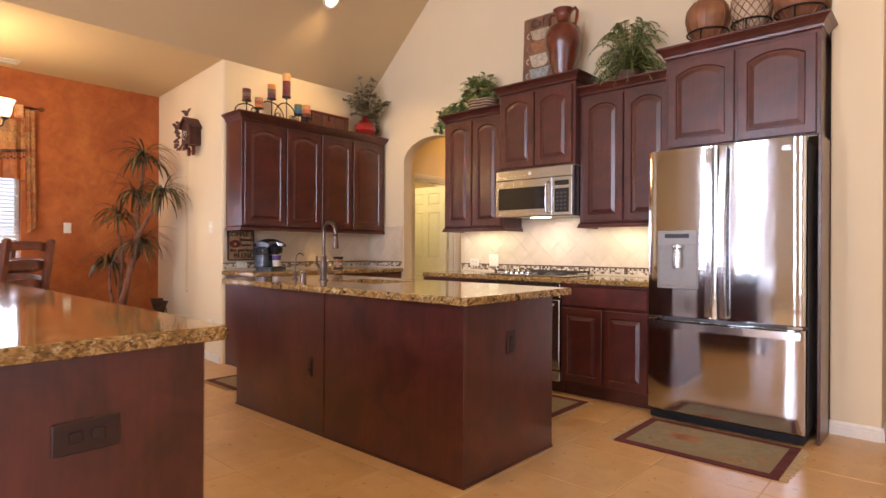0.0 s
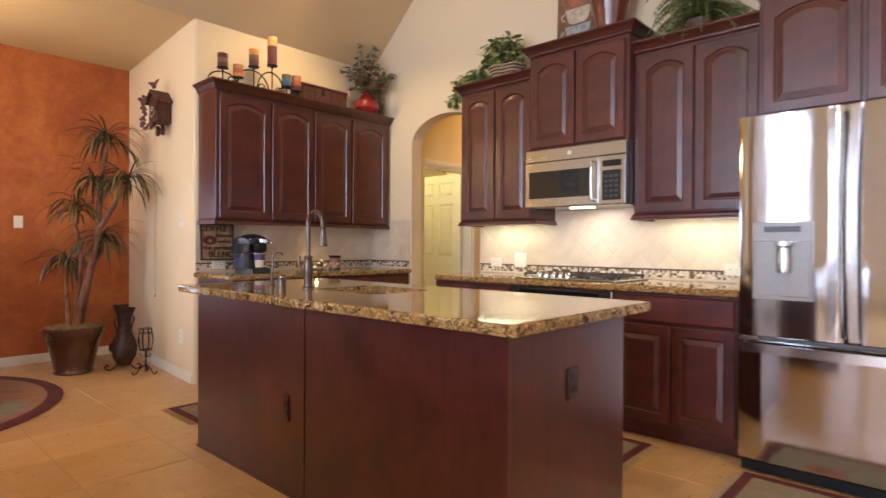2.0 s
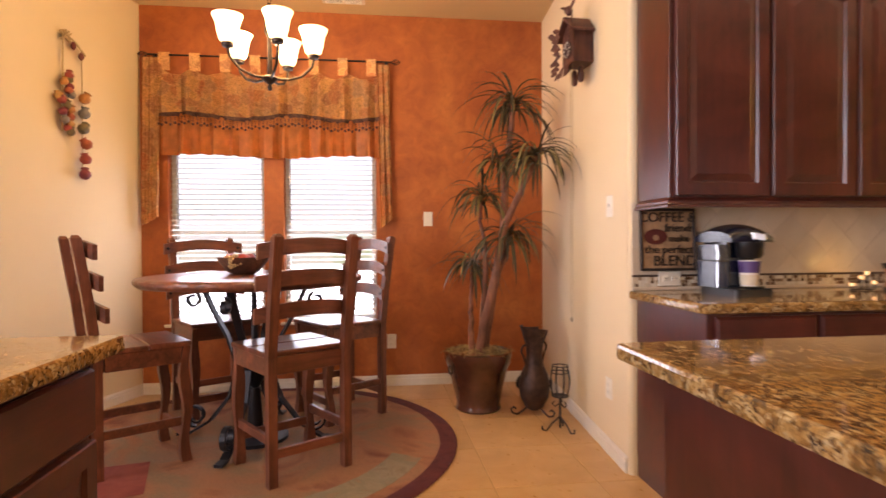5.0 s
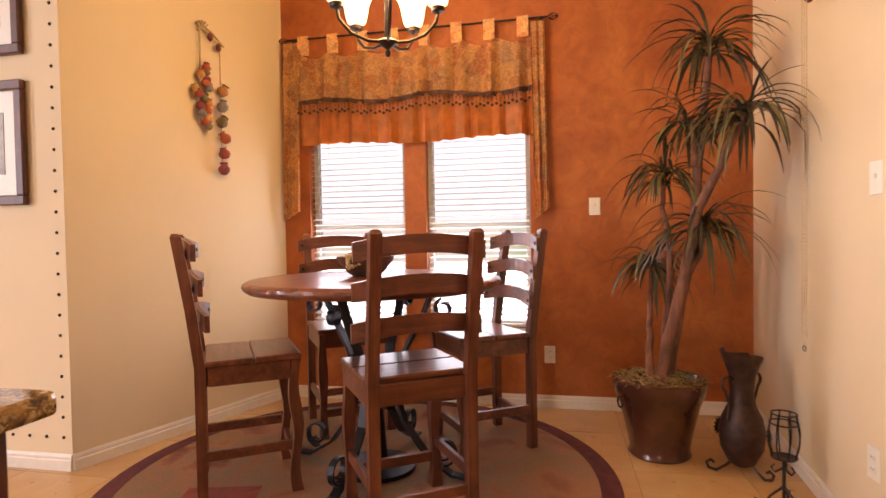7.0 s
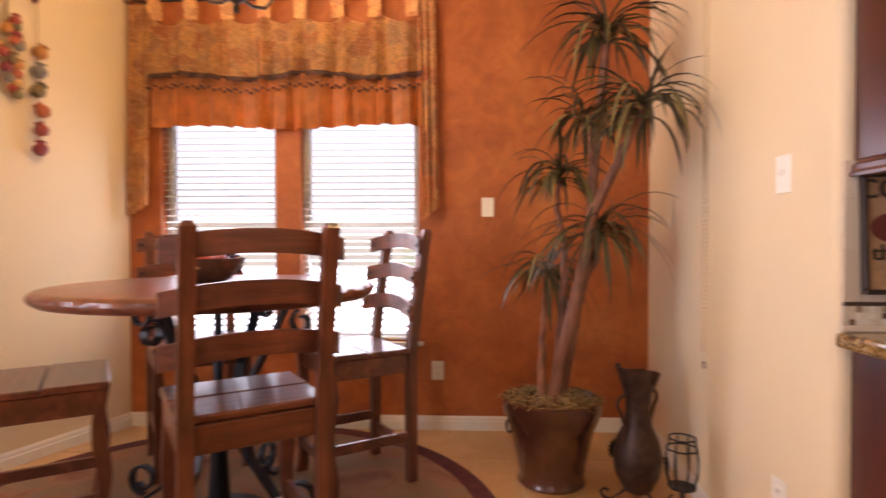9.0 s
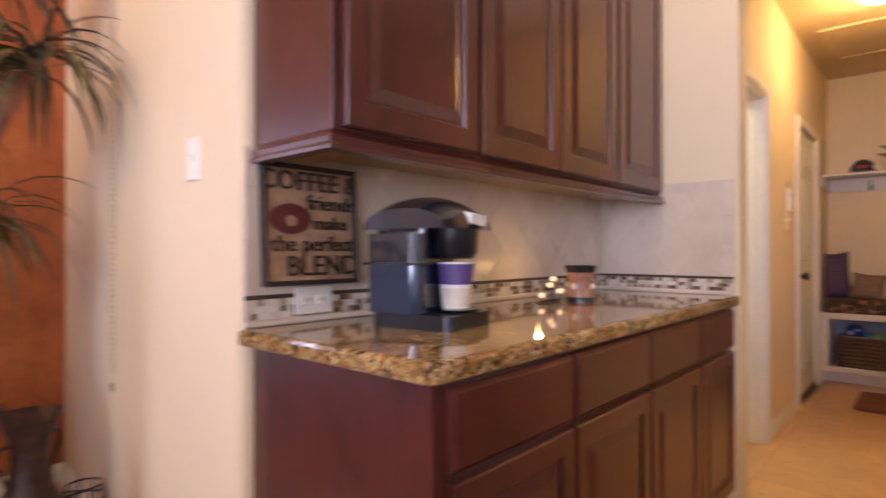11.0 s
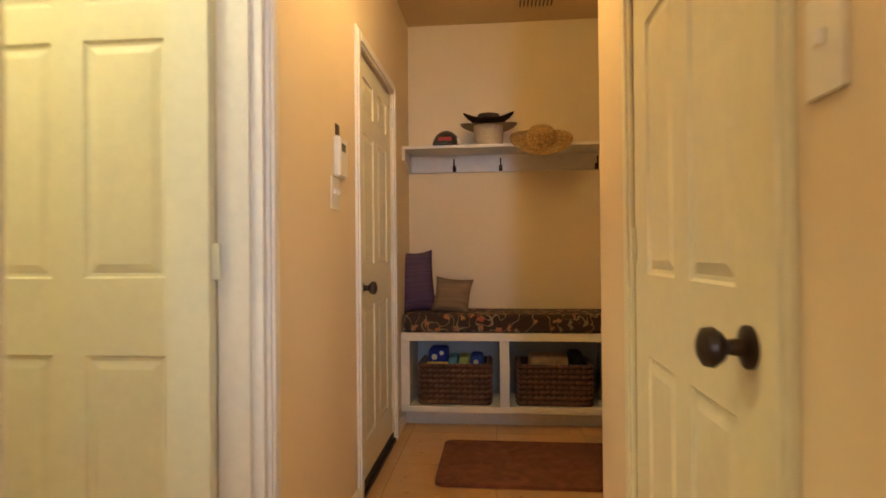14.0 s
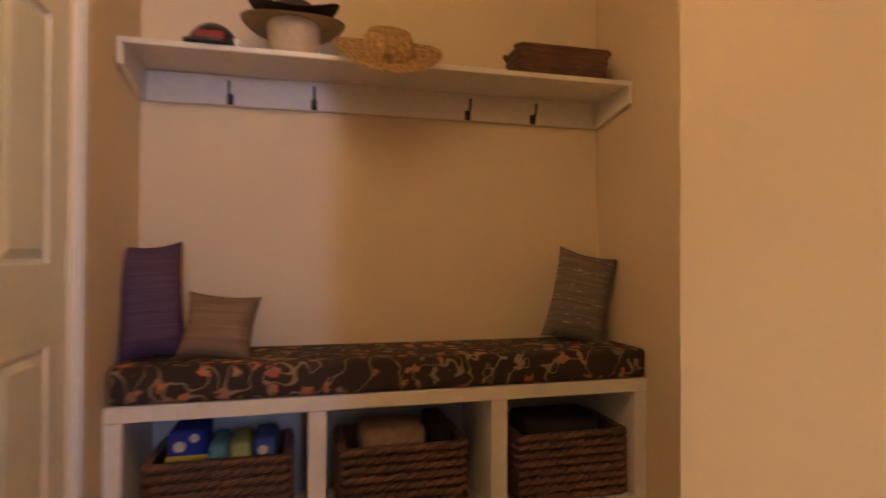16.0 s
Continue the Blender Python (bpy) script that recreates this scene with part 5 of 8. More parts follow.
M_WICKER = wood("dark_wicker", (0.06, 0.028, 0.018), (0.21, 0.105, 0.066), 0.6, 0.0, 0, 20, 0.4)


def leaf(bm, p, way, up, length, width, fold=0.15, droop=0.0, n=3):
    """A pointed leaf with a folded midrib that starts at p."""
    way, p = Vector(way).normalized(), Vector(p)
    side = way.cross(Vector(up))
    side = side.normalized() if side.length > 1e-4 else way.orthogonal().normalized()
    nrm = side.cross(way)
    prev = None
    for i in range(n + 1):
        u = i / n
        w = width * math.sin(math.pi * min(0.97, 0.10 + 0.88 * u)) ** 0.8 / 2
        c = p + way * (length * u) + Vector((0, 0, -droop * length * u * u))
        cur = [bm.verts.new(c - side * w + nrm * fold * w), bm.verts.new(c), bm.verts.new(c + side * w + nrm * fold * w)]
        if prev:
            bm.faces.new((prev[0], prev[1], cur[1], cur[0]))
            bm.faces.new((prev[1], prev[2], cur[2], cur[1]))
        prev = cur
    return p + way * length


def rnd_dir(low=-0.2, high=1.0):
    a = random.uniform(0, 2 * math.pi)
    z = random.uniform(low, high)
    r = math.sqrt(max(0.0, 1 - z * z))
    return Vector((r * math.cos(a), r * math.sin(a), z))


def ivy_basket():
    t = thing("ivy_basket", "wicker basket of trailing green and cream ivy on the cabinet", "plant", (-3.24, 4.40, 2.464))
    bm = lathe(bmesh.new(), [(0.10, 0), (0.13, 0.03), (0.15, 0.10), (0.155, 0.11), (0.145, 0.11), (0.12, 0.03), (0, 0.02)], 24)
    for v in bm.verts:
        v.co.x *= 1.15
        v.co.y *= 0.75
    part("basket", bm, M_WICKER, t, "woven wicker basket", True)
    bm = bmesh.new()
    for z in (0.035, 0.06, 0.085, 0.108):
        r = 0.132 + (z - 0.03) * 0.3
        tube(bm, [(1.17 * r * math.cos(radians(a)), 0.77 * r * math.sin(radians(a)), z + 0.004 * math.sin(radians(a * 6))) for a in range(0, 361, 15)], 0.006, 6)
    part("weave_band", bm, plain("pale_wicker", (0.42, 0.30, 0.18), 0.6), t)
    tube_bm = tube(bmesh.new(), [(0.0 + 0.165 * math.cos(radians(a)), 0, 0.10 + 0.13 * math.sin(radians(a))) for a in range(0, 181, 15)], 0.008, 6)
    part("handle", tube_bm, M_WICKER, t)
    bm = bmesh.new()
    vines = bmesh.new()
    for k in range(46):
        d = rnd_dir(0.0, 0.9)
        tip = Vector((d.x * 0.26 * random.uniform(0.5, 1) - 0.03, d.y * 0.12, 0.15 + d.z * 0.25))
        mid = tip * 0.5 + Vector((0, 0, 0.05))
        tube(vines, [(0, 0, 0.08), mid, tip], 0.002, 4)
        for j in range(7):
            q = mid.lerp(tip, random.random()) + rnd_dir(-1, 1) * 0.02
            leaf(bm, q, rnd_dir(-0.5, 0.7), (0, -0.3, 1), random.uniform(0.05, 0.082), random.uniform(0.04, 0.06), 0.25, 0.3)
    for k in range(16):
        y = random.uniform(-0.13, 0.02)
        end = random.uniform(0.3, 0.52)
        last = Vector((-0.1, y, 0.10))
        for j in range(9):
            u = (j + 1) / 9
            q = Vector((-0.1 - end * u, y + random.uniform(-0.02, 0.02), 0.12 - (0.20 * u * u if end > 0.38 else 0.06 * u) + random.uniform(-0.02, 0.02)))
            tube(vines, [last, q], 0.002, 4)
            for s in range(3):
                leaf(bm, q, rnd_dir(-0.8, 0.5), (0, -0.3, 1), random.uniform(0.045, 0.075), random.uniform(0.036, 0.055), 0.25, 0.3)
            last = q
    part("foliage", bm, M_IVY, t, "trailing variegated ivy leaves")
    part("vine", vines, M_BARK, t)


def fern():
    t = thing("potted_fern", "bushy green artificial fern on the cabinet", "plant", (-1.75, 4.40, 2.464))
    part("pot", lathe(bmesh.new(), [(0.07, 0), (0.09, 0.09), (0.08, 0.09), (0, 0.08)], 18), M_WICKER, t, "", True)
    bm, stems = bmesh.new(), bmesh.new()
    for k in range(120):
        d = rnd_dir(-0.15, 0.95)
        reach = random.uniform(0.28, 0.45)
        pts = []
        for j in range(9):
            u = j / 8
            pts.append(Vector((d.x * reach * u, d.y * reach * (0.6 if d.y < 0 else 0.4) * u, 0.10 + (d.z * 0.34 + 0.09) * math.sin(u * 2.1) - 0.22 * (1 - d.z) * u * u)))
        tube(stems, pts, 0.0018, 4)
        for j in range(1, 9):
            way = (pts[j] - pts[j - 1]).normalized()
            side = way.cross(Vector((0, 0, 1)))
            side = side.normalized() if side.length > 0.01 else Vector((1, 0, 0))
            for s in (-1, 1):
                for q in (0.0, 0.5):
                    leaf(bm, pts[j - 1].lerp(pts[j], q), side * s + way * 0.5, (0, 0, 1), 0.050 * (1.15 - 0.8 * j / 9), 0.013, 0.1, 0.25, 2)
    part("fronds", bm, M_FERN, t, "arching fern fronds")
    part("stem", stems, M_FERN, t)


ivy_basket(), fern()

M_URN = plain("glazed_rust_brown_ceramic", (0.13, 0.026, 0.012), 0.2, coat=0.6, vary=0.35, scale=6)


def urn():
    u = thing("ceramic_urn", "large glazed rust-brown two-handled urn on the cabinet", "urn", (-2.33, 4.37, 2.588))
    prof = [(0.075, 0), (0.08, 0.02), (0.09, 0.06), (0.125, 0.18), (0.155, 0.30), (0.16, 0.38), (0.145, 0.44), (0.10, 0.485), (0.066, 0.51), (0.060, 0.55), (0.068, 0.585), (0.088, 0.605), (0.09, 0.615), (0.075, 0.612), (0.05, 0.58), (0.05, 0.5), (0, 0.48)]
    part("body", lathe(bmesh.new(), prof, 36), M_URN, u, "", True)
    for s in (-1, 1):
        pts = [(s * 0.075, 0, 0.592), (s * 0.115, 0, 0.605), (s * 0.135, 0, 0.57), (s * 0.130, 0, 0.51), (s * 0.115, 0, 0.465)]
        part("handle", tube(bmesh.new(), pts, 0.014, 10), M_URN, u, "", True)


def picture_board():
    p = thing("painted_board", "tall rusty brown painted board with stacked teacups", "picture", (-2.855, 4.54, 2.589))
    lean = pose(0, 0, 0, -2.5)
    part("board", boxes((0, 0.36, -0.014, 0, 0, 0.72), bevel=0.002), plain("rusty_painted_board", (0.19, 0.09, 0.045), 0.6, vary=0.5, scale=7), p, at=lean)
    cols = [((0.30, 0.32, 0.30), 0.13), ((0.50, 0.42, 0.30), 0.12), ((0.30, 0.13, 0.06), 0.11), ((0.42, 0.33, 0.22), 0.10)]
    z = 0.10
    part("painted_saucer", boxes((0.05, 0.31, -0.0165, -0.0145, 0.04, 0.09)), plain("grey_green_paint", (0.22, 0.22, 0.18), 0.6), p, at=lean)
    for (col, h) in cols:
        bm = bmesh.new()
        prism(bm, [(0.07 + 0.0, z + h), (0.10, z + 0.02), (0.13, z), (0.23, z), (0.26, z + 0.02), (0.29, z + h)], "y", -0.0165, -0.0145)
        prism(bm, arc(0.065, z + h * 0.55, 0.03, 90, 270, 8) + arc(0.065, z + h * 0.55, 0.018, 270, 90, 8), "y", -0.0165, -0.0145)
        part("painted_cup", bm, plain("cup_paint", col, 0.6, vary=0.3), p, "painted teacup", at=lean)
        z += h + 0.012
    text_mesh("Caf", 0.11, 0.001, M_SIGNINK, "lettering", p, lean @ pose(0.15, -0.016, 0.62, 90))


urn(), picture_board()

M_TERRA = plain("brown_gourd_shell", (0.26, 0.105, 0.045), 0.45, vary=0.3, scale=9)
M_PALEW = plain("pale_lattice", (0.50, 0.36, 0.22), 0.55)


def gourd(x, label, lattice, s=1.0):
    g = thing("basket_on_stand", label, "decorative basket", (x, 4.30, 2.549), "baskets over the refrigerator")
    cz = 0.20
    prof = [(0.03, cz - 0.145), (0.07, cz - 0.13), (0.125, cz - 0.06), (0.145, cz + 0.02), (0.135, cz + 0.09), (0.10, cz + 0.14), (0.09, cz + 0.14), (0.12, cz + 0.08), (0, cz + 0.0)]
    part("bowl", lathe(bmesh.new(), [(r * s, z) for r, z in prof], 28), M_TERRA if not lattice else M_PALEW, g, "", True)
    bm = bmesh.new()
    for k in range(14):
        a = 2 * math.pi * k / 14
        for tw in ((0.5, -0.5) if lattice else (0.0,)):
            tube(bm, [((r + 0.002) * s * math.cos(a + tw * i), (r + 0.002) * s * math.sin(a + tw * i), z) for i, (r, z) in enumerate(prof[1:6])], 0.0035, 5)
    part("wrap_cord", bm, M_BARK if lattice else M_TERRA, g)
    bm = bmesh.new()
    tube(bm, [(0.135 * s * math.cos(radians(a)), 0.135 * s * math.sin(radians(a)), 0.125) for a in range(0, 361, 15)], 0.006, 6)
    for a in (30, 150, 270):
        c, d = math.cos(radians(a)), math.sin(radians(a))
        tube(bm, [(0.135 * s * c, 0.135 * s * d, 0.125), (0.155 * s * c, 0.155 * s * d, 0.07), (0.13 * s * c, 0.13 * s * d, 0.02), (0.16 * s * c, 0.16 * s * d, 0.007), (0.185 * s * c, 0.185 * s * d, 0.02)], 0.006, 6)
    part("iron_stand", bm, M_IRON, g, "scrolled iron stand", True)


gourd(-1.13, "ribbed brown gourd bowl on a scrolled iron stand", False)
gourd(-0.85, "round latticed bowl on a scrolled iron stand", True, 0.9)
gourd(-0.57, "wide brown gourd bowl on a scrolled iron stand", False, 1.05)


# ---- top of the coffee cabinet ----
def candle_stand():
    c = thing("candle_stand", "scrolled iron stand with six striped pillar candles", "candle holder", (-4.92, 2.78, 2.432), "", 90)
    bm = bmesh.new()
    spots = [(0.06, 0.13, 0.11, ((0.11, 0.025, 0.02), (0.16, 0.10, 0.06), (0.10, 0.02, 0.03))), (0.19, 0.08, 0.10, ((0.55, 0.20, 0.05), (0.40, 0.10, 0.04), (0.5, 0.25, 0.1))),
             (0.33, 0.20, 0.14, ((0.12, 0.03, 0.03), (0.14, 0.08, 0.06), (0.6, 0.24, 0.04))), (0.50, 0.25, 0.24, ((0.13, 0.025, 0.03), (0.14, 0.03, 0.03), (0.62, 0.36, 0.12))),
             (0.64, 0.10, 0.10, ((0.05, 0.09, 0.22), (0.05, 0.16, 0.18), (0.14, 0.12, 0.06))), (0.74, 0.08, 0.13, ((0.12, 0.03, 0.03), (0.45, 0.13, 0.05), (0.6, 0.28, 0.12)))]
    for k, (x, z, h, cols) in enumerate(spots):
        part("candle_cup", lathe(bmesh.new(), [(0.006, z - 0.03), (0.008, z - 0.012), (0.045, z - 0.006), (0.047, z), (0, z)], 18, x, -0.02), M_IRON, c, "", True)
        for j, col in enumerate(cols):
            z0, z1 = z + 0.0005 + h * j / 3, z + h * (j + 1) / 3
            bm2 = lathe(bmesh.new(), [(0.040, z0), (0.0405, z1 - 0.001), (0.040, z1)], 20, x, -0.02)
            part("candle_band", bm2, plain("candle_wax", col, 0.45, vary=0.25, scale=50), c, "striped coloured wax", True)
    for x0, x1, hgt in ((-0.06, 0.19, 0.13), (0.16, 0.47, 0.20), (0.36, 0.62, 0.22), (0.54, 0.78, 0.12)):
        m, r = (x0 + x1) / 2, (x1 - x0) / 2
        tube(bm, [(m + r * math.cos(radians(a)), -0.02, 0.008 + (hgt - 0.04) * math.sin(radians(a))) for a in range(0, 181, 12)], 0.006, 6)
        e = m + r * 0.55
        tube(bm, [(e + 0.035 * math.cos(radians(a)) * (1 - a / 700), -0.02, 0.042 + 0.035 * math.sin(radians(a)) * (1 - a / 700)) for a in range(-80, 420, 20)], 0.005, 6)
    tube(bm, [(-0.06, -0.02, 0.006), (0.78, -0.02, 0.006)], 0.006, 6)
    for x in (0.0, 0.36, 0.72):
        tube(bm, [(x, -0.08, 0.006), (x, 0.06, 0.006)], 0.006, 6)
    for x, z, h, cols in spots:
        tube(bm, [(x, -0.02, 0.006), (x, -0.02, z - 0.02)], 0.005, 6)
    part("scrollwork", bm, M_IRON, c, "", True)


def trunk():
    t = thing("wooden_chest", "long reddish brown wooden chest with nailed straps", "chest", (-4.99, 3.55, 2.432), "", 90)
    part("box", boxes((0, 0.56, -0.06, 0.06, 0, 0.16), bevel=0.006), wood("chest_wood", (0.06, 0.02, 0.012), (0.15, 0.055, 0.03), 0.55, 0, 0), t)
    part("lid", boxes((-0.006, 0.566, -0.066, 0.066, 0.161, 0.19), bevel=0.008), M_MAROON, t)
    for x in (0.05, 0.18, 0.36, 0.49):
        part("strap", boxes((x, x + 0.03, -0.070, -0.0605, 0.0, 0.16), bevel=0.002), M_LINER, t, "dark leather strap")
    part("clasp", boxes((0.265, 0.295, -0.070, -0.0605, 0.10, 0.165), bevel=0.003), M_BRONZE, t)


def red_vase():
    v = thing("vase_of_greenery", "squat red vase with dusty sage eucalyptus branches", "vase", (-4.90, 4.33, 2.432))
    part("vase", lathe(bmesh.new(), [(0.075, 0), (0.08, 0.01), (0.128, 0.07), (0.122, 0.13), (0.07, 0.185), (0.034, 0.215), (0.030, 0.23), (0.038, 0.245), (0.03, 0.245), (0, 0.21)], 28), plain("glossy_red_glaze", (0.26, 0.018, 0.014), 0.15, coat=0.6, vary=0.25, scale=12), v, "", True)
    bm, st = bmesh.new(), bmesh.new()
    for k in range(34):
        d = rnd_dir(0.1, 1.0)
        reach = random.uniform(0.24, 0.44)
        pts = [Vector((0, 0, 0.22))]
        for j in range(1, 8):
            u = j / 7
            pts.append(Vector((max(-0.16, d.x * reach * u * 0.7), min(0.16, d.y * reach * u * 0.85), 0.22 + (0.08 + d.z * reach) * u - 0.12 * (1 - d.z) * u * u)))
        tube(st, pts, 0.0025, 4)
        for j in range(1, 8):
            for s in range(5):
                leaf(bm, pts[j] + rnd_dir(-1, 1) * 0.010, rnd_dir(-0.4, 0.8), (0, 0, 1), random.uniform(0.034, 0.056), random.uniform(0.030, 0.046), 0.15, 0.1)
    for k in range(6):
        y = random.uniform(0.08, 0.17)
        for j in range(14):
            leaf(bm, (random.uniform(0.0, 0.06), y, 0.25 - j * 0.017), rnd_dir(-0.7, 0.3), (0, 0, 1), 0.04, 0.03)
    part("foliage", bm, M_EUCA, v, "dusty round sage leaves")
    part("branch", st, M_BARK, v)


candle_stand(), trunk(), red_vase()


# ---- dining nook ----
M_CHAIR = wood("rustic_chair_wood", (0.080, 0.024, 0.013), (0.25, 0.086, 0.043), 0.36, 0.2, 2, 10, 0.2)
M_CHAIR_H = wood("rustic_chair_wood_crosswise", (0.080, 0.024, 0.013), (0.26, 0.09, 0.045), 0.32, 0.25, 0, 10, 0.2)
TC = (-6.0, 0.72)


def dining_chair():
    """Counter-height ladder-back chair; seat centre at the origin, it faces -y, the back stands at +y."""
    c = thing("dining_chair", "rustic dark wooden ladder-back chair with plank seat", "chair", (0, 0, 0), "chairs round the table")
    W, D, SH = 0.445, 0.41, 0.605
    hw, hd = W / 2, D / 2
    part("seat", (lambda b: (box(b, -hw - 0.005, hw + 0.005, -hd - 0.02, -0.0215, SH, SH + 0.028, 0.006), box(b, -hw - 0.005, hw + 0.005, -0.0185, hd - 0.02, SH, SH + 0.026, 0.006), b)[2])(bmesh.new()), M_CHAIR_H, c, "two worn seat planks")
    part("apron", boxes((-hw + 0.02, hw - 0.02, -hd + 0.005, -hd + 0.03, SH - 0.085, SH - 0.0005), (-hw + 0.02, hw - 0.02, hd - 0.03, hd - 0.006, SH - 0.085, SH - 0.0005),
                        (-hw + 0.004, -hw + 0.028, -hd + 0.03, hd - 0.03, SH - 0.085, SH - 0.0005), (hw - 0.028, hw - 0.004, -hd + 0.03, hd - 0.03, SH - 0.085, SH - 0.0005), bevel=0.003), M_CHAIR_H, c)
    for s in (-1, 1):
        x = s * (hw - 0.022)
        # back post: straight leg, raked back above the seat
        bm = bmesh.new()
        pts = [(x, hd, 0.0), (x, hd, 0.35), (x, hd, SH), (x, hd + 0.03, 0.85), (x, hd + 0.080, 1.172)]
        rings = []
        for px, py, pz in pts:
            rings.append([bm.verts.new((px + a * 0.022, py + b * 0.022, pz)) for a, b in ((-1, -1), (1, -1), (1, 1), (-1, 1))])
        for a, b in zip(rings, rings[1:]):
            for k in range(4):
                bm.faces.new((a[k], a[(k + 1) % 4], b[(k + 1) % 4], b[k]))
        tip = [bm.verts.new((x + a * 0.012, hd + 0.083 + b * 0.012, 1.187)) for a, b in ((-1, -1), (1, -1), (1, 1), (-1, 1))]
        for k in range(4):
            bm.faces.new((rings[-1][k], rings[-1][(k + 1) % 4], tip[(k + 1) % 4], tip[k]))
        bm.faces.new(tip), bm.faces.new(rings[0][::-1])
        part("back_post", bm, M_CHAIR, c)
        # carved front leg
        bm = bmesh.new()
        rings = []
        for k in range(13):
            z = (SH - 0.001) * k / 12
            wob = 0.010 * math.sin(k / 12 * 2 * math.pi * 1.6)
            r = 0.022 + 0.004 * math.cos(k / 12 * 2 * math.pi * 1.6)
            rings.append([bm.verts.new((x + a * r, -hd + 0.008 + wob + b * r, z)) for a, b in ((-1, -1), (1, -1), (1, 1), (-1, 1))])
        for a, b in zip(rings, rings[1:]):
            for k in range(4):
                bm.faces.new((a[k], a[(k + 1) % 4], b[(k + 1) % 4], b[k]))
        bm.faces.new(rings[0][::-1]), bm.faces.new(rings[-1])
        part("front_leg", bm, M_CHAIR, c)
        part("side_stretcher", boxes((x - 0.012, x + 0.012, -hd + 0.03, hd - 0.022, 0.19, 0.235), bevel=0.003), M_CHAIR_H, c)
    part("front_stretcher", boxes((-hw + 0.04, hw - 0.04, -hd, -hd + 0.024, 0.12, 0.165), bevel=0.003), M_CHAIR_H, c)
    part("back_stretcher", boxes((-hw + 0.044, hw - 0.044, hd - 0.012, hd + 0.012, 0.13, 0.175), bevel=0.003), M_CHAIR_H, c)
    # three bowed, arched ladder rails whose ends stand past the posts
    for z, y in ((0.80, hd + 0.022), (0.955, hd + 0.046), (1.105, hd + 0.070)):
        bm = bmesh.new()
        n, rings = 10, []
        for k in range(n + 1):
            u = 2 * k / n - 1
            x = u * (hw + 0.045)
            yy = y - 0.058 + 0.045 * (1 - u * u)
            zz = z + 0.030 * (1 - u * u)
            hgt = 0.036
            rings.append([bm.verts.new((x, yy + b * 0.010, zz + a * hgt)) for a, b in ((-1, -1), (-1, 1), (1, 1), (1, -1))])
        for a, b in zip(rings, rings[1:]):
            for k in range(4):
                bm.faces.new((a[k], a[(k + 1) % 4], b[(k + 1) % 4], b[k]))
        bm.faces.new(rings[0][::-1]), bm.faces.new(rings[-1])
        rail = part("ladder_rail", bm, M_CHAIR_H, c)
        for s in (-1, 1):
            part("bolt", lathe(bmesh.new(), [(0.011, 0), (0.009, 0.005), (0, 0.007)], 10), M_IRON, rail, "dark bolt head", True, pose(s * (hw + 0.018), y - 0.060, z + 0.006, 90))
    return c


chair = dining_chair()
spots = []
for ang, rad, sx, sy in ((34, 0.60, 0.03, -0.022), (-56, 0.60, 0.007, -0.03), (124, 0.60, 0, 0.012), (214, 0.60, 0, 0)):
    a = radians(ang)
    spots.append(pose(TC[0] + rad * math.cos(a) + sx, TC[1] + rad * math.sin(a) + sy, 0.012, 0, 0, ang - 90))
chair.matrix_basis = spots[0]
for m in spots[1:]:
    copy_thing(chair, m)


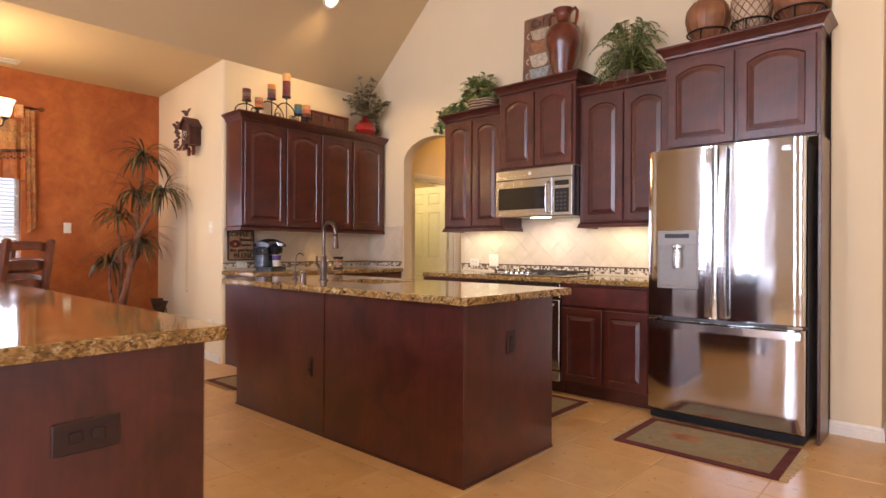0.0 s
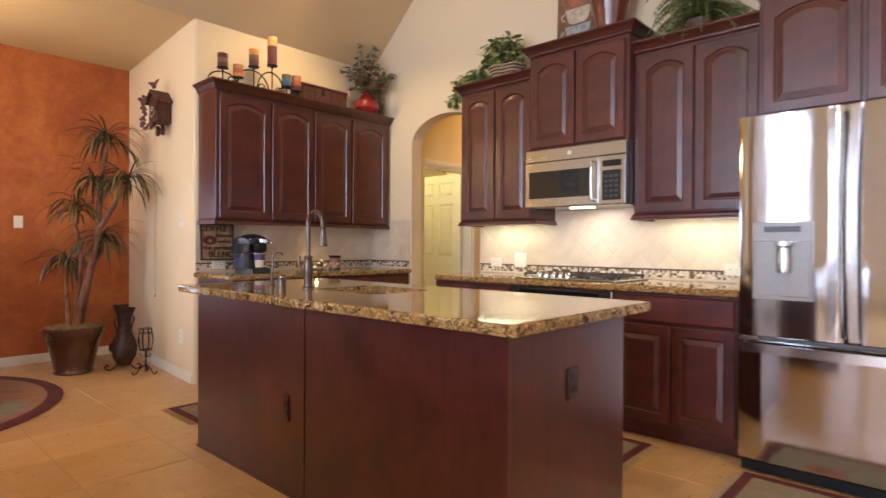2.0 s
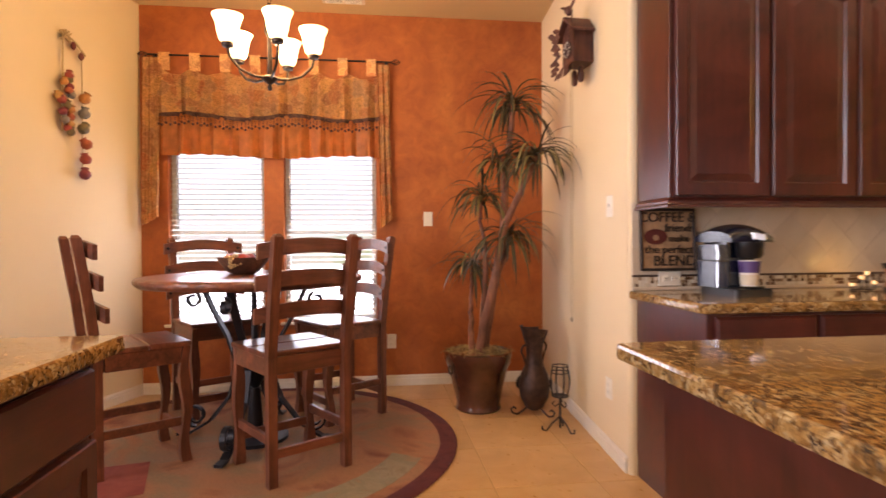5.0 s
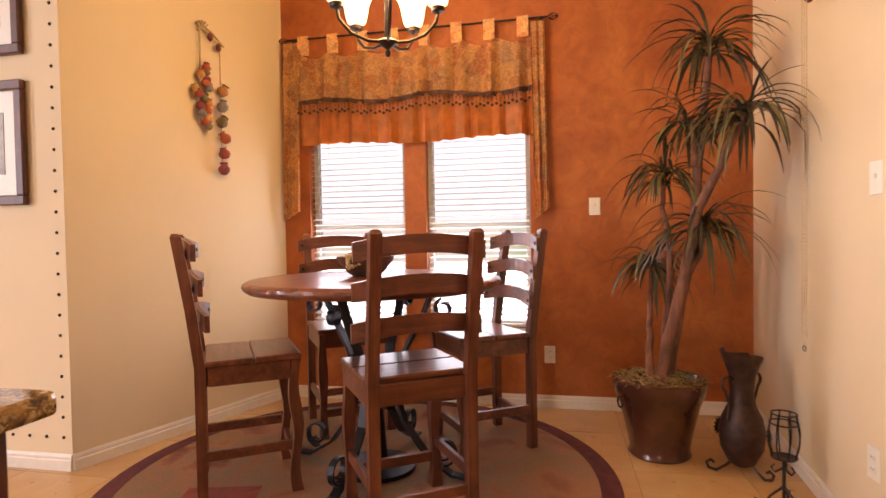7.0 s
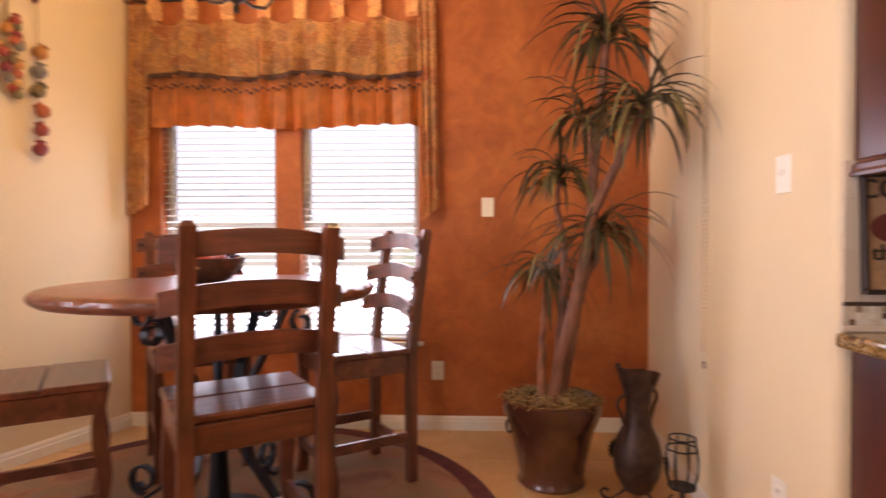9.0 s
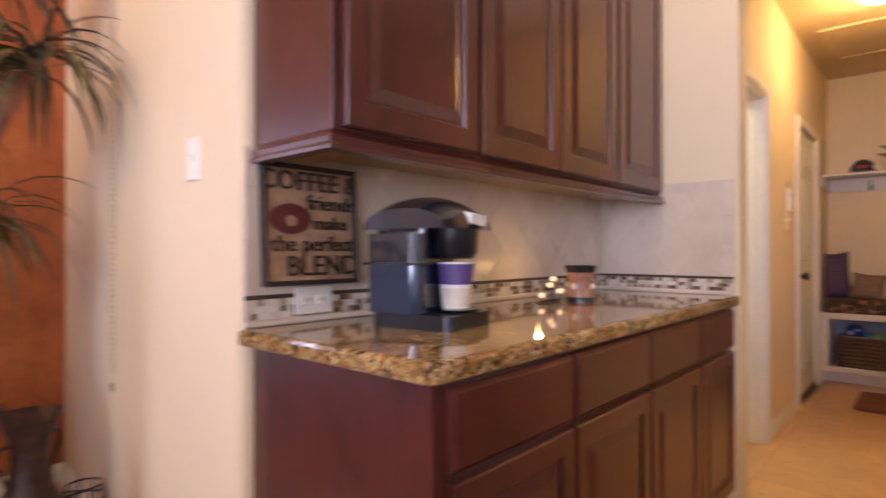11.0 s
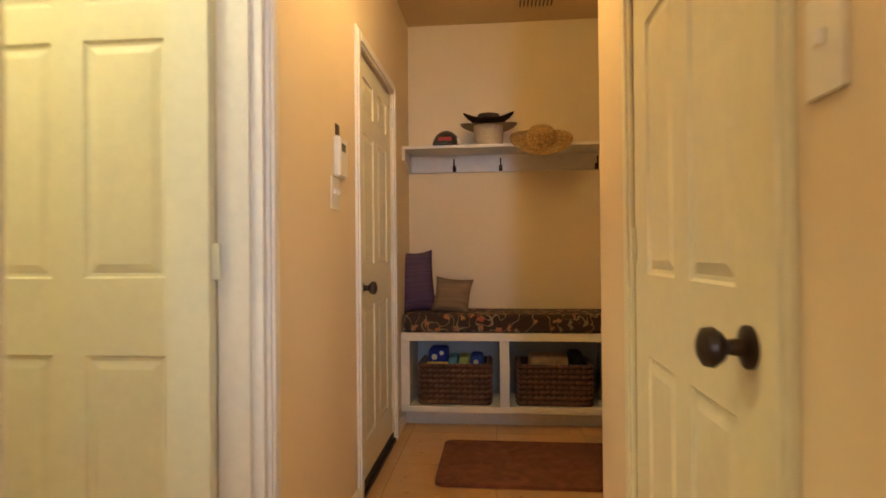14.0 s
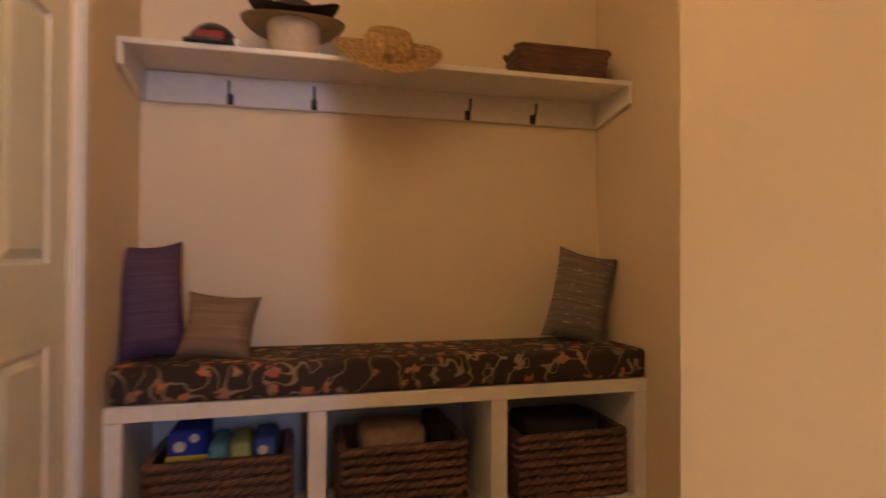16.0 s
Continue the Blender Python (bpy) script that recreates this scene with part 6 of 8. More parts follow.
def dining_table():
    t = thing("round_dining_table", "rustic round wooden table on scrolled iron legs", "table", (TC[0] + 0.11, TC[1] + 0.045, 0.012))
    bm = lathe(bmesh.new(), [(0.0, 0.905), (0.56, 0.905), (0.605, 0.909), (0.622, 0.920), (0.630, 0.934), (0.627, 0.948), (0.612, 0.957), (0.590, 0.960), (0.0, 0.960)], 168, cap=False)
    for v in bm.verts:
        r2 = v.co.x ** 2 + v.co.y ** 2
        if r2 > 0.355:
            # slanted gouges round the rim
            a = math.atan2(v.co.y, v.co.x)
            f = 1 + 0.004 * math.sin(a * 7) - (0.016 * max(0.0, math.sin(a * 26 + (v.co.z - 0.93) * 55)) ** 3 if r2 > 0.37 else 0.0)
            v.co.x, v.co.y = v.co.x * f, v.co.y * f
    part("tabletop", bm, M_CHAIR_H, t, "thick hewn plank top with carved edge", True)
    bm = bmesh.new()
    tube(bm, [(0.30 * math.cos(radians(a)), 0.30 * math.sin(radians(a)), 0.893) for a in range(0, 361, 15)], 0.012, 8)
    part("top_ring", bm, M_IRON, t, "", True)
    for k in range(4):
        a = radians(34 + 45 + 90 * k)
        c, s = math.cos(a), math.sin(a)
        prof = [(0.10, 0.42), (0.16, 0.60), (0.25, 0.76), (0.31, 0.89)]
        prof2 = [(0.10, 0.42), (0.15, 0.25), (0.27, 0.10), (0.40, 0.022), (0.47, 0.020)]
        leg = part("iron_leg", strip(bmesh.new(), [(r * c, r * s, z) for r, z in prof[::-1] + prof2[1:]], 0.045, 0.014, (-s, c, 0)), M_IRON, t, "curved flat iron leg")
        sc = [((0.37 + 0.055 * math.cos(radians(w)) * (1 - w / 800)) * c, (0.37 + 0.055 * math.cos(radians(w)) * (1 - w / 800)) * s, 0.815 + 0.055 * math.sin(radians(w)) * (1 - w / 800)) for w in range(110, 480, 18)]
        part("scroll", strip(bmesh.new(), sc, 0.03, 0.010, (-s, c, 0)), M_IRON, leg)
        sc = [((0.36 + 0.06 * math.cos(radians(w)) * (1 - w / 800)) * c, (0.36 + 0.06 * math.cos(radians(w)) * (1 - w / 800)) * s, 0.13 + 0.06 * math.sin(radians(w)) * (1 - w / 800)) for w in range(-90, 330, 18)]
        part("scroll", strip(bmesh.new(), sc, 0.03, 0.010, (-s, c, 0)), M_IRON, leg)
    part("iron_column", lathe(bmesh.new(), [(0.02, 0.30), (0.06, 0.36), (0.085, 0.42), (0.06, 0.48), (0.02, 0.55), (0.015, 0.88)], 16), M_IRON, t, "", True)
    part("floor_plate", lathe(bmesh.new(), [(0.19, 0.0), (0.19, 0.02), (0.05, 0.03), (0.03, 0.30), (0, 0.30)], 24), M_IRON, t, "", True)


dining_table()


def fruit_bowl():
    f = thing("fruit_bowl", "dark woven bowl of artificial grapes and fruit on the table", "bowl", (TC[0] + 0.03, TC[1] - 0.03, 0.9725))
    part("bowl", lathe(bmesh.new(), [(0.06, 0), (0.09, 0.015), (0.14, 0.075), (0.15, 0.10), (0.14, 0.10), (0.08, 0.02), (0, 0.015)], 24), M_WICKER, f, "dark woven bowl", True)
    for k in range(9):
        r = random.uniform(0.028, 0.04)
        x, y = random.uniform(-0.08, 0.08), random.uniform(-0.08, 0.08)
        bm = bmesh.new()
        bmesh.ops.create_uvsphere(bm, u_segments=12, v_segments=8, radius=r)
        for v in bm.verts:
            v.co += Vector((x, y, 0.085 + random.uniform(0.0, 0.001)))
        part("fruit", bm, plain("fruit_skin", random.choice([(0.35, 0.04, 0.03), (0.45, 0.18, 0.04), (0.20, 0.03, 0.05), (0.38, 0.28, 0.06)]), 0.35), f, "", True)
    for ox, oy, col in ((0.13, -0.03, (0.55, 0.42, 0.22)), (-0.13, 0.04, (0.05, 0.03, 0.07))):
        bm = bmesh.new()
        for k in range(26):
            r = random.uniform(0.009, 0.013)
            m = bmesh.ops.create_icosphere(bm, subdivisions=1, radius=r)
            off = Vector((ox + random.gauss(0, 0.015), oy + random.gauss(0, 0.015), random.uniform(0.03, 0.12)))
            for v in m["verts"]:
                v.co += off
        part("grape_cluster", bm, plain("grape_skin", col, 0.25), f, "", True)


fruit_bowl()


def woven(name, stops, scale=2.2):
    m = mat(name, 0.95)
    v = coords(m)
    n = noise_of(m, v, scale, 3, 0.5, 1.5)
    c = ramp(m, n, stops)
    f = noise_of(m, v, 240, 2)
    c = mixed(m, 1.0, c, ramp(m, f, [(0.3, (0.72, 0.72, 0.72)), (0.7, (1.2, 1.2, 1.2))]), "MULTIPLY")
    link(m, c, base_of(m).inputs["Base Color"])
    bumped(m, f, 0.5, 0.004)
    return m


M_RUG = woven("patterned_rug_pile", [(0.30, (0.17, 0.055, 0.03)), (0.43, (0.34, 0.155, 0.075)), (0.55, (0.25, 0.16, 0.085)), (0.68, (0.34, 0.13, 0.055))], 1.6)
M_RUGEDGE = woven("burgundy_rug_border", [(0.3, (0.07, 0.012, 0.016)), (0.7, (0.13, 0.025, 0.025))], 8)
M_RUGGRN = woven("sage_rug_field", [(0.3, (0.20, 0.15, 0.09)), (0.42, (0.27, 0.22, 0.14)), (0.55, (0.22, 0.19, 0.12)), (0.7, (0.32, 0.18, 0.10))], 5)
M_RUGBRN = woven("brown_shag_pile", [(0.3, (0.13, 0.045, 0.026)), (0.7, (0.23, 0.09, 0.05))], 9)
M_FRINGE = plain("straw_fringe", (0.45, 0.33, 0.17), 0.9)


def round_rug():
    r = thing("round_rug", "round multicoloured rug with burgundy border under the table", "rug", (-5.82, 0.71, 0.0))
    part("rug_field", lathe(bmesh.new(), [(0.0, 0.003), (1.13, 0.003), (1.13, 0.011), (0.0, 0.011)], 72, cap=False), M_RUG, r)
    part("border", lathe(bmesh.new(), [(1.131, 0.001), (1.225, 0.001), (1.23, 0.006), (1.22, 0.012), (1.131, 0.012)], 72, cap=False), M_RUGEDGE, r, "burgundy woven border", True)
    bm = bmesh.new()
    prism(bm, [(0.30, -0.75), (0.72, -0.62), (0.62, -0.30), (0.22, -0.42)], "z", 0.0112, 0.0125)
    part("patch", bm, woven("red_rug_patch", [(0.3, (0.22, 0.04, 0.03)), (0.7, (0.32, 0.08, 0.05))], 6), r, "faded red patch")
    bm = bmesh.new()
    prism(bm, arc(0.0, 0.0, 1.06, -10, 70, 14) + arc(-0.04, 0.0, 0.90, 70, -10, 14), "z", 0.0112, 0.0123)
    part("patch", bm, M_RUGGRN, r, "sage green band")


def mat_rug(label, x0, x1, y0, y1, fringe_ends="x", field=None):
    r = thing("rug", label, "rug", ((x0 + x1) / 2, (y0 + y1) / 2, 0.0), "kitchen mats")
    w, d = (x1 - x0) / 2, (y1 - y0) / 2
    part("field", boxes((-w + 0.05, w - 0.05, -d + 0.05, d - 0.05, 0.001, 0.008)), field or M_RUGGRN, r, "muted sage and brown field")
    part("border", boxes((-w, w, -d, -d + 0.05, 0.001, 0.009), (-w, w, d - 0.05, d, 0.001, 0.009), (-w, -w + 0.05, -d + 0.05, d - 0.05, 0.001, 0.009), (w - 0.05, w, -d + 0.05, d - 0.05, 0.001, 0.009)), M_RUGEDGE, r, "burgundy border")
    bm = bmesh.new()
    prism(bm, [(0.10 * w, -0.75 * d), (0.55 * w, -0.62 * d), (0.50 * w, -0.45 * d)], "z", 0.0082, 0.0092)
    part("patch", bm, M_RUG, r, "rust woven figure")
    bm = bmesh.new()
    prism(bm, [(-0.5 * w, -0.1 * d), (-0.1 * w, -0.1 * d), (-0.1 * w, 0.3 * d), (-0.5 * w, 0.3 * d)], "z", 0.0082, 0.0092)
    part("patch", bm, M_RUG, r, "rust woven figure")
    for s in (-1, 1):
        bm = bmesh.new()
        n = int((2 * (d if fringe_ends == "x" else w)) / 0.010)
        for k in range(n):
            if fringe_ends == "x":
                p, q = (s * w, -d + 0.010 * k, 0.005), (s * (w + random.uniform(0.03, 0.055)), -d + 0.010 * k + random.uniform(-0.012, 0.012), 0.003)
            else:
                p, q = (-w + 0.010 * k, s * d, 0.005), (-w + 0.010 * k + random.uniform(-0.012, 0.012), s * (d + random.uniform(0.03, 0.055)), 0.003)
            tube(bm, [p, q], 0.0022, 4)
        part("fringe", bm, M_FRINGE, r, "straw coloured fringe")["kind"] = "stuff"
    return r


round_rug()
mat_rug("sage and burgundy fringed mat before the refrigerator", -1.33, -0.47, 3.25, 3.84)
mat_rug("fringed mat between the island and the cooktop", -2.95, -1.83, 3.36, 3.90)
mat_rug("fringed mat between the island and the coffee counter", -4.56, -4.08, 2.29, 3.35, "y")


# ---- windows, blinds, valance ----
M_BLIND = plain("white_blind_slat", (0.80, 0.80, 0.78), 0.45, vary=0.02)
M_GLASS = mat("window_glass", 0.0)
base_of(M_GLASS).inputs["Transmission Weight"].default_value = 1.0
base_of(M_GLASS).inputs["IOR"].default_value = 1.02
for num, (y0, y1) in enumerate(WIN):
    wd = thing(f"window_{num + 1}", "white single-hung window with white slatted blind", "window", (OX - 0.10, (y0 + y1) / 2, WZ0))
    wd["kind"] = "structure"
    w, h = y1 - y0, WZ1 - WZ0
    f = 0.035
    part("window_frame", boxes((-0.03, 0.02, -w / 2, -w / 2 + f, 0, h), (-0.03, 0.02, w / 2 - f, w / 2, 0, h), (-0.03, 0.02, -w / 2 + f, w / 2 - f, 0, f), (-0.03, 0.02, -w / 2 + f, w / 2 - f, h - f, h),
                               (-0.02, 0.025, -w / 2 + f, w / 2 - f, h * 0.47 - 0.02, h * 0.47 + 0.02), bevel=0.003), M_WHITE, wd)
    for z0, z1 in ((f, h * 0.47 - 0.02), (h * 0.47 + 0.02, h - f)):
        g = part("pane", boxes((-0.006, -0.002, -w / 2 + f, w / 2 - f, z0, z1)), M_GLASS, wd, "clear glass pane")
        g.visible_shadow = False
    part("window_sill", boxes((0.022, 0.135, -w / 2 - 0.03, w / 2 + 0.03, -0.022, -0.001), bevel=0.004), M_WHITE, wd)
    bl = thing("window_blind", "white wooden slat blind half open in the window", "blind", (OX - 0.045, (y0 + y1) / 2, WZ0), "nook blinds")
    part("headrail", boxes((-0.025, 0.025, -w / 2 + 0.006, w / 2 - 0.006, h - 0.05, h - 0.004), bevel=0.003), M_BLIND, bl)
    slat = bmesh.new()
    box(slat, -0.024, 0.024, -w / 2 + 0.01, w / 2 - 0.01, -0.0014, 0.0014)
    data = mesh_of(slat, "slat", M_BLIND)
    nsl = int((h - 0.09) / 0.040)
    for k in range(nsl):
        o = new("slat", data)
        o.parent, o.matrix_basis = bl, pose(0, 0, 0.045 + 0.040 * k, 0, 12, 0)
    part("bottom_rail", boxes((-0.025, 0.025, -w / 2 + 0.01, w / 2 - 0.01, 0.004, 0.022), bevel=0.003), M_BLIND, bl)
    for yy in (-w * 0.3, w * 0.3):
        part("ladder_cord", tube(bmesh.new(), [(0.027, yy, 0.02), (0.027, yy, h - 0.05)], 0.0012, 4), M_BLIND, bl)


def printed_cloth(name, palette, outline, scale=13.0, rough=0.9):
    """Woven print: patches of several colours with stitched outlines, ring motifs and scribbled lines."""
    m = mat(name, rough)
    v = coords(m)
    w = mixed(m, 0.05, v, node_color(m, v))
    vo = node(m, "TexVoronoi", Scale=scale)
    edge = node(m, "TexVoronoi", Scale=scale)
    edge.feature = "DISTANCE_TO_EDGE"
    ring = node(m, "TexVoronoi", Scale=scale * 3.1)
    for n in (vo, edge, ring):
        link(m, w, n.inputs["Vector"])
    s = node(m, "SeparateColor")
    link(m, vo.outputs["Color"], s.inputs[0])
    c = ramp(m, s.outputs[0], [(k / len(palette), col) for k, col in enumerate(palette)])
    lines = noise_of(m, v, scale * 5.5, 3, 0.6, 2.0)
    dark = tuple(q * 0.44 for q in palette[0])
    c = mixed(m, ramp(m, lines, [(0.36, (0.75, 0.75, 0.75)), (0.41, (0.55, 0.55, 0.55)), (0.46, (0, 0, 0)), (0.6, (0, 0, 0))]), c, dark)
    c = mixed(m, ramp(m, lines, [(0.55, (0, 0, 0)), (0.60, (0.5, 0.5, 0.5)), (0.66, (0.65, 0.65, 0.65))]), c, outline)
    c = mixed(m, ramp(m, ring.outputs["Distance"], [(0.26, (0, 0, 0)), (0.34, (0.5, 0.5, 0.5)), (0.42, (0, 0, 0))]), c, dark)
    c = mixed(m, ramp(m, edge.outputs["Distance"], [(0.0, (0.45, 0.45, 0.45)), (0.02, (0.3, 0.3, 0.3)), (0.04, (0, 0, 0))]), c, outline)
    link(m, c, base_of(m).inputs["Base Color"])
    bumped(m, noise_of(m, v, 300, 2), 0.4, 0.002)
    return m


M_PRINT = printed_cloth("gold_printed_valance_cloth", [(0.74, 0.36, 0.13), (0.56, 0.19, 0.07), (0.54, 0.32, 0.16), (0.80, 0.44, 0.17), (0.44, 0.20, 0.10), (0.78, 0.42, 0.15)], (0.92, 0.55, 0.24))
M_COPPER = plain("copper_satin", (0.68, 0.25, 0.065), 0.42, vary=0.18, scale=14)
M_TRIM = printed_cloth("dark_braided_trim", [(0.16, 0.08, 0.06), (0.24, 0.13, 0.10), (0.11, 0.055, 0.045)], (0.30, 0.19, 0.14), 60.0)


def cloth(bm, y0, y1, z_top, z_bot, x, folds, depth, n=90, rows=5, phase=0.0, sway=None):
    grid = []
    for r in range(rows + 1):
        v = r / rows
        row = []
        for k in range(n + 1):
            u = k / n
            y = y0 + (y1 - y0) * u
            zt = z_top(u) if callable(z_top) else z_top
            zb = z_bot(u) if callable(z_bot) else z_bot
            z = zt + (zb - zt) * v
            xx = x + depth * (0.35 + 0.65 * v) * (0.6 * math.sin(folds * u * 2 * math.pi + phase) + 0.4 * math.sin(folds * 1.7 * u * 2 * math.pi + 1 + phase))
            row.append(bm.verts.new((xx, y + (sway(u, v) if sway else 0), z)))
        grid.append(row)
    for a, b in zip(grid, grid[1:]):
        for k in range(n):
            bm.faces.new((a[k], a[k + 1], b[k + 1], b[k]))
    bmesh.ops.solidify(bm, geom=bm.faces[:], thickness=0.003)
    return bm


def valance():
    v = thing("window_valance", "gold printed tab-top valance with dark beaded trim and copper hem", "valance", (OX, 0.68, 2.58))
    o = pose(0, -0.68, -2.58)
    X = 0.055
    ys = [-0.10 + 1.55 * k / 7 for k in range(8)]

    def top(u):
        return 2.485 - 0.045 * abs(math.sin(u * 7 * math.pi))

    def wave(u):
        return 2.14 + 0.018 * math.sin(u * 4.2 * math.pi)

    part("upper_cloth", cloth(bmesh.new(), -0.135, 1.515, top, lambda u: wave(u) - 0.0, X, 10, 0.046), M_PRINT, v, "gold printed cloth", True, o)
    part("hem_cloth", cloth(bmesh.new(), -0.13, 1.51, lambda u: wave(u) - 0.01, lambda u: 1.825 + 0.012 * math.sin(u * 9), X - 0.010, 13, 0.040), M_COPPER, v, "plain copper hem", True, o)
    part("beaded_trim", cloth(bmesh.new(), -0.135, 1.515, wave, lambda u: wave(u) - 0.032, X + 0.014, 10, 0.046, rows=2), M_TRIM, v, "dark braided trim", True, o)
    bm = bmesh.new()
    k = 0
    y = -0.13
    while y < 1.51:
        u = (y + 0.135) / 1.65
        zz = wave(u) - 0.032
        drop = 0
        for j in range(3 + k % 2):
            r = 0.005 if j < 2 + k % 2 else 0.0115
            drop += r * 2 + 0.003
            m = bmesh.ops.create_icosphere(bm, subdivisions=1, radius=r)
            for q in m["verts"]:
                q.co += Vector((X + 0.034 + 0.02 * math.sin(u * 63), y, zz - drop))
        y += 0.027
        k += 1
    part("bead", bm, plain("brown_beads", (0.10, 0.035, 0.025), 0.3), v, "hanging brown beads", True, o)["kind"] = "stuff"
    for y in ys:
        bm = bmesh.new()
        strip(bm, [(X + 0.004, y, 2.47), (X + 0.018, y, 2.54), (X + 0.014, y, 2.60), (X - 0.002, y, 2.605), (X - 0.012, y, 2.54), (X - 0.004, y, 2.47)], 0.075, 0.003, (0, 1, 0))
        part("tab", bm, M_PRINT, v, "", False, o)
    for y0, y1, zb, ph in ((-0.30, -0.13, 1.29, 0.4), (1.50, 1.64, 1.27, 2.0)):
        sgn = -1 if y0 < 0 else 1
        part("side_tail", cloth(bmesh.new(), y0 + 0.05 * (sgn < 0), y1 - 0.05 * (sgn > 0), 2.56, lambda u, zb=zb: zb + 0.07 * u, X + 0.012, 2.5, 0.020, 30, 12, ph, lambda u, q, sgn=sgn: sgn * 0.02 * q), M_PRINT, v, "long printed side tail", True, o)
    rod = thing("curtain_rod", "thin dark iron curtain rod with cage finials", "curtain rod", (OX + 0.055, 0.68, 2.585))
    part("rod", tube(bmesh.new(), [(0, -0.90, 0), (0, 0.93, 0)], 0.007, 8), M_IRON, rod, "", True)
    for s, y in ((-1, -0.90), (1, 0.93)):
        bm = bmesh.new()
        for a in range(0, 360, 60):
            tube(bm, [(0.022 * math.sin(math.pi * u) * math.cos(radians(a + 60 * u)), y + s * 0.07 * u, 0.022 * math.sin(math.pi * u) * math.sin(radians(a + 60 * u))) for u in [k / 8 for k in range(9)]], 0.0022, 5)
        part("finial", bm, M_IRON, rod, "open cage finial", True)
        part("bracket", boxes((-0.0545, 0.005, y - s * 0.04 - 0.006, y - s * 0.04 + 0.006, -0.012, -0.007), (-0.0545, -0.049, y - s * 0.04 - 0.012, y - s * 0.04 + 0.012, -0.03, 0.02)), M_IRON, rod)


valance()


# ---- chandelier ----
def chandelier():
    c = thing("chandelier", "five-arm bronze chandelier with lit frosted glass shades", "chandelier", (-5.81, 0.88, 2.03))
    bm = lathe(bmesh.new(), [(0.0, -0.005), (0.010, 0.0), (0.014, 0.015), (0.008, 0.03), (0.034, 0.05), (0.048, 0.066), (0.040, 0.075), (0.016, 0.085), (0.012, 0.30), (0.028, 0.33), (0.030, 0.44), (0.014, 0.47), (0.010, 0.49), (0, 0.49)], 20)
    part("column", bm, M_BRONZE, c, "", True)
    part("canopy", lathe(bmesh.new(), [(0.0, 0.905), (0.012, 0.91), (0.03, 0.922), (0.065, 0.935), (0.068, 0.9445), (0, 0.9445)], 24), M_BRONZE, c, "", True)
    bm = bmesh.new()
    for k in range(11):
        z, flat = 0.49 + k * 0.039, k % 2
        tube(bm, [((0.009 * math.cos(a) if flat else 0), (0 if flat else 0.009 * math.cos(a)), z + 0.018 + 0.022 * math.sin(a)) for a in [2 * math.pi * j / 12 for j in range(13)]], 0.0025, 5)
    part("chain", bm, M_BRONZE, c, "", True)
    for k in range(5):
        a = radians(20 + 72 * k)
        cs, sn = math.cos(a), math.sin(a)
        prof = [(0.02, 0.065), (0.10, 0.062), (0.18, 0.085), (0.235, 0.14), (0.245, 0.187)]
        arm = part("arm", tube(bmesh.new(), [(r * cs, r * sn, z) for r, z in prof], 0.008, 8), M_BRONZE, c, "", True)
        x, y = 0.245 * cs, 0.245 * sn
        part("shade_holder", lathe(bmesh.new(), [(0.012, 0.183), (0.03, 0.19), (0.034, 0.208), (0.03, 0.21), (0, 0.21)], 16, x, y), M_BRONZE, arm, "", True)
        sh = part("shade", lathe(bmesh.new(), [(0.030, 0.2105), (0.046, 0.225), (0.056, 0.265), (0.064, 0.315), (0.082, 0.357), (0.079, 0.357), (0.060, 0.315), (0.052, 0.265), (0.042, 0.228), (0, 0.215)], 24, x, y), M_SHADE, arm, "lit frosted bell shade", True)
        sh.visible_shadow = False


chandelier()
vent = thing("ceiling_vent", "white slotted ceiling air vent", "vent", (-6.76, 1.25, NOOK_Z))
part("frame", boxes((-0.08, 0.08, -0.16, 0.16, -0.008, -0.0005), bevel=0.002), M_WHITE, vent)
for y0, y1 in ((-0.135, -0.008), (0.008, 0.135)):
    # flat dark plate; the opening's shade is in its colour
    part("opening", boxes((-0.062, 0.062, y0, y1, -0.010, -0.0082)), M_STEEL_D, vent, "darker plate standing for the shade in the vent opening")
    for k in range(6):
        part("slat", boxes((-0.058 + k * 0.022, -0.052 + k * 0.022, y0, y1, -0.014, -0.0105)), M_WHITE, vent)


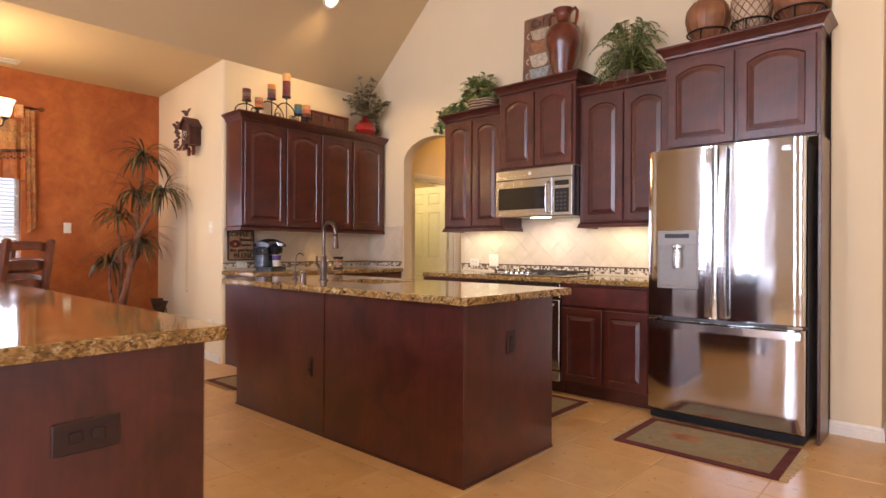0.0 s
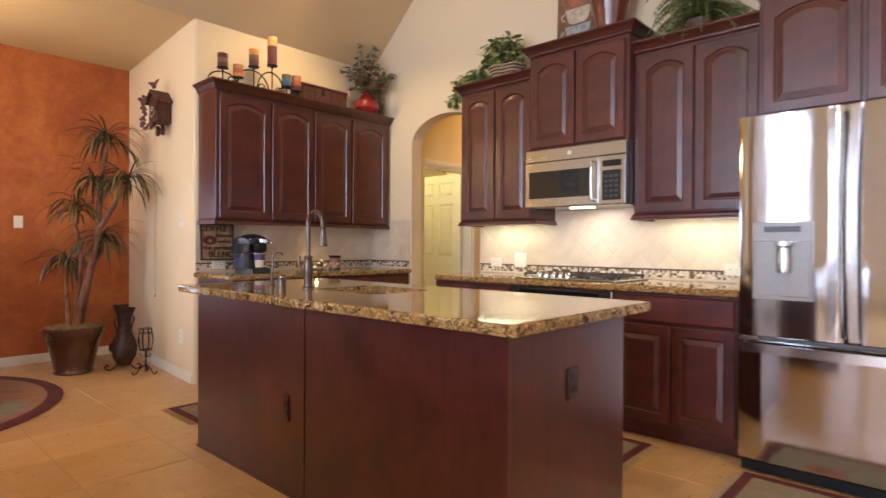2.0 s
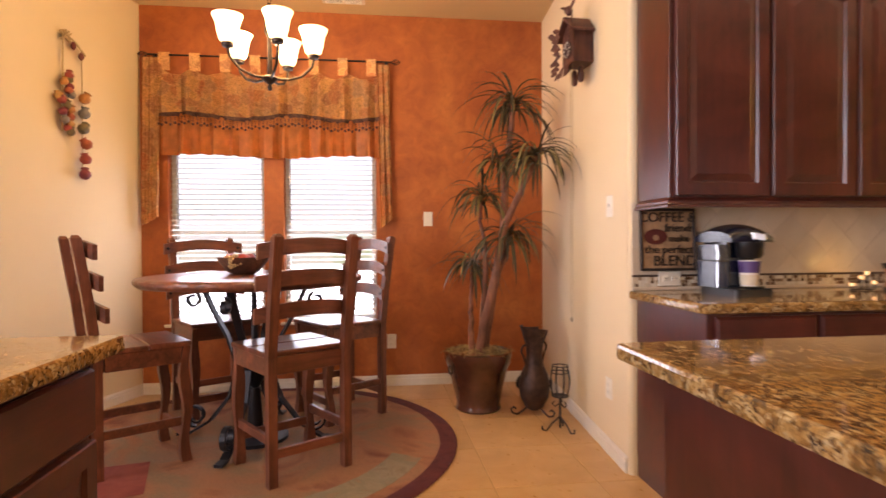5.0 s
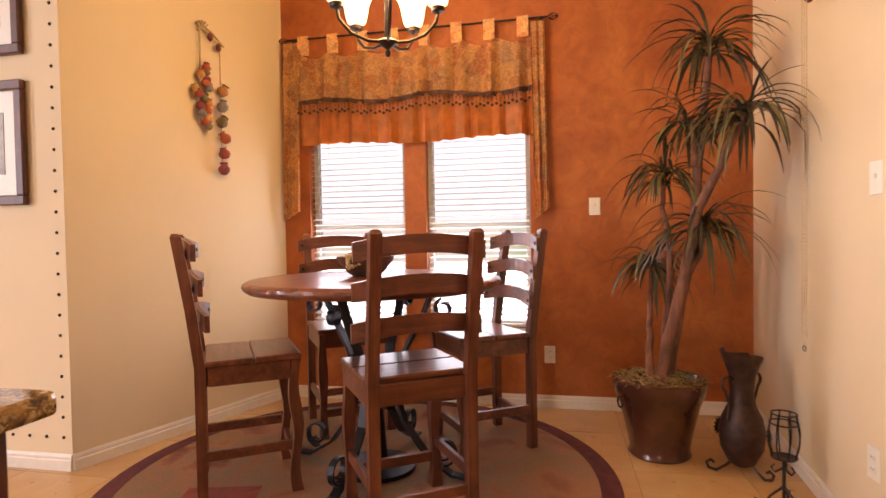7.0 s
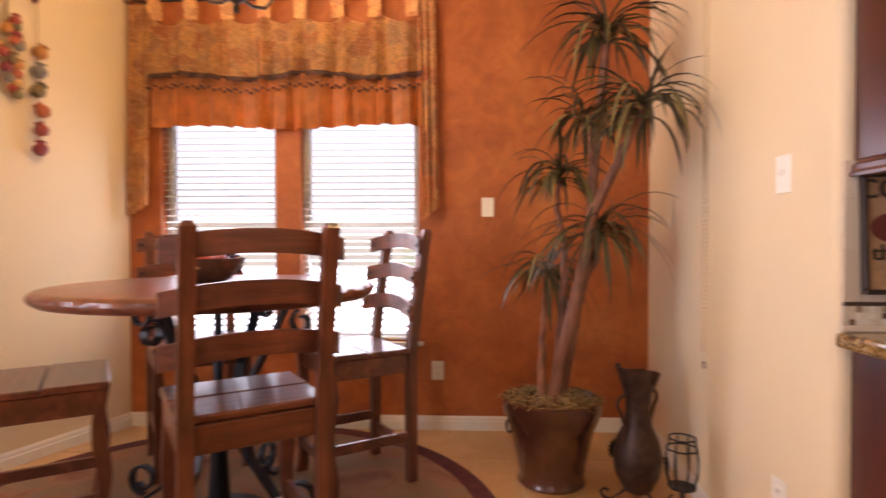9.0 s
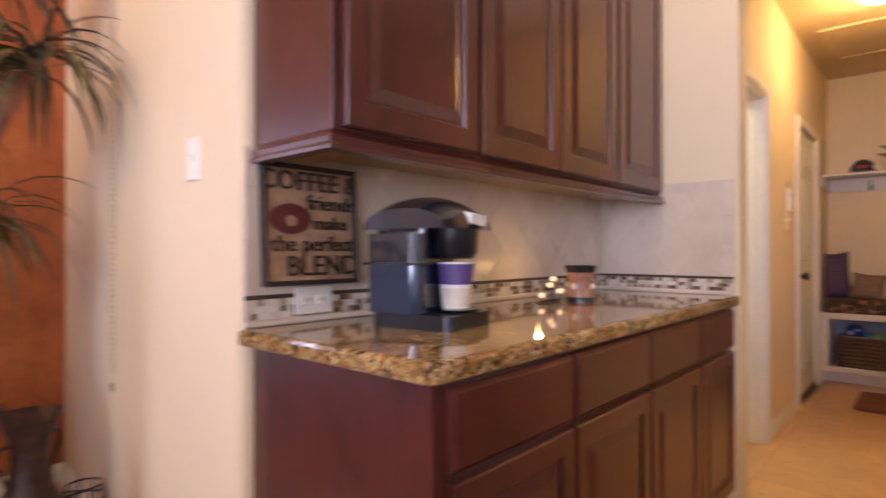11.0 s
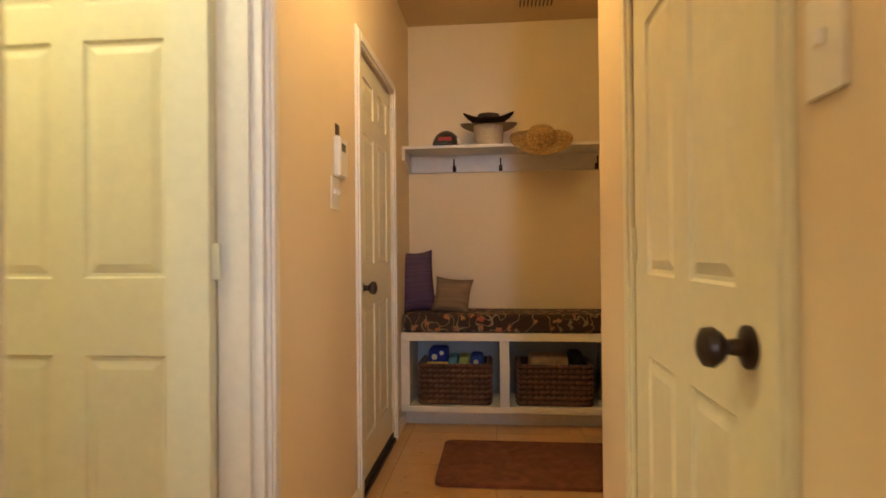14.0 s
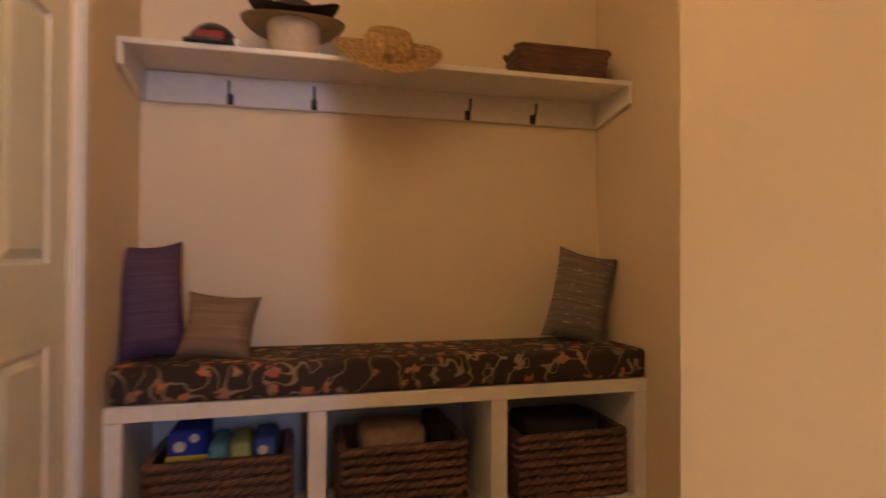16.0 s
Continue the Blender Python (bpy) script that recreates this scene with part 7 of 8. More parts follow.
# ---- dracaena ----
def dracaena():
    px, py = -6.33, 2.175
    t = thing("potted_dracaena", "tall artificial dracaena with several crowns in a glazed urn", "plant", (px, py, 0.001))
    prof = [(0.150, 0), (0.160, 0.012), (0.155, 0.025), (0.15, 0.04), (0.165, 0.12), (0.20, 0.27), (0.225, 0.33), (0.235, 0.37), (0.235, 0.40), (0.215, 0.405), (0.205, 0.38), (0.0, 0.375)]
    part("pot", lathe(bmesh.new(), prof, 36), plain("glazed_brown_pot", (0.085, 0.028, 0.016), 0.22, coat=0.5, vary=0.45, scale=5), t, "brown glazed urn pot with ring handles", True)
    for s in (-1, 1):
        bm = bmesh.new()
        a = radians(-60 if s < 0 else 120)
        tube(bm, [((0.228 + 0.012) * math.cos(a) + 0.022 * math.cos(radians(w)) * -math.sin(a), (0.228 + 0.012) * math.sin(a) + 0.022 * math.cos(radians(w)) * math.cos(a), 0.30 + 0.028 * math.sin(radians(w))) for w in range(0, 361, 30)], 0.006, 6)
        part("ring_handle", bm, M_BRONZE, t, "", True)
    bm = bmesh.new()
    for k in range(520):
        a, r = random.uniform(0, 6.283), 0.215 * math.sqrt(random.random())
        p = Vector((r * math.cos(a), r * math.sin(a), 0.39 + 0.035 * (1 - r / 0.22)))
        d = rnd_dir(-0.1, 0.5) * random.uniform(0.03, 0.06)
        tube(bm, [p, p + d * 0.5 + Vector((0, 0, 0.008)), p + d], 0.0016, 3)
    part("moss", bm, plain("dry_moss", (0.33, 0.24, 0.10), 0.9, vary=0.4), t, "dry straw moss")["kind"] = "stuff"
    trunks = [[(0.03, 0.0, 0.37), (0.02, 0.05, 0.62), (0.05, 0.13, 0.98), (0.10, 0.17, 1.28), (0.17, 0.26, 1.48), (0.24, 0.35, 1.72)],
              [(-0.05, 0.05, 0.37), (-0.02, 0.09, 0.70), (0.0, 0.17, 1.10), (-0.03, 0.21, 1.55), (0.0, 0.23, 1.82), (0.03, 0.25, 2.10)],
              [(0.04, -0.05, 0.37), (-0.02, -0.04, 0.56), (-0.16, -0.02, 0.68), (-0.24, 0.0, 0.82), (-0.29, 0.015, 0.99)],
              [(-0.06, 0.02, 0.37), (-0.10, 0.07, 0.80), (-0.10, 0.08, 1.10), (-0.15, 0.05, 1.30), (-0.14, 0.06, 1.47)],
              [(-0.03, 0.21, 1.50), (0.05, 0.17, 1.58), (0.10, 0.15, 1.72)],
              [(0.05, 0.13, 0.95), (0.03, 0.20, 1.06), (0.0, 0.22, 1.19)]]
    for k, pts in enumerate(trunks):
        fine = []
        for a, b in zip(pts, pts[1:]):
            for j in range(4):
                q = Vector(a).lerp(Vector(b), j / 4)
                fine.append(q + Vector((random.uniform(-1, 1), random.uniform(-1, 1), 0)) * 0.005)
        fine.append(Vector(pts[-1]))
        part("trunk", tube(bmesh.new(), fine, 0.031 if k < 2 else 0.019, 10, lambda u: 1.15 - 0.6 * u), M_BARK, t, "", True)
    crowns = [((0.03, 0.25, 2.09), 0.44, 66), ((0.24, 0.35, 1.71), 0.45, 66), ((0.08, 0.13, 1.71), 0.32, 40), ((-0.14, 0.06, 1.46), 0.38, 56), ((0.0, 0.22, 1.18), 0.42, 64), ((-0.29, 0.015, 0.97), 0.36, 52)]
    for base, length, n in crowns:
        bm = bmesh.new()
        for k in range(n):
            d = rnd_dir(0.05, 0.95)
            L = length * random.uniform(0.6, 1.2)
            w = random.uniform(0.007, 0.0135)
            p = Vector(base) + Vector((random.uniform(-0.012, 0.012), random.uniform(-0.012, 0.012), random.uniform(-0.05, 0.05)))
            side = d.cross(Vector((0, 0, 1)))
            side = side.normalized() if side.length > 0.05 else Vector((1, 0, 0))
            prev, way = None, d.normalized()
            bend = random.uniform(0.22, 0.50)
            for i in range(8):
                u = i / 7
                ww = w * (0.55 + 0.9 * u if u < 0.4 else 1.0 * (1 - ((u - 0.4) / 0.6) ** 1.8)) * 0.9 + 0.0005
                lim = OX - px + 0.02
                q = p.copy()
                q.x = max(q.x, lim)
                q.y = min(q.y, 2.84 - py - 0.07 * max(0.0, (q.x + 0.6)) - 0.012)
                cur = [bm.verts.new(q - side * ww + Vector((0, 0, ww * 0.4))), bm.verts.new(q), bm.verts.new(q + side * ww + Vector((0, 0, ww * 0.4)))]
                if prev:
                    bm.faces.new((prev[0], prev[1], cur[1], cur[0]))
                    bm.faces.new((prev[1], prev[2], cur[2], cur[1]))
                prev = cur
                p = p + way * (L / 7)
                way = (way + Vector((0, 0, -bend))).normalized()
        part("leaf_crown", bm, M_DRAC, t, "spray of long drooping blades")


dracaena()
M_RUSTIRON = plain("dark_rusted_metal", (0.055, 0.028, 0.020), 0.5, 0.5, vary=0.5, scale=18, bump=0.3)


def ewer():
    e = thing("metal_ewer", "tall rusted metal pitcher with scrolled handles and feet", "pitcher", (-6.15, 2.525, 0.0), "", -55)
    bm = lathe(bmesh.new(), [(0.03, 0.03), (0.06, 0.05), (0.095, 0.12), (0.105, 0.20), (0.09, 0.27), (0.062, 0.33), (0.052, 0.40), (0.058, 0.47), (0.075, 0.53), (0.07, 0.53), (0.05, 0.46), (0, 0.40)], 26)
    for v in bm.verts:
        if v.co.z > 0.46:
            k = (v.co.z - 0.46) / 0.07
            v.co.z += 0.07 * k * (1 if v.co.x > 0.02 else 0.35 if v.co.x < -0.02 else -0.1)
            v.co.x *= 1 + 0.6 * k
    part("body", bm, M_RUSTIRON, e, "", True)
    for s in (-1, 1):
        pts = [(s * 0.058, 0, 0.46)] + [(s * (0.095 + 0.035 * math.cos(radians(w))), 0, 0.44 + 0.035 * math.sin(radians(w))) for w in range(120, -61, -20)] + [(s * 0.085, 0, 0.34), (s * 0.10, 0, 0.27)]
        part("handle", tube(bmesh.new(), pts, 0.007, 7), M_RUSTIRON, e, "", True)
    for k in range(3):
        a = radians(90 + 120 * k)
        c, d = math.cos(a), math.sin(a)
        pts = [(0.04 * c, 0.04 * d, 0.06), (0.08 * c, 0.08 * d, 0.03), (0.12 * c, 0.12 * d, 0.008), (0.155 * c, 0.155 * d, 0.02), (0.165 * c, 0.165 * d, 0.045), (0.145 * c, 0.145 * d, 0.058), (0.13 * c, 0.13 * d, 0.045)]
        part("scroll_foot", tube(bmesh.new(), pts, 0.007, 7), M_RUSTIRON, e, "", True)
    bm = bmesh.new()
    for k in range(14):
        leaf(bm, (0.02, -0.095, 0.20), (math.cos(k * 0.45), -0.25, math.sin(k * 0.45)), (0, -1, 0), 0.05, 0.022)
    part("leaf_ornament", bm, M_IRON, e, "dark leaf ornament")


def iron_votive():
    v = thing("iron_candle_cage", "small dark iron candle cage on a scrolled stem", "candle holder", (-5.80, 2.585, 0.0))
    bm = bmesh.new()
    tube(bm, [(0, 0, 0.02), (0, 0, 0.20)], 0.007, 7)
    for k in range(3):
        a = radians(30 + 120 * k)
        c, d = math.cos(a), math.sin(a)
        tube(bm, [(0, 0, 0.09), (0.05 * c, 0.05 * d, 0.05), (0.085 * c, 0.085 * d, 0.006), (0.11 * c, 0.11 * d, 0.012), (0.112 * c, 0.112 * d, 0.035)], 0.005, 6)
        tube(bm, [(0, 0, 0.17), (0.035 * c, 0.035 * d, 0.15), (0.05 * c, 0.05 * d, 0.17), (0.035 * c, 0.035 * d, 0.185)], 0.004, 6)
    part("stem", bm, M_IRON, v, "", True)
    part("dish", lathe(bmesh.new(), [(0.01, 0.20), (0.05, 0.212), (0.052, 0.218), (0, 0.214)], 18), M_IRON, v, "", True)
    for k in range(8):
        a = radians(45 * k)
        part("cage_wire", tube(bmesh.new(), [(r * math.cos(a), r * math.sin(a), z) for r, z in ((0.045, 0.215), (0.06, 0.27), (0.062, 0.32), (0.05, 0.385), (0.048, 0.40))], 0.003, 5), M_IRON, v, "", True)
    for z, r in ((0.40, 0.048), (0.36, 0.055)):
        part("cage_ring", tube(bmesh.new(), [(r * math.cos(radians(a)), r * math.sin(radians(a)), z) for a in range(0, 361, 20)], 0.0035, 5), M_IRON, v, "", True)
    bm = bmesh.new()
    for k in range(11):
        leaf(bm, (0, -0.05, 0.30), (math.cos(k * 0.57), -0.2, math.sin(k * 0.57)), (0, -1, 0), 0.035, 0.018)
    part("leaf_ornament", bm, M_IRON, v)


ewer(), iron_votive()


# ---- cuckoo clock ----
def clock():
    c = thing("cuckoo_clock", "dark carved wooden cuckoo clock with hanging chains", "clock", (-5.755, 2.757, 2.30), "", 4)
    W = wood("dark_carved_wood", (0.05, 0.016, 0.011), (0.14, 0.05, 0.034), 0.55, 0.0, 2, 14, 0.4)
    part("case", boxes((-0.085, 0.085, -0.135, -0.001, -0.09, 0.10), bevel=0.004), W, c)
    bm = bmesh.new()
    prism(bm, [(-0.12, 0.075), (0.0, 0.175), (0.12, 0.075), (0.12, 0.092), (0.0, 0.195), (-0.12, 0.092)], "y", -0.165, -0.001)
    part("roof", bm, W, c)
    bm = bmesh.new()
    prism(bm, [(-0.085, 0.10), (0.0, 0.17), (0.085, 0.10)], "y", -0.133, -0.004)
    part("gable", bm, W, c)
    part("dial", lathe(bmesh.new(), [(0.05, 0), (0.05, 0.006), (0.04, 0.008), (0, 0.008)], 24), M_SIGNINK, c, "", True, pose(0, -0.1355, 0.0, 90))
    bm = bmesh.new()
    for k in range(12):
        a = radians(30 * k)
        box(bm, 0.041 * math.sin(a) - 0.003, 0.041 * math.sin(a) + 0.003, -0.1475, -0.1442, 0.041 * math.cos(a) - 0.005, 0.041 * math.cos(a) + 0.005)
    tube(bm, [(0, -0.147, 0), (0.022, -0.147, 0.022)], 0.002, 5)
    tube(bm, [(0, -0.147, 0), (-0.012, -0.147, 0.034)], 0.002, 5)
    part("numerals_and_pointers", bm, M_IVORY, c, "pale numeral marks")
    bm = bmesh.new()
    for k in range(40):
        u = k / 40
        side = -1 if k % 2 else 1
        p = (side * random.uniform(0.06, 0.115), -0.15 - random.uniform(0, 0.025), -0.13 + 0.27 * u)
        leaf(bm, p, (side * 0.8, -0.4, random.uniform(-0.9, 0.9)), (0, -1, 0), 0.055, 0.032, 0.4)
    for k in range(18):
        leaf(bm, (random.uniform(-0.07, 0.07), -0.145, -0.09), (random.uniform(-0.7, 0.7), -0.3, -1), (0, -1, 0), 0.08, 0.034, 0.4)
    part("carved_leaves", bm, W, c, "carved leaf surround")
    bm = bmesh.new()
    lathe(bm, [(0, 0.20), (0.016, 0.21), (0.022, 0.235), (0.014, 0.258), (0, 0.262)], 10, 0, -0.13)
    for s in (-1, 1):
        leaf(bm, (s * 0.01, -0.13, 0.235), (s, 0.1, 0.5), (0, -1, 0), 0.085, 0.04)
    leaf(bm, (0, -0.135, 0.24), (0, -1, 0.1), (1, 0, 0), 0.05, 0.02)
    part("carved_bird", bm, W, c, "carved bird on the roof")
    for x in (-0.045, 0.045):
        bm = bmesh.new()
        lathe(bm, [(0.008, -0.20), (0.017, -0.19), (0.020, -0.15), (0.016, -0.115), (0.006, -0.105), (0, -0.105)], 10, x, -0.075)
        part("pine_cone_weight", bm, W, c, "", True)
    for x in (-0.018, 0.0, 0.018):
        bm = bmesh.new()
        tube(bm, [(x, -0.115, -0.091), (x, -0.115, -1.57 if x else -1.60)], 0.0009, 4)
        z = -0.12
        while z > -1.55:
            box(bm, x - 0.0018, x + 0.0018, -0.1168, -0.1132, z - 0.003, z)
            z -= 0.016
        part("chain", bm, M_FRINGE, c, "fine brass pull chain")
    part("pull_ring", tube(bmesh.new(), [(0.012 * math.cos(radians(a)), -0.115, -1.612 + 0.012 * math.sin(radians(a))) for a in range(0, 361, 30)], 0.002, 5), M_BRONZE, c)


clock()


# ---- pottery string and pictures ----
def pottery_string():
    n = Vector((0.321, 0.947, 0))
    o = thing("pottery_string", "hanging strings of small painted clay pots and birds", "wall ornament", (-6.40 + n.x * 0.002, -0.515 + n.y * 0.002, 2.50), "", 161.3)
    # drawn in x-z, standing off towards -y
    bm = bmesh.new()
    for k in range(26):
        a = random.uniform(-2.6, 0.4)
        tube(bm, [(-0.02, -0.03, -0.02), (-0.02 + 0.05 * math.cos(a), -0.03 + random.uniform(-0.02, 0.02), -0.02 - 0.05 * math.sin(a))], 0.004, 4)
    tube(bm, [(0.14, -0.03, -0.09), (0.05, -0.04, -0.03), (-0.02, -0.04, 0.0), (-0.05, -0.03, -0.04)], 0.007, 5)
    part("twig_bundle", bm, M_FRINGE, o)
    bm = bmesh.new()
    for x, z in ((0.03, -0.06), (0.09, -0.11)):
        lathe(bm, [(0, z - 0.03), (0.016, z - 0.012), (0.018, z + 0.005), (0.010, z + 0.022), (0, z + 0.03)], 10, x, -0.045)
    part("wooden_bird", bm, M_MAROON, o, "dark carved bird", True)
    bm = bmesh.new()
    tube(bm, [(-0.035, -0.03, -0.03), (-0.04, -0.025, -0.62)], 0.006, 5)
    tube(bm, [(0.11, -0.03, -0.10), (0.11, -0.025, -0.86)], 0.003, 4)
    part("cord", bm, M_FRINGE, o)
    cols = [(0.30, 0.05, 0.03), (0.16, 0.12, 0.05), (0.45, 0.20, 0.05), (0.20, 0.03, 0.04), (0.38, 0.10, 0.04), (0.20, 0.18, 0.16), (0.48, 0.27, 0.08)]

    def pot(x, z, s, col):
        prof = [(0.0, -0.030), (0.018, -0.028), (0.031, -0.010), (0.031, 0.006), (0.018, 0.022), (0.017, 0.028), (0.023, 0.034), (0.019, 0.034), (0, 0.02)]
        part("clay_pot", lathe(bmesh.new(), [(r * s, q * s) for r, q in prof], 14), plain("painted_clay", col, 0.5, vary=0.3), o, "", True, pose(x, -0.045 + random.uniform(-0.008, 0.004), z, random.uniform(-25, 25), random.uniform(-35, 35)))

    for k in range(16):
        pot(-0.035 + random.choice((-1, 1)) * random.uniform(0.01, 0.05), -0.26 - k * 0.024, 0.85, cols[k % 7])
    for k in range(6):
        pot(0.11 + random.uniform(-0.012, 0.012), -0.38 - k * 0.10, 1.15, cols[(k * 3 + 2) % 7])


pottery_string()
M_FRAMEW = wood("picture_frame_wood", (0.06, 0.02, 0.012), (0.15, 0.06, 0.035), 0.4, 0.2, 2)


def picture(label, y0, y1, z0, z1):
    p = thing("framed_picture", label, "picture", (-5.62, (y0 + y1) / 2, (z0 + z1) / 2), "", 90)
    w, h, f = (y1 - y0) / 2, (z1 - z0) / 2, 0.05
    for a in ((-w, w, h - f, h), (-w, w, -h, -h + f), (-w, -w + f, -h + f, h - f), (w - f, w, -h + f, h - f)):
        part("frame_bar", boxes((a[0], a[1], -0.035, -0.001, a[2], a[3]), bevel=0.006), M_FRAMEW, p)
    part("mount", boxes((-w + f, w - f, -0.012, -0.004, -h + f, h - f)), M_IVORY, p, "cream mount")
    part("print", boxes((-w * 0.5, w * 0.5, -0.0145, -0.0125, -h * 0.5, h * 0.5)), plain("soft_print", (0.30, 0.28, 0.24), 0.4, vary=0.6, scale=9), p, "muted print")


picture("wooden framed print with a wide cream mount", -1.52, -0.985, 1.365, 2.00)
picture("wooden framed print hung above another", -1.52, -0.985, 2.13, 2.70)
stud = mesh_of(lathe(bmesh.new(), [(0.009, 0), (0.008, 0.004), (0.005, 0.007), (0, 0.008)], 10), "nail_head", M_BRONZE, True)
board = thing("nail_head_trim", "rows of dark bronze nail heads on the painted wall", "wall trim", (-5.62, -0.83, 0.17), "", 90)
for k in range(26):
    o = new("nail_head", stud)
    o.parent, o.matrix_basis = board, pose(0, 0, 0.105 * k, 90)
for k in range(1, 22):
    o = new("nail_head", stud)
    o.parent, o.matrix_basis = board, pose(-0.105 * k, 0, 0, 90)

# ---- mud bench and shelf ----
bench = thing("mud_bench", "white built-in bench with three open cubbies", "bench", (HL, 7.665, 0))
BW = -2.77 - HL - 0.004
part("top_panel", boxes((0.002, BW, 0.0, 0.38, 0.535, 0.586), bevel=0.003), M_WHITE, bench)
part("bottom_shelf", boxes((0.002, BW, 0.0, 0.38, 0.10, 0.14), bevel=0.003), M_WHITE, bench)
part("plinth", boxes((0.002, BW, 0.11, 0.13, 0.001, 0.0995)), M_WHITE, bench)
for x0, x1 in ((0.002, 0.055), (0.605, 0.663), (1.237, 1.297), (BW - 0.055, BW)):
    part("divider", boxes((x0, x1, 0.001, 0.378, 0.1405, 0.5345), bevel=0.002), M_WHITE, bench)
M_BLUEGREY = plain("pale_blue_grey_paint", (0.42, 0.46, 0.50), 0.6, vary=0.05)
part("back_panel", boxes((0.056, BW - 0.056, 0.362, 0.372, 0.1405, 0.5345)), M_BLUEGREY, bench, "pale blue-grey back")
part("rear_rail", boxes((0.06, BW - 0.06, 0.350, 0.3615, 0.1405, 0.20)), M_BLUEGREY, bench)


def floral():
    m = mat("dark_leaf_print_cloth", 0.9)
    v = coords(m)
    vo = node(m, "TexVoronoi", Scale=17.0)
    link(m, mixed(m, 0.07, v, node_color(m, v)), vo.inputs["Vector"])
    s = node(m, "SeparateColor")
    link(m, vo.outputs["Color"], s.inputs[0])
    leafc = ramp(m, s.outputs[0], [(0.0, (0.40, 0.08, 0.045)), (0.35, (0.38, 0.24, 0.12)), (0.6, (0.11, 0.12, 0.14)), (0.85, (0.50, 0.17, 0.05))])
    inside = ramp(m, vo.outputs["Distance"], [(0.28, (1, 1, 1)), (0.34, (0, 0, 0))])
    wav = noise_of(m, v, 12, 1, 0.4, 0.5)
    vine = ramp(m, wav, [(0.478, (0, 0, 0)), (0.49, (1, 1, 1)), (0.51, (1, 1, 1)), (0.522, (0, 0, 0))])
    c = mixed(m, inside, (0.035, 0.020, 0.016), leafc)
    c = mixed(m, vine, c, (0.26, 0.19, 0.11))
    link(m, c, base_of(m).inputs["Base Color"])
    bumped(m, noise_of(m, v, 260, 2), 0.4, 0.002)
    return m


bm = bmesh.new()
box(bm, HL + 0.01, -2.785, 7.655, 8.035, 0.588, 0.698, 0.022, 3)
for v in bm.verts:
    if v.co.z > 0.66:
        v.co.z += 0.006 * math.sin(v.co.x * 9)
single("bench_cushion", bm, floral(), "long dark leaf-print cushion on the bench", "cushion", smooth=True)


def pillow(label, w, h, material, at, t=0.11):
    bm = bmesh.new()
    n = 12
    grid = {}
    for side in (-1, 1):
        for i in range(n + 1):
            for k in range(n + 1):
                u, v = 2 * i / n - 1, 2 * k / n - 1
                edge = (1 - u ** 4) * (1 - v ** 4)
                pinch = 0.10
                x = u * w / 2 * (1 - pinch * (1 - v * v) * abs(u))
                z = v * h / 2 * (1 - pinch * (1 - u * u) * abs(v)) + h / 2
                grid[side, i, k] = bm.verts.new((x, side * (t / 2 * max(0, edge) ** 0.55 + 0.004), z))
        for i in range(n):
            for k in range(n):
                bm.faces.new((grid[side, i, k], grid[side, i + 1, k], grid[side, i + 1, k + 1], grid[side, i, k + 1]))
    for i in range(n):
        for k, flip in ((0, 0), (n, 1)):
            bm.faces.new((grid[-1, i, k], grid[-1, i + 1, k], grid[1, i + 1, k], grid[1, i, k]))
            bm.faces.new((grid[-1, k, i], grid[-1, k, i + 1], grid[1, k, i + 1], grid[1, k, i]))
    return single("throw_pillow", bm, material, label, "pillow", at, True)


def ribbed(name, a, b, glint=(0.5, 0.4, 0.3), amount=0.0):
    m = mat(name, 0.75)
    v = coords(m, (3, 3, 90))
    n = noise_of(m, v, 1.2, 3)
    c = ramp(m, n, [(0.3, a), (0.7, b)])
    if amount:
        g = noise_of(m, coords(m, (12, 12, 60)), 2.2, 2)
        c = mixed(m, ramp(m, g, [(0.66, (0, 0, 0)), (0.70, (amount,) * 3)]), c, glint)
    link(m, c, base_of(m).inputs["Base Color"])
    bumped(m, n, 0.6, 0.004)
    return m


pillow("tall purple ribbed throw pillow on the bench", 0.215, 0.415, ribbed("purple_ribbed_cloth", (0.045, 0.022, 0.065), (0.10, 0.055, 0.13)), pose(-4.535, 7.835, 0.690, -15, -3, 12))
pillow("small taupe throw pillow on the bench", 0.245, 0.235, ribbed("taupe_cloth", (0.16, 0.10, 0.06), (0.25, 0.165, 0.10)), pose(-4.345, 7.80, 0.690, -20, 5, -8), 0.10)
pillow("grey woven throw pillow with silver threads on the bench", 0.25, 0.395, ribbed("grey_woven_cloth", (0.10, 0.085, 0.07), (0.20, 0.17, 0.135), (0.55, 0.50, 0.42), 0.8), pose(-2.985, 7.88, 0.692, -15, 13, -22))


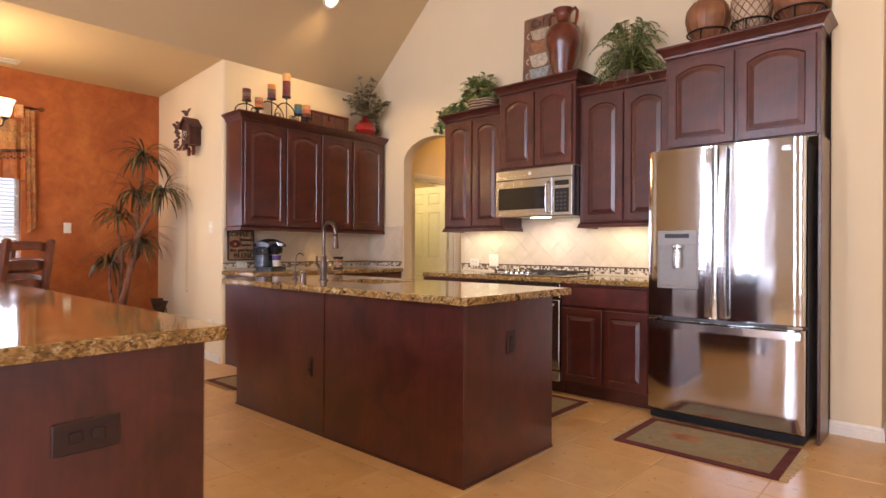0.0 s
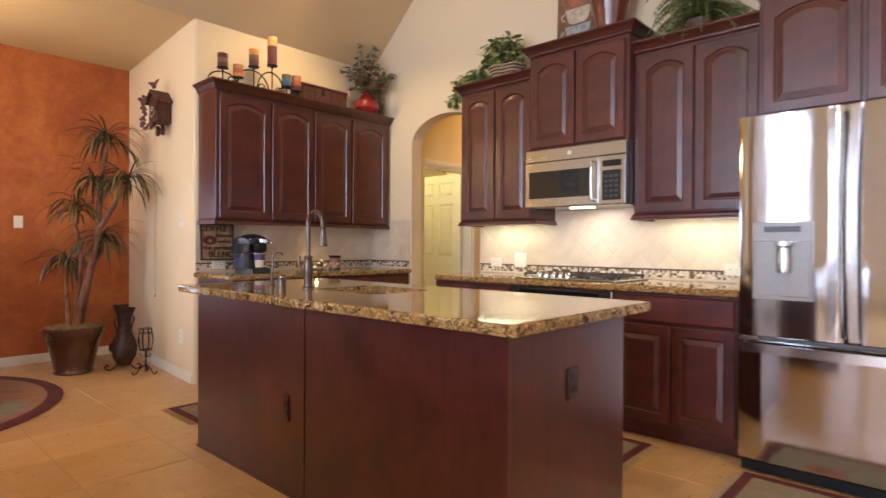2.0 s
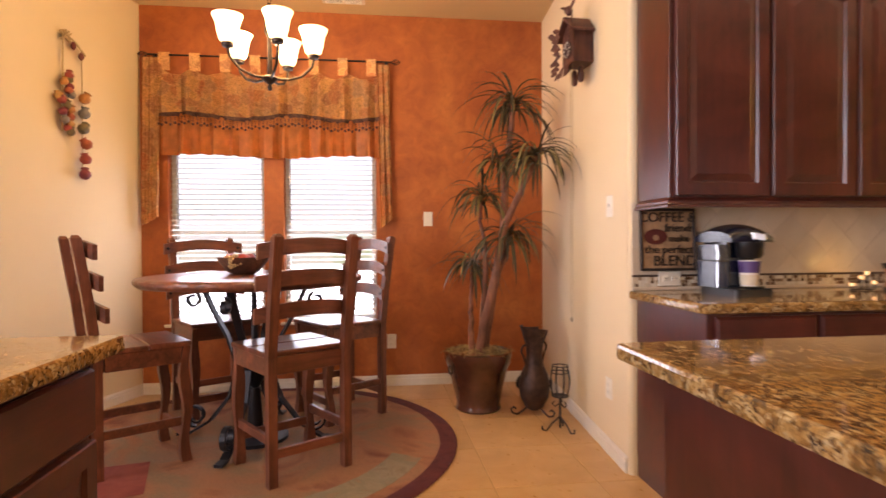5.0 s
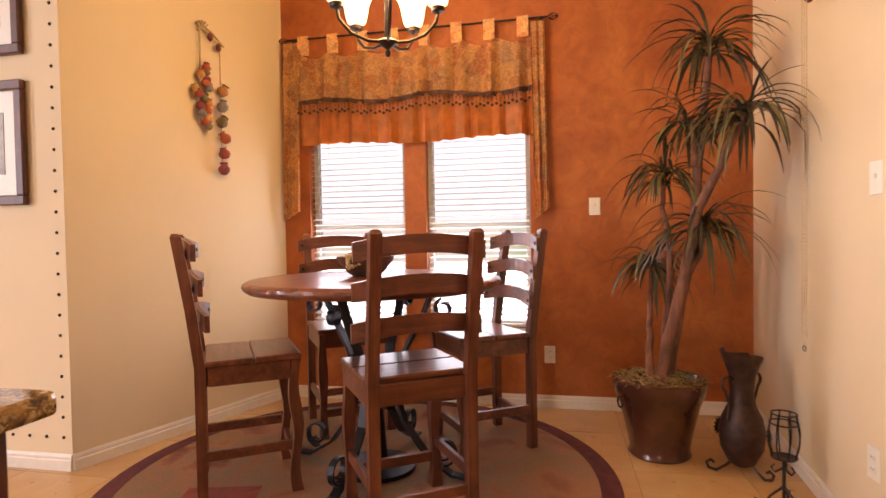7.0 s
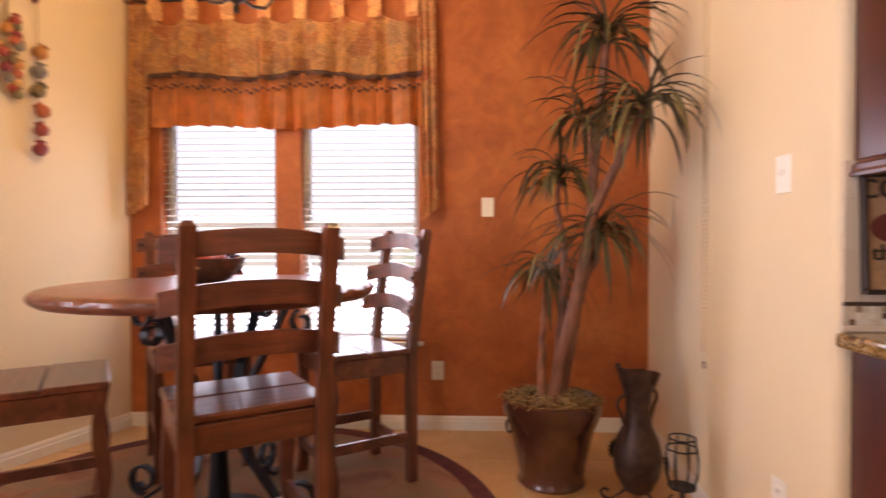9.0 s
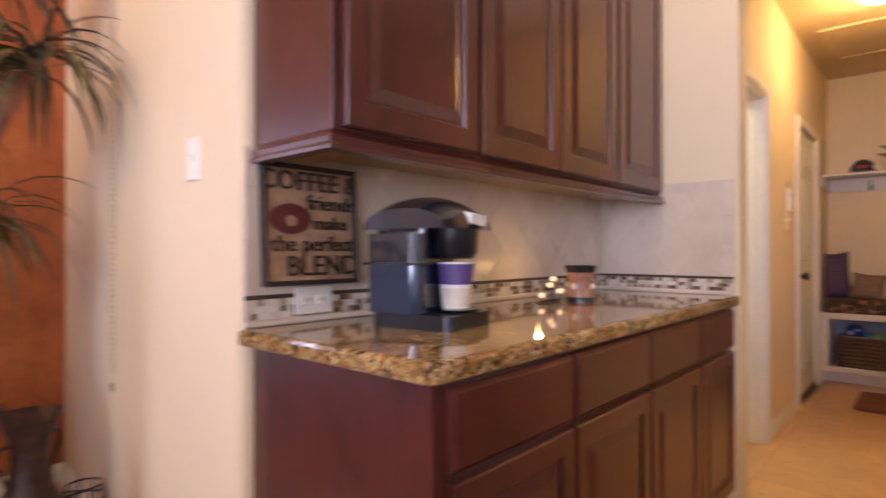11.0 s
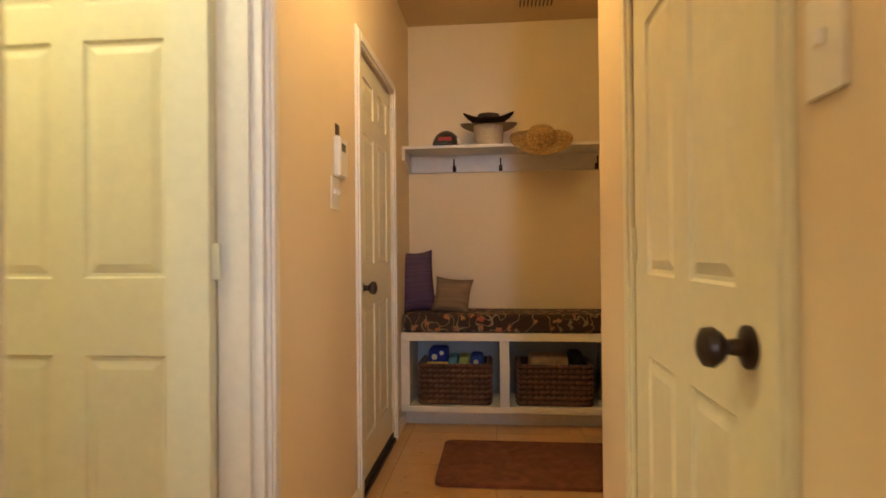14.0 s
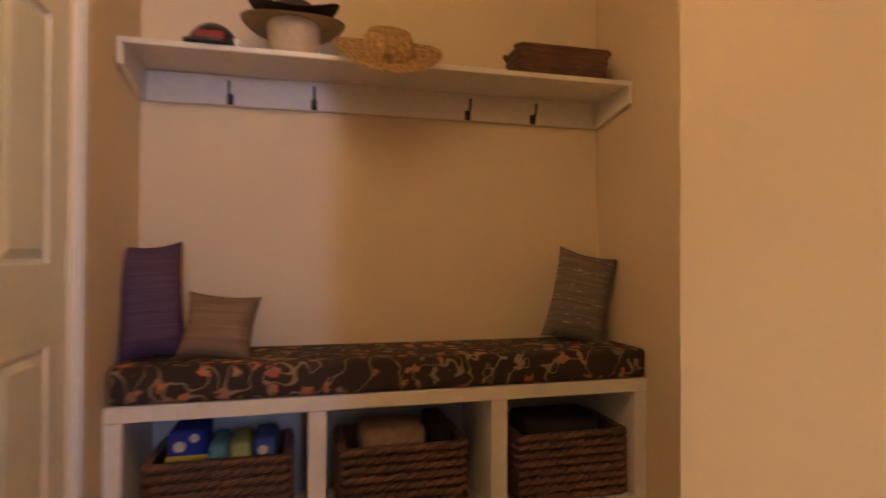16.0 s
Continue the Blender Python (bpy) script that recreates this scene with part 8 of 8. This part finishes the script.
def storage_basket(label, x0, x1):
    w, d, h = x1 - x0, 0.28, 0.25
    b = thing("storage_basket", label, "basket", ((x0 + x1) / 2, 7.70 + d / 2, 0.1405), "bench baskets")
    bm = bmesh.new()
    t = 0.012
    for a in ((-w / 2, w / 2, -d / 2, -d / 2 + t), (-w / 2, w / 2, d / 2 - t, d / 2), (-w / 2, -w / 2 + t, -d / 2 + t, d / 2 - t), (w / 2 - t, w / 2, -d / 2 + t, d / 2 - t)):
        box(bm, *a, 0.006, h)
    box(bm, -w / 2, w / 2, -d / 2, d / 2, 0.0, 0.0055)
    part("liner_wall", bm, M_LINER, b)
    bm = bmesh.new()
    rows, pitch = 8, 0.034
    for r in range(rows):
        z = 0.018 + r * (h - 0.03) / (rows - 1)
        for face in range(4):
            L = w if face < 2 else d
            n = int(L / pitch)
            for k in range(n):
                u = -L / 2 + (k + 0.5) * L / n
                off = 0.004 if (k + r) % 2 else 0.0
                if face < 2:
                    s = -1 if face == 0 else 1
                    m = [(u - pitch * 0.55, s * (d / 2 + 0.002), z - 0.006), (u, s * (d / 2 + 0.009 + off), z), (u + pitch * 0.55, s * (d / 2 + 0.002), z + 0.006)]
                else:
                    s = -1 if face == 2 else 1
                    m = [(s * (w / 2 + 0.002), u - pitch * 0.55, z - 0.006), (s * (w / 2 + 0.009 + off), u, z), (s * (w / 2 + 0.002), u + pitch * 0.55, z + 0.006)]
                tube(bm, m, 0.0115, 5)
    part("weave", bm, M_WICKER, b, "thick brown rope weave", True)["kind"] = "stuff"
    return b


storage_basket("woven brown basket with folded beach towels in the bench cubby", -4.52, -4.10)
storage_basket("woven brown basket with folded bags in the bench cubby", -3.915, -3.49)
storage_basket("woven brown basket in the last bench cubby", -3.28, -2.855)


def folded(label, parts, x, y, z):
    t = thing("folded_towel", label, "towel", (x, y, z), "things in the baskets")
    for (dx, w, h, col) in parts:
        bm = bmesh.new()
        box(bm, dx, dx + w, -0.09, 0.09, 0, h, 0.025, 3)
        part("fold", bm, plain("towel_cloth", col, 0.95, vary=0.2, scale=60, bump=0.4), t, "", True)
    return t


tow = folded("blue yellow and white printed beach towels in a basket", [(-0.17, 0.12, 0.14, (0.02, 0.04, 0.30)), (-0.045, 0.06, 0.09, (0.16, 0.36, 0.46)), (0.02, 0.07, 0.09, (0.40, 0.46, 0.14)), (0.095, 0.08, 0.10, (0.05, 0.10, 0.34))], -4.31, 7.86, 0.33)
for x, z, r in ((-0.13, 0.09, 0.018), (-0.085, 0.115, 0.014), (0.13, 0.06, 0.016)):
    part("white_spot", lathe(bmesh.new(), [(r, 0), (r, 0.003), (0, 0.004)], 14), M_IVORY, tow, "white printed spot", False, pose(x, -0.0915, z, 90))
part("yellow_border", boxes((-0.175, -0.045, -0.094, -0.0905, 0.035, 0.06), bevel=0.001), plain("yellow_cloth", (0.55, 0.42, 0.04), 0.9), tow, "yellow printed border")
folded("folded tan and black bags in a basket", [(-0.15, 0.24, 0.10, (0.42, 0.31, 0.20)), (0.10, 0.08, 0.12, (0.015, 0.014, 0.014))], -3.70, 7.86, 0.33)
folded("dark folded cloth in a basket", [(-0.16, 0.31, 0.10, (0.02, 0.015, 0.013))], -3.07, 7.86, 0.33)

shelf = thing("wall_shelf", "white wall shelf with coat hook board", "shelf", (HL, HB, 1.73))
part("board", boxes((0.002, BW, -0.29, -0.001, 0.0, 0.02), bevel=0.003), M_WHITE, shelf)
part("hook_board", boxes((0.02, BW - 0.02, -0.020, -0.001, -0.115, -0.0005), bevel=0.003), M_WHITE, shelf)
for x in (0.002, BW - 0.02):
    bm = bmesh.new()
    prism(bm, [(-0.29, -0.0005), (-0.29, -0.07), (-0.02, -0.115), (-0.0005, -0.115), (-0.0005, -0.0005)], "x", x, x + 0.018)
    part("bracket", bm, M_WHITE, shelf)
for x in (-4.323, -4.013, -3.385, -3.093):
    hk = thing("coat_hook", "dark bronze double coat hook", "hook", (x, HB - 0.0205, 1.645), "coat hooks")
    part("plate", boxes((-0.012, 0.012, -0.005, 0.0, -0.028, 0.012), bevel=0.002), M_BRONZE, hk)
    bm = tube(bmesh.new(), [(0, -0.004, -0.005), (0, -0.03, 0.0), (0.0, -0.045, 0.025), (0.0, -0.042, 0.052)], 0.005, 7)
    tube(bm, [(0, -0.004, -0.015), (0, -0.025, -0.022), (0, -0.032, -0.008)], 0.005, 7)
    part("arm", bm, M_BRONZE, hk, "", True)


def brim(bm, rx, ry, r0x, r0y, z, curl, n=36):
    rows = []
    for j in range(6):
        u = j / 5
        row = []
        for k in range(n):
            a = 2 * math.pi * k / n
            c, s = math.cos(a), math.sin(a)
            row.append(bm.verts.new(((r0x + (rx - r0x) * u) * c, (r0y + (ry - r0y) * u) * s, z + curl * (u ** 2) * abs(c) ** 2 - 0.012 * u * abs(s))))
        rows.append(row)
    for a, b in zip(rows, rows[1:]):
        for k in range(n):
            bm.faces.new((a[k], a[(k + 1) % n], b[(k + 1) % n], b[k]))
    bmesh.ops.solidify(bm, geom=bm.faces[:], thickness=0.003)
    return bm


SZ = 1.751
M_FELT = plain("cream_felt", (0.56, 0.45, 0.30), 0.9)
hat = thing("cowboy_hat", "cream felt cowboy hat set crown down on the shelf", "hat", (-4.09, 7.90, SZ))
bm = lathe(bmesh.new(), [(0.0, 0.0), (0.075, 0.0), (0.09, 0.03), (0.096, 0.133)], 30)
for v in bm.verts:
    v.co.y *= 1.2
part("crown", bm, M_FELT, hat, "", True)
part("brim", brim(bmesh.new(), 0.185, 0.17, 0.096, 0.115, 0.135, 0.02), M_FELT, hat, "", True)
hat2 = thing("dark_hat", "dark brown hat with upturned brim stacked on another hat", "hat", (-4.09, 7.90, SZ + 0.163))
part("brim", brim(bmesh.new(), 0.165, 0.13, 0.05, 0.06, 0.012, 0.055), plain("dark_brown_felt", (0.045, 0.026, 0.018), 0.85), hat2, "", True)
part("crown", lathe(bmesh.new(), [(0.0, 0.0), (0.05, 0.002), (0.075, 0.02), (0.07, 0.05), (0.03, 0.06), (0, 0.055)], 24), plain("dark_brown_felt", (0.05, 0.03, 0.02), 0.85), hat2, "", True)
cap = thing("baseball_cap", "black and red trucker cap on the shelf", "cap", (-4.365, 7.90, SZ))
bm = bmesh.new()
bmesh.ops.create_uvsphere(bm, u_segments=24, v_segments=14, radius=0.092)
bmesh.ops.bisect_plane(bm, geom=bm.verts[:] + bm.edges[:] + bm.faces[:], plane_co=(0, 0, 0), plane_no=(0, 0, -1), clear_outer=True)
for v in bm.verts:
    v.co.z *= 1.15
    v.co.z += 0.012
part("crown", bm, M_BLACK, cap, "", True)
bm = bmesh.new()
prism(bm, [(0.085 * math.cos(radians(a)), -0.02 + 0.05 * math.sin(radians(a)) - (0.10 if 200 < a < 340 else 0.04)) for a in range(180, 361, 15)], "z", 0.002, 0.010)
part("visor", bm, M_BLACK, cap)
part("logo_patch", boxes((-0.045, 0.045, -0.098, -0.090, 0.035, 0.06), bevel=0.002), plain("red_stitching", (0.30, 0.04, 0.05), 0.7), cap, "red stitched patch")
part("mesh_panel", boxes((0.070, 0.094, -0.05, 0.05, 0.02, 0.06), bevel=0.006), M_IVORY, cap, "white mesh side")
M_STRAW = plain("golden_straw", (0.42, 0.27, 0.10), 0.7, vary=0.5, scale=60, bump=0.6)
sh = thing("straw_hat", "woven openwork straw hat hanging over the shelf edge", "hat", (-3.77, 7.735, SZ + 0.004))
tilt = pose(0, -0.015, -0.02, 36)
bm = bmesh.new()
for k in range(72):
    a = radians(5 * k)
    tube(bm, [(r * math.cos(a + tw), r * 0.92 * math.sin(a + tw), 0.012 + 0.03 * math.cos(a) ** 2 * (r / 0.19) ** 2) for r, tw in ((0.085, 0), (0.12, 0.12), (0.155, -0.05), (0.188, 0.06))], 0.0032, 4)
for r in (0.088, 0.115, 0.14, 0.165, 0.186):
    tube(bm, [(r * math.cos(radians(a)), r * 0.92 * math.sin(radians(a)), 0.012 + 0.03 * math.cos(radians(a)) ** 2 * (r / 0.19) ** 2) for a in range(0, 361, 10)], 0.0042, 5)
part("brim", bm, M_STRAW, sh, "openwork straw brim", False, tilt)
part("crown", lathe(bmesh.new(), [(0.088, 0.014), (0.085, 0.07), (0.07, 0.095), (0.03, 0.10), (0, 0.096)], 26), M_STRAW, sh, "", True, tilt)
bm = bmesh.new()
for k in range(14):
    leaf(bm, (0, -0.088, 0.045), (math.cos(k * 0.45), -0.25, math.sin(k * 0.45)), (0, -1, 0), 0.035, 0.014)
part("straw_flower", bm, M_STRAW, sh, "straw flower", False, tilt)
db = thing("shelf_basket", "dark brown oblong wicker basket on the shelf", "basket", (-3.04, 7.90, SZ))
bm = bmesh.new()
prev = None
for r in range(11):
    z = 0.012 * r
    k = 1 + 0.012 * r + (0.03 if r % 2 else 0.0)
    cur = [bm.verts.new((x * k, y * k, z)) for x, y in rounded([(-0.18, -0.08), (0.18, -0.08), (0.18, 0.08), (-0.18, 0.08)], [0.03] * 4)]
    if prev:
        for j in range(len(cur)):
            bm.faces.new((prev[j], prev[(j + 1) % len(cur)], cur[(j + 1) % len(cur)], cur[j]))
    else:
        bm.faces.new(cur[::-1])
    prev = cur
part("woven_wall", bm, M_WICKER, db)
tube_bm = tube(bmesh.new(), [(x * 1.14, y * 1.14, 0.123) for x, y in rounded([(-0.18, -0.08), (0.18, -0.08), (0.18, 0.08), (-0.18, 0.08), ], [0.03] * 4)] , 0.008, 6)
part("rim", tube_bm, M_WICKER, db, "", True)

r = thing("hall_rug", "plush reddish brown rug before the bench", "rug", (-3.66, 7.12, 0.0))
bm = bmesh.new()
prism(bm, rounded([(-0.68, -0.30), (0.68, -0.30), (0.68, 0.30), (-0.68, 0.30)], [0.05] * 4), "z", 0.001, 0.020)
part("rug_field", bm, M_RUGBRN, r, "deep brown pile")
ds = thing("door_stop", "small dark spring door stop on the baseboard", "door stop", (HR - 0.014, 6.18, 0.05))
part("spring", tube(bmesh.new(), [(0, 0, 0), (-0.07, 0, 0)], 0.006, 8), M_BRONZE, ds, "", True)
part("tip", tube(bmesh.new(), [(-0.0705, 0, 0), (-0.085, 0, 0)], 0.009, 8), M_BLACK, ds, "", True)

# hall ceiling: lamp, hatch, vent
hl = thing("ceiling_light", "small flush ceiling light with frosted dome, lit", "ceiling light", (-4.13, 6.12, HZ))
part("rim", lathe(bmesh.new(), [(0.13, -0.025), (0.135, -0.012), (0.135, -0.0005), (0, -0.0005)], 28), M_BRONZE, hl, "", True)
dome = part("dome", lathe(bmesh.new(), [(0.0, -0.09), (0.06, -0.083), (0.105, -0.058), (0.122, -0.0255), (0, -0.0255)], 28), glowing("lit_frosted_dome", (1.0, 0.72, 0.36), 5.0), hl, "lit frosted glass dome", True)
dome.visible_shadow = False
hx0, hx1, hy0, hy1 = -4.45, -3.70, 6.70, 7.38
setting("attic_hatch", boxes((hx0, hx1, hy0, hy1, HZ - 0.006, HZ - 0.001), (hx0 - 0.06, hx0, hy0 - 0.06, hy1 + 0.06, HZ - 0.018, HZ - 0.0005), (hx1, hx1 + 0.06, hy0 - 0.06, hy1 + 0.06, HZ - 0.018, HZ - 0.0005),
        (hx0, hx1, hy0 - 0.06, hy0, HZ - 0.018, HZ - 0.0005), (hx0, hx1, hy1, hy1 + 0.06, HZ - 0.018, HZ - 0.0005)), M_CEIL, "painted attic hatch with moulded frame")
hv = thing("ceiling_vent", "small slotted vent in the hall ceiling", "vent", (-3.79, 7.75, HZ))
part("frame", boxes((-0.13, 0.13, -0.06, 0.06, -0.007, -0.0005), bevel=0.002), M_CEIL, hv)
for k in range(9):
    part("slat", boxes((-0.10 + k * 0.024, -0.092 + k * 0.024, -0.045, 0.045, -0.012, -0.0075)), M_BRONZE, hv)
dl = thing("recessed_light", "lit recessed ceiling light in the vault", "ceiling light", (-4.42, 3.48, slope_z(-4.42)), "", 0)
dl.matrix_basis = pose(-4.42, 3.48, slope_z(-4.42) - 0.004, 0, -42.3, 0)
part("trim_ring", lathe(bmesh.new(), [(0.065, -0.004), (0.085, -0.006), (0.09, 0.0), (0.065, 0.0)], 28, cap=False), M_WHITE, dl, "", True)
part("lens", lathe(bmesh.new(), [(0.0, -0.001), (0.064, -0.001), (0.064, 0.002), (0, 0.002)], 28, cap=False), M_LAMP, dl, "glowing lens")
pl = thing("pantry_light", "plain frosted pantry ceiling light, lit", "ceiling light", (-5.32, 4.95, HZ))
part("dome", lathe(bmesh.new(), [(0.0, -0.08), (0.07, -0.07), (0.11, -0.04), (0.12, -0.001), (0, -0.001)], 24), glowing("lit_pantry_dome", (1.0, 0.85, 0.55), 4.0), pl, "", True).visible_shadow = False

# ---- outside the nook windows ----
setting("ground", boxes((-300, -7.3, -300, 300, -0.40, -0.30)), plain("dry_lawn", (0.13, 0.15, 0.06), 0.95, vary=0.4, scale=3), "dry green lawn beyond the windows")
# added board near the house; outdoor daylight is put into its emission colours
M_BACKDROP = mat("glowing_garden_backdrop", 1.0)
base_of(M_BACKDROP).inputs["Base Color"].default_value = (0, 0, 0, 1)
sep = node(M_BACKDROP, "SeparateXYZ")
link(M_BACKDROP, coords(M_BACKDROP), sep.inputs[0])
rise = node(M_BACKDROP, "MapRange")
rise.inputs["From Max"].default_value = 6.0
link(M_BACKDROP, sep.outputs[2], rise.inputs[0])
blot = noise_of(M_BACKDROP, coords(M_BACKDROP), 0.9, 5)
low = ramp(M_BACKDROP, blot, [(0.35, (0.62, 0.72, 0.42)), (0.5, (1.0, 0.93, 0.72)), (0.65, (0.9, 0.86, 0.74))])
high = ramp(M_BACKDROP, rise.outputs[0], [(0.19, (0, 0, 0)), (0.27, (1, 1, 1))])
link(M_BACKDROP, mixed(M_BACKDROP, high, low, (1.45, 1.52, 1.6)), base_of(M_BACKDROP).inputs["Emission Color"])
base_of(M_BACKDROP).inputs["Emission Strength"].default_value = 1.15
setting("backdrop", boxes((-13.2, -13.0, -14, 14, -0.3, 9)), M_BACKDROP, "glowing backdrop board coloured as bright garden and sky")

for x, w, z in ((-3.24, 0.56, 1.324), (-1.72, 0.61, 1.334)):
    lb = thing("cabinet_light_bar", "slim lit light bar under the wall cabinet", "light bar", (x, 4.40, z), "cabinet light bars")
    part("housing", boxes((-w / 2, w / 2, -0.04, 0.04, 0.004, 0.0145), bevel=0.002), M_IVORY, lb)
    part("lens", boxes((-w / 2 + 0.01, w / 2 - 0.01, -0.032, 0.032, -0.001, 0.0035)), glowing("lit_bar_lens", (1.0, 0.93, 0.75), 6.0), lb, "glowing lens").visible_shadow = False

floor_tiles()
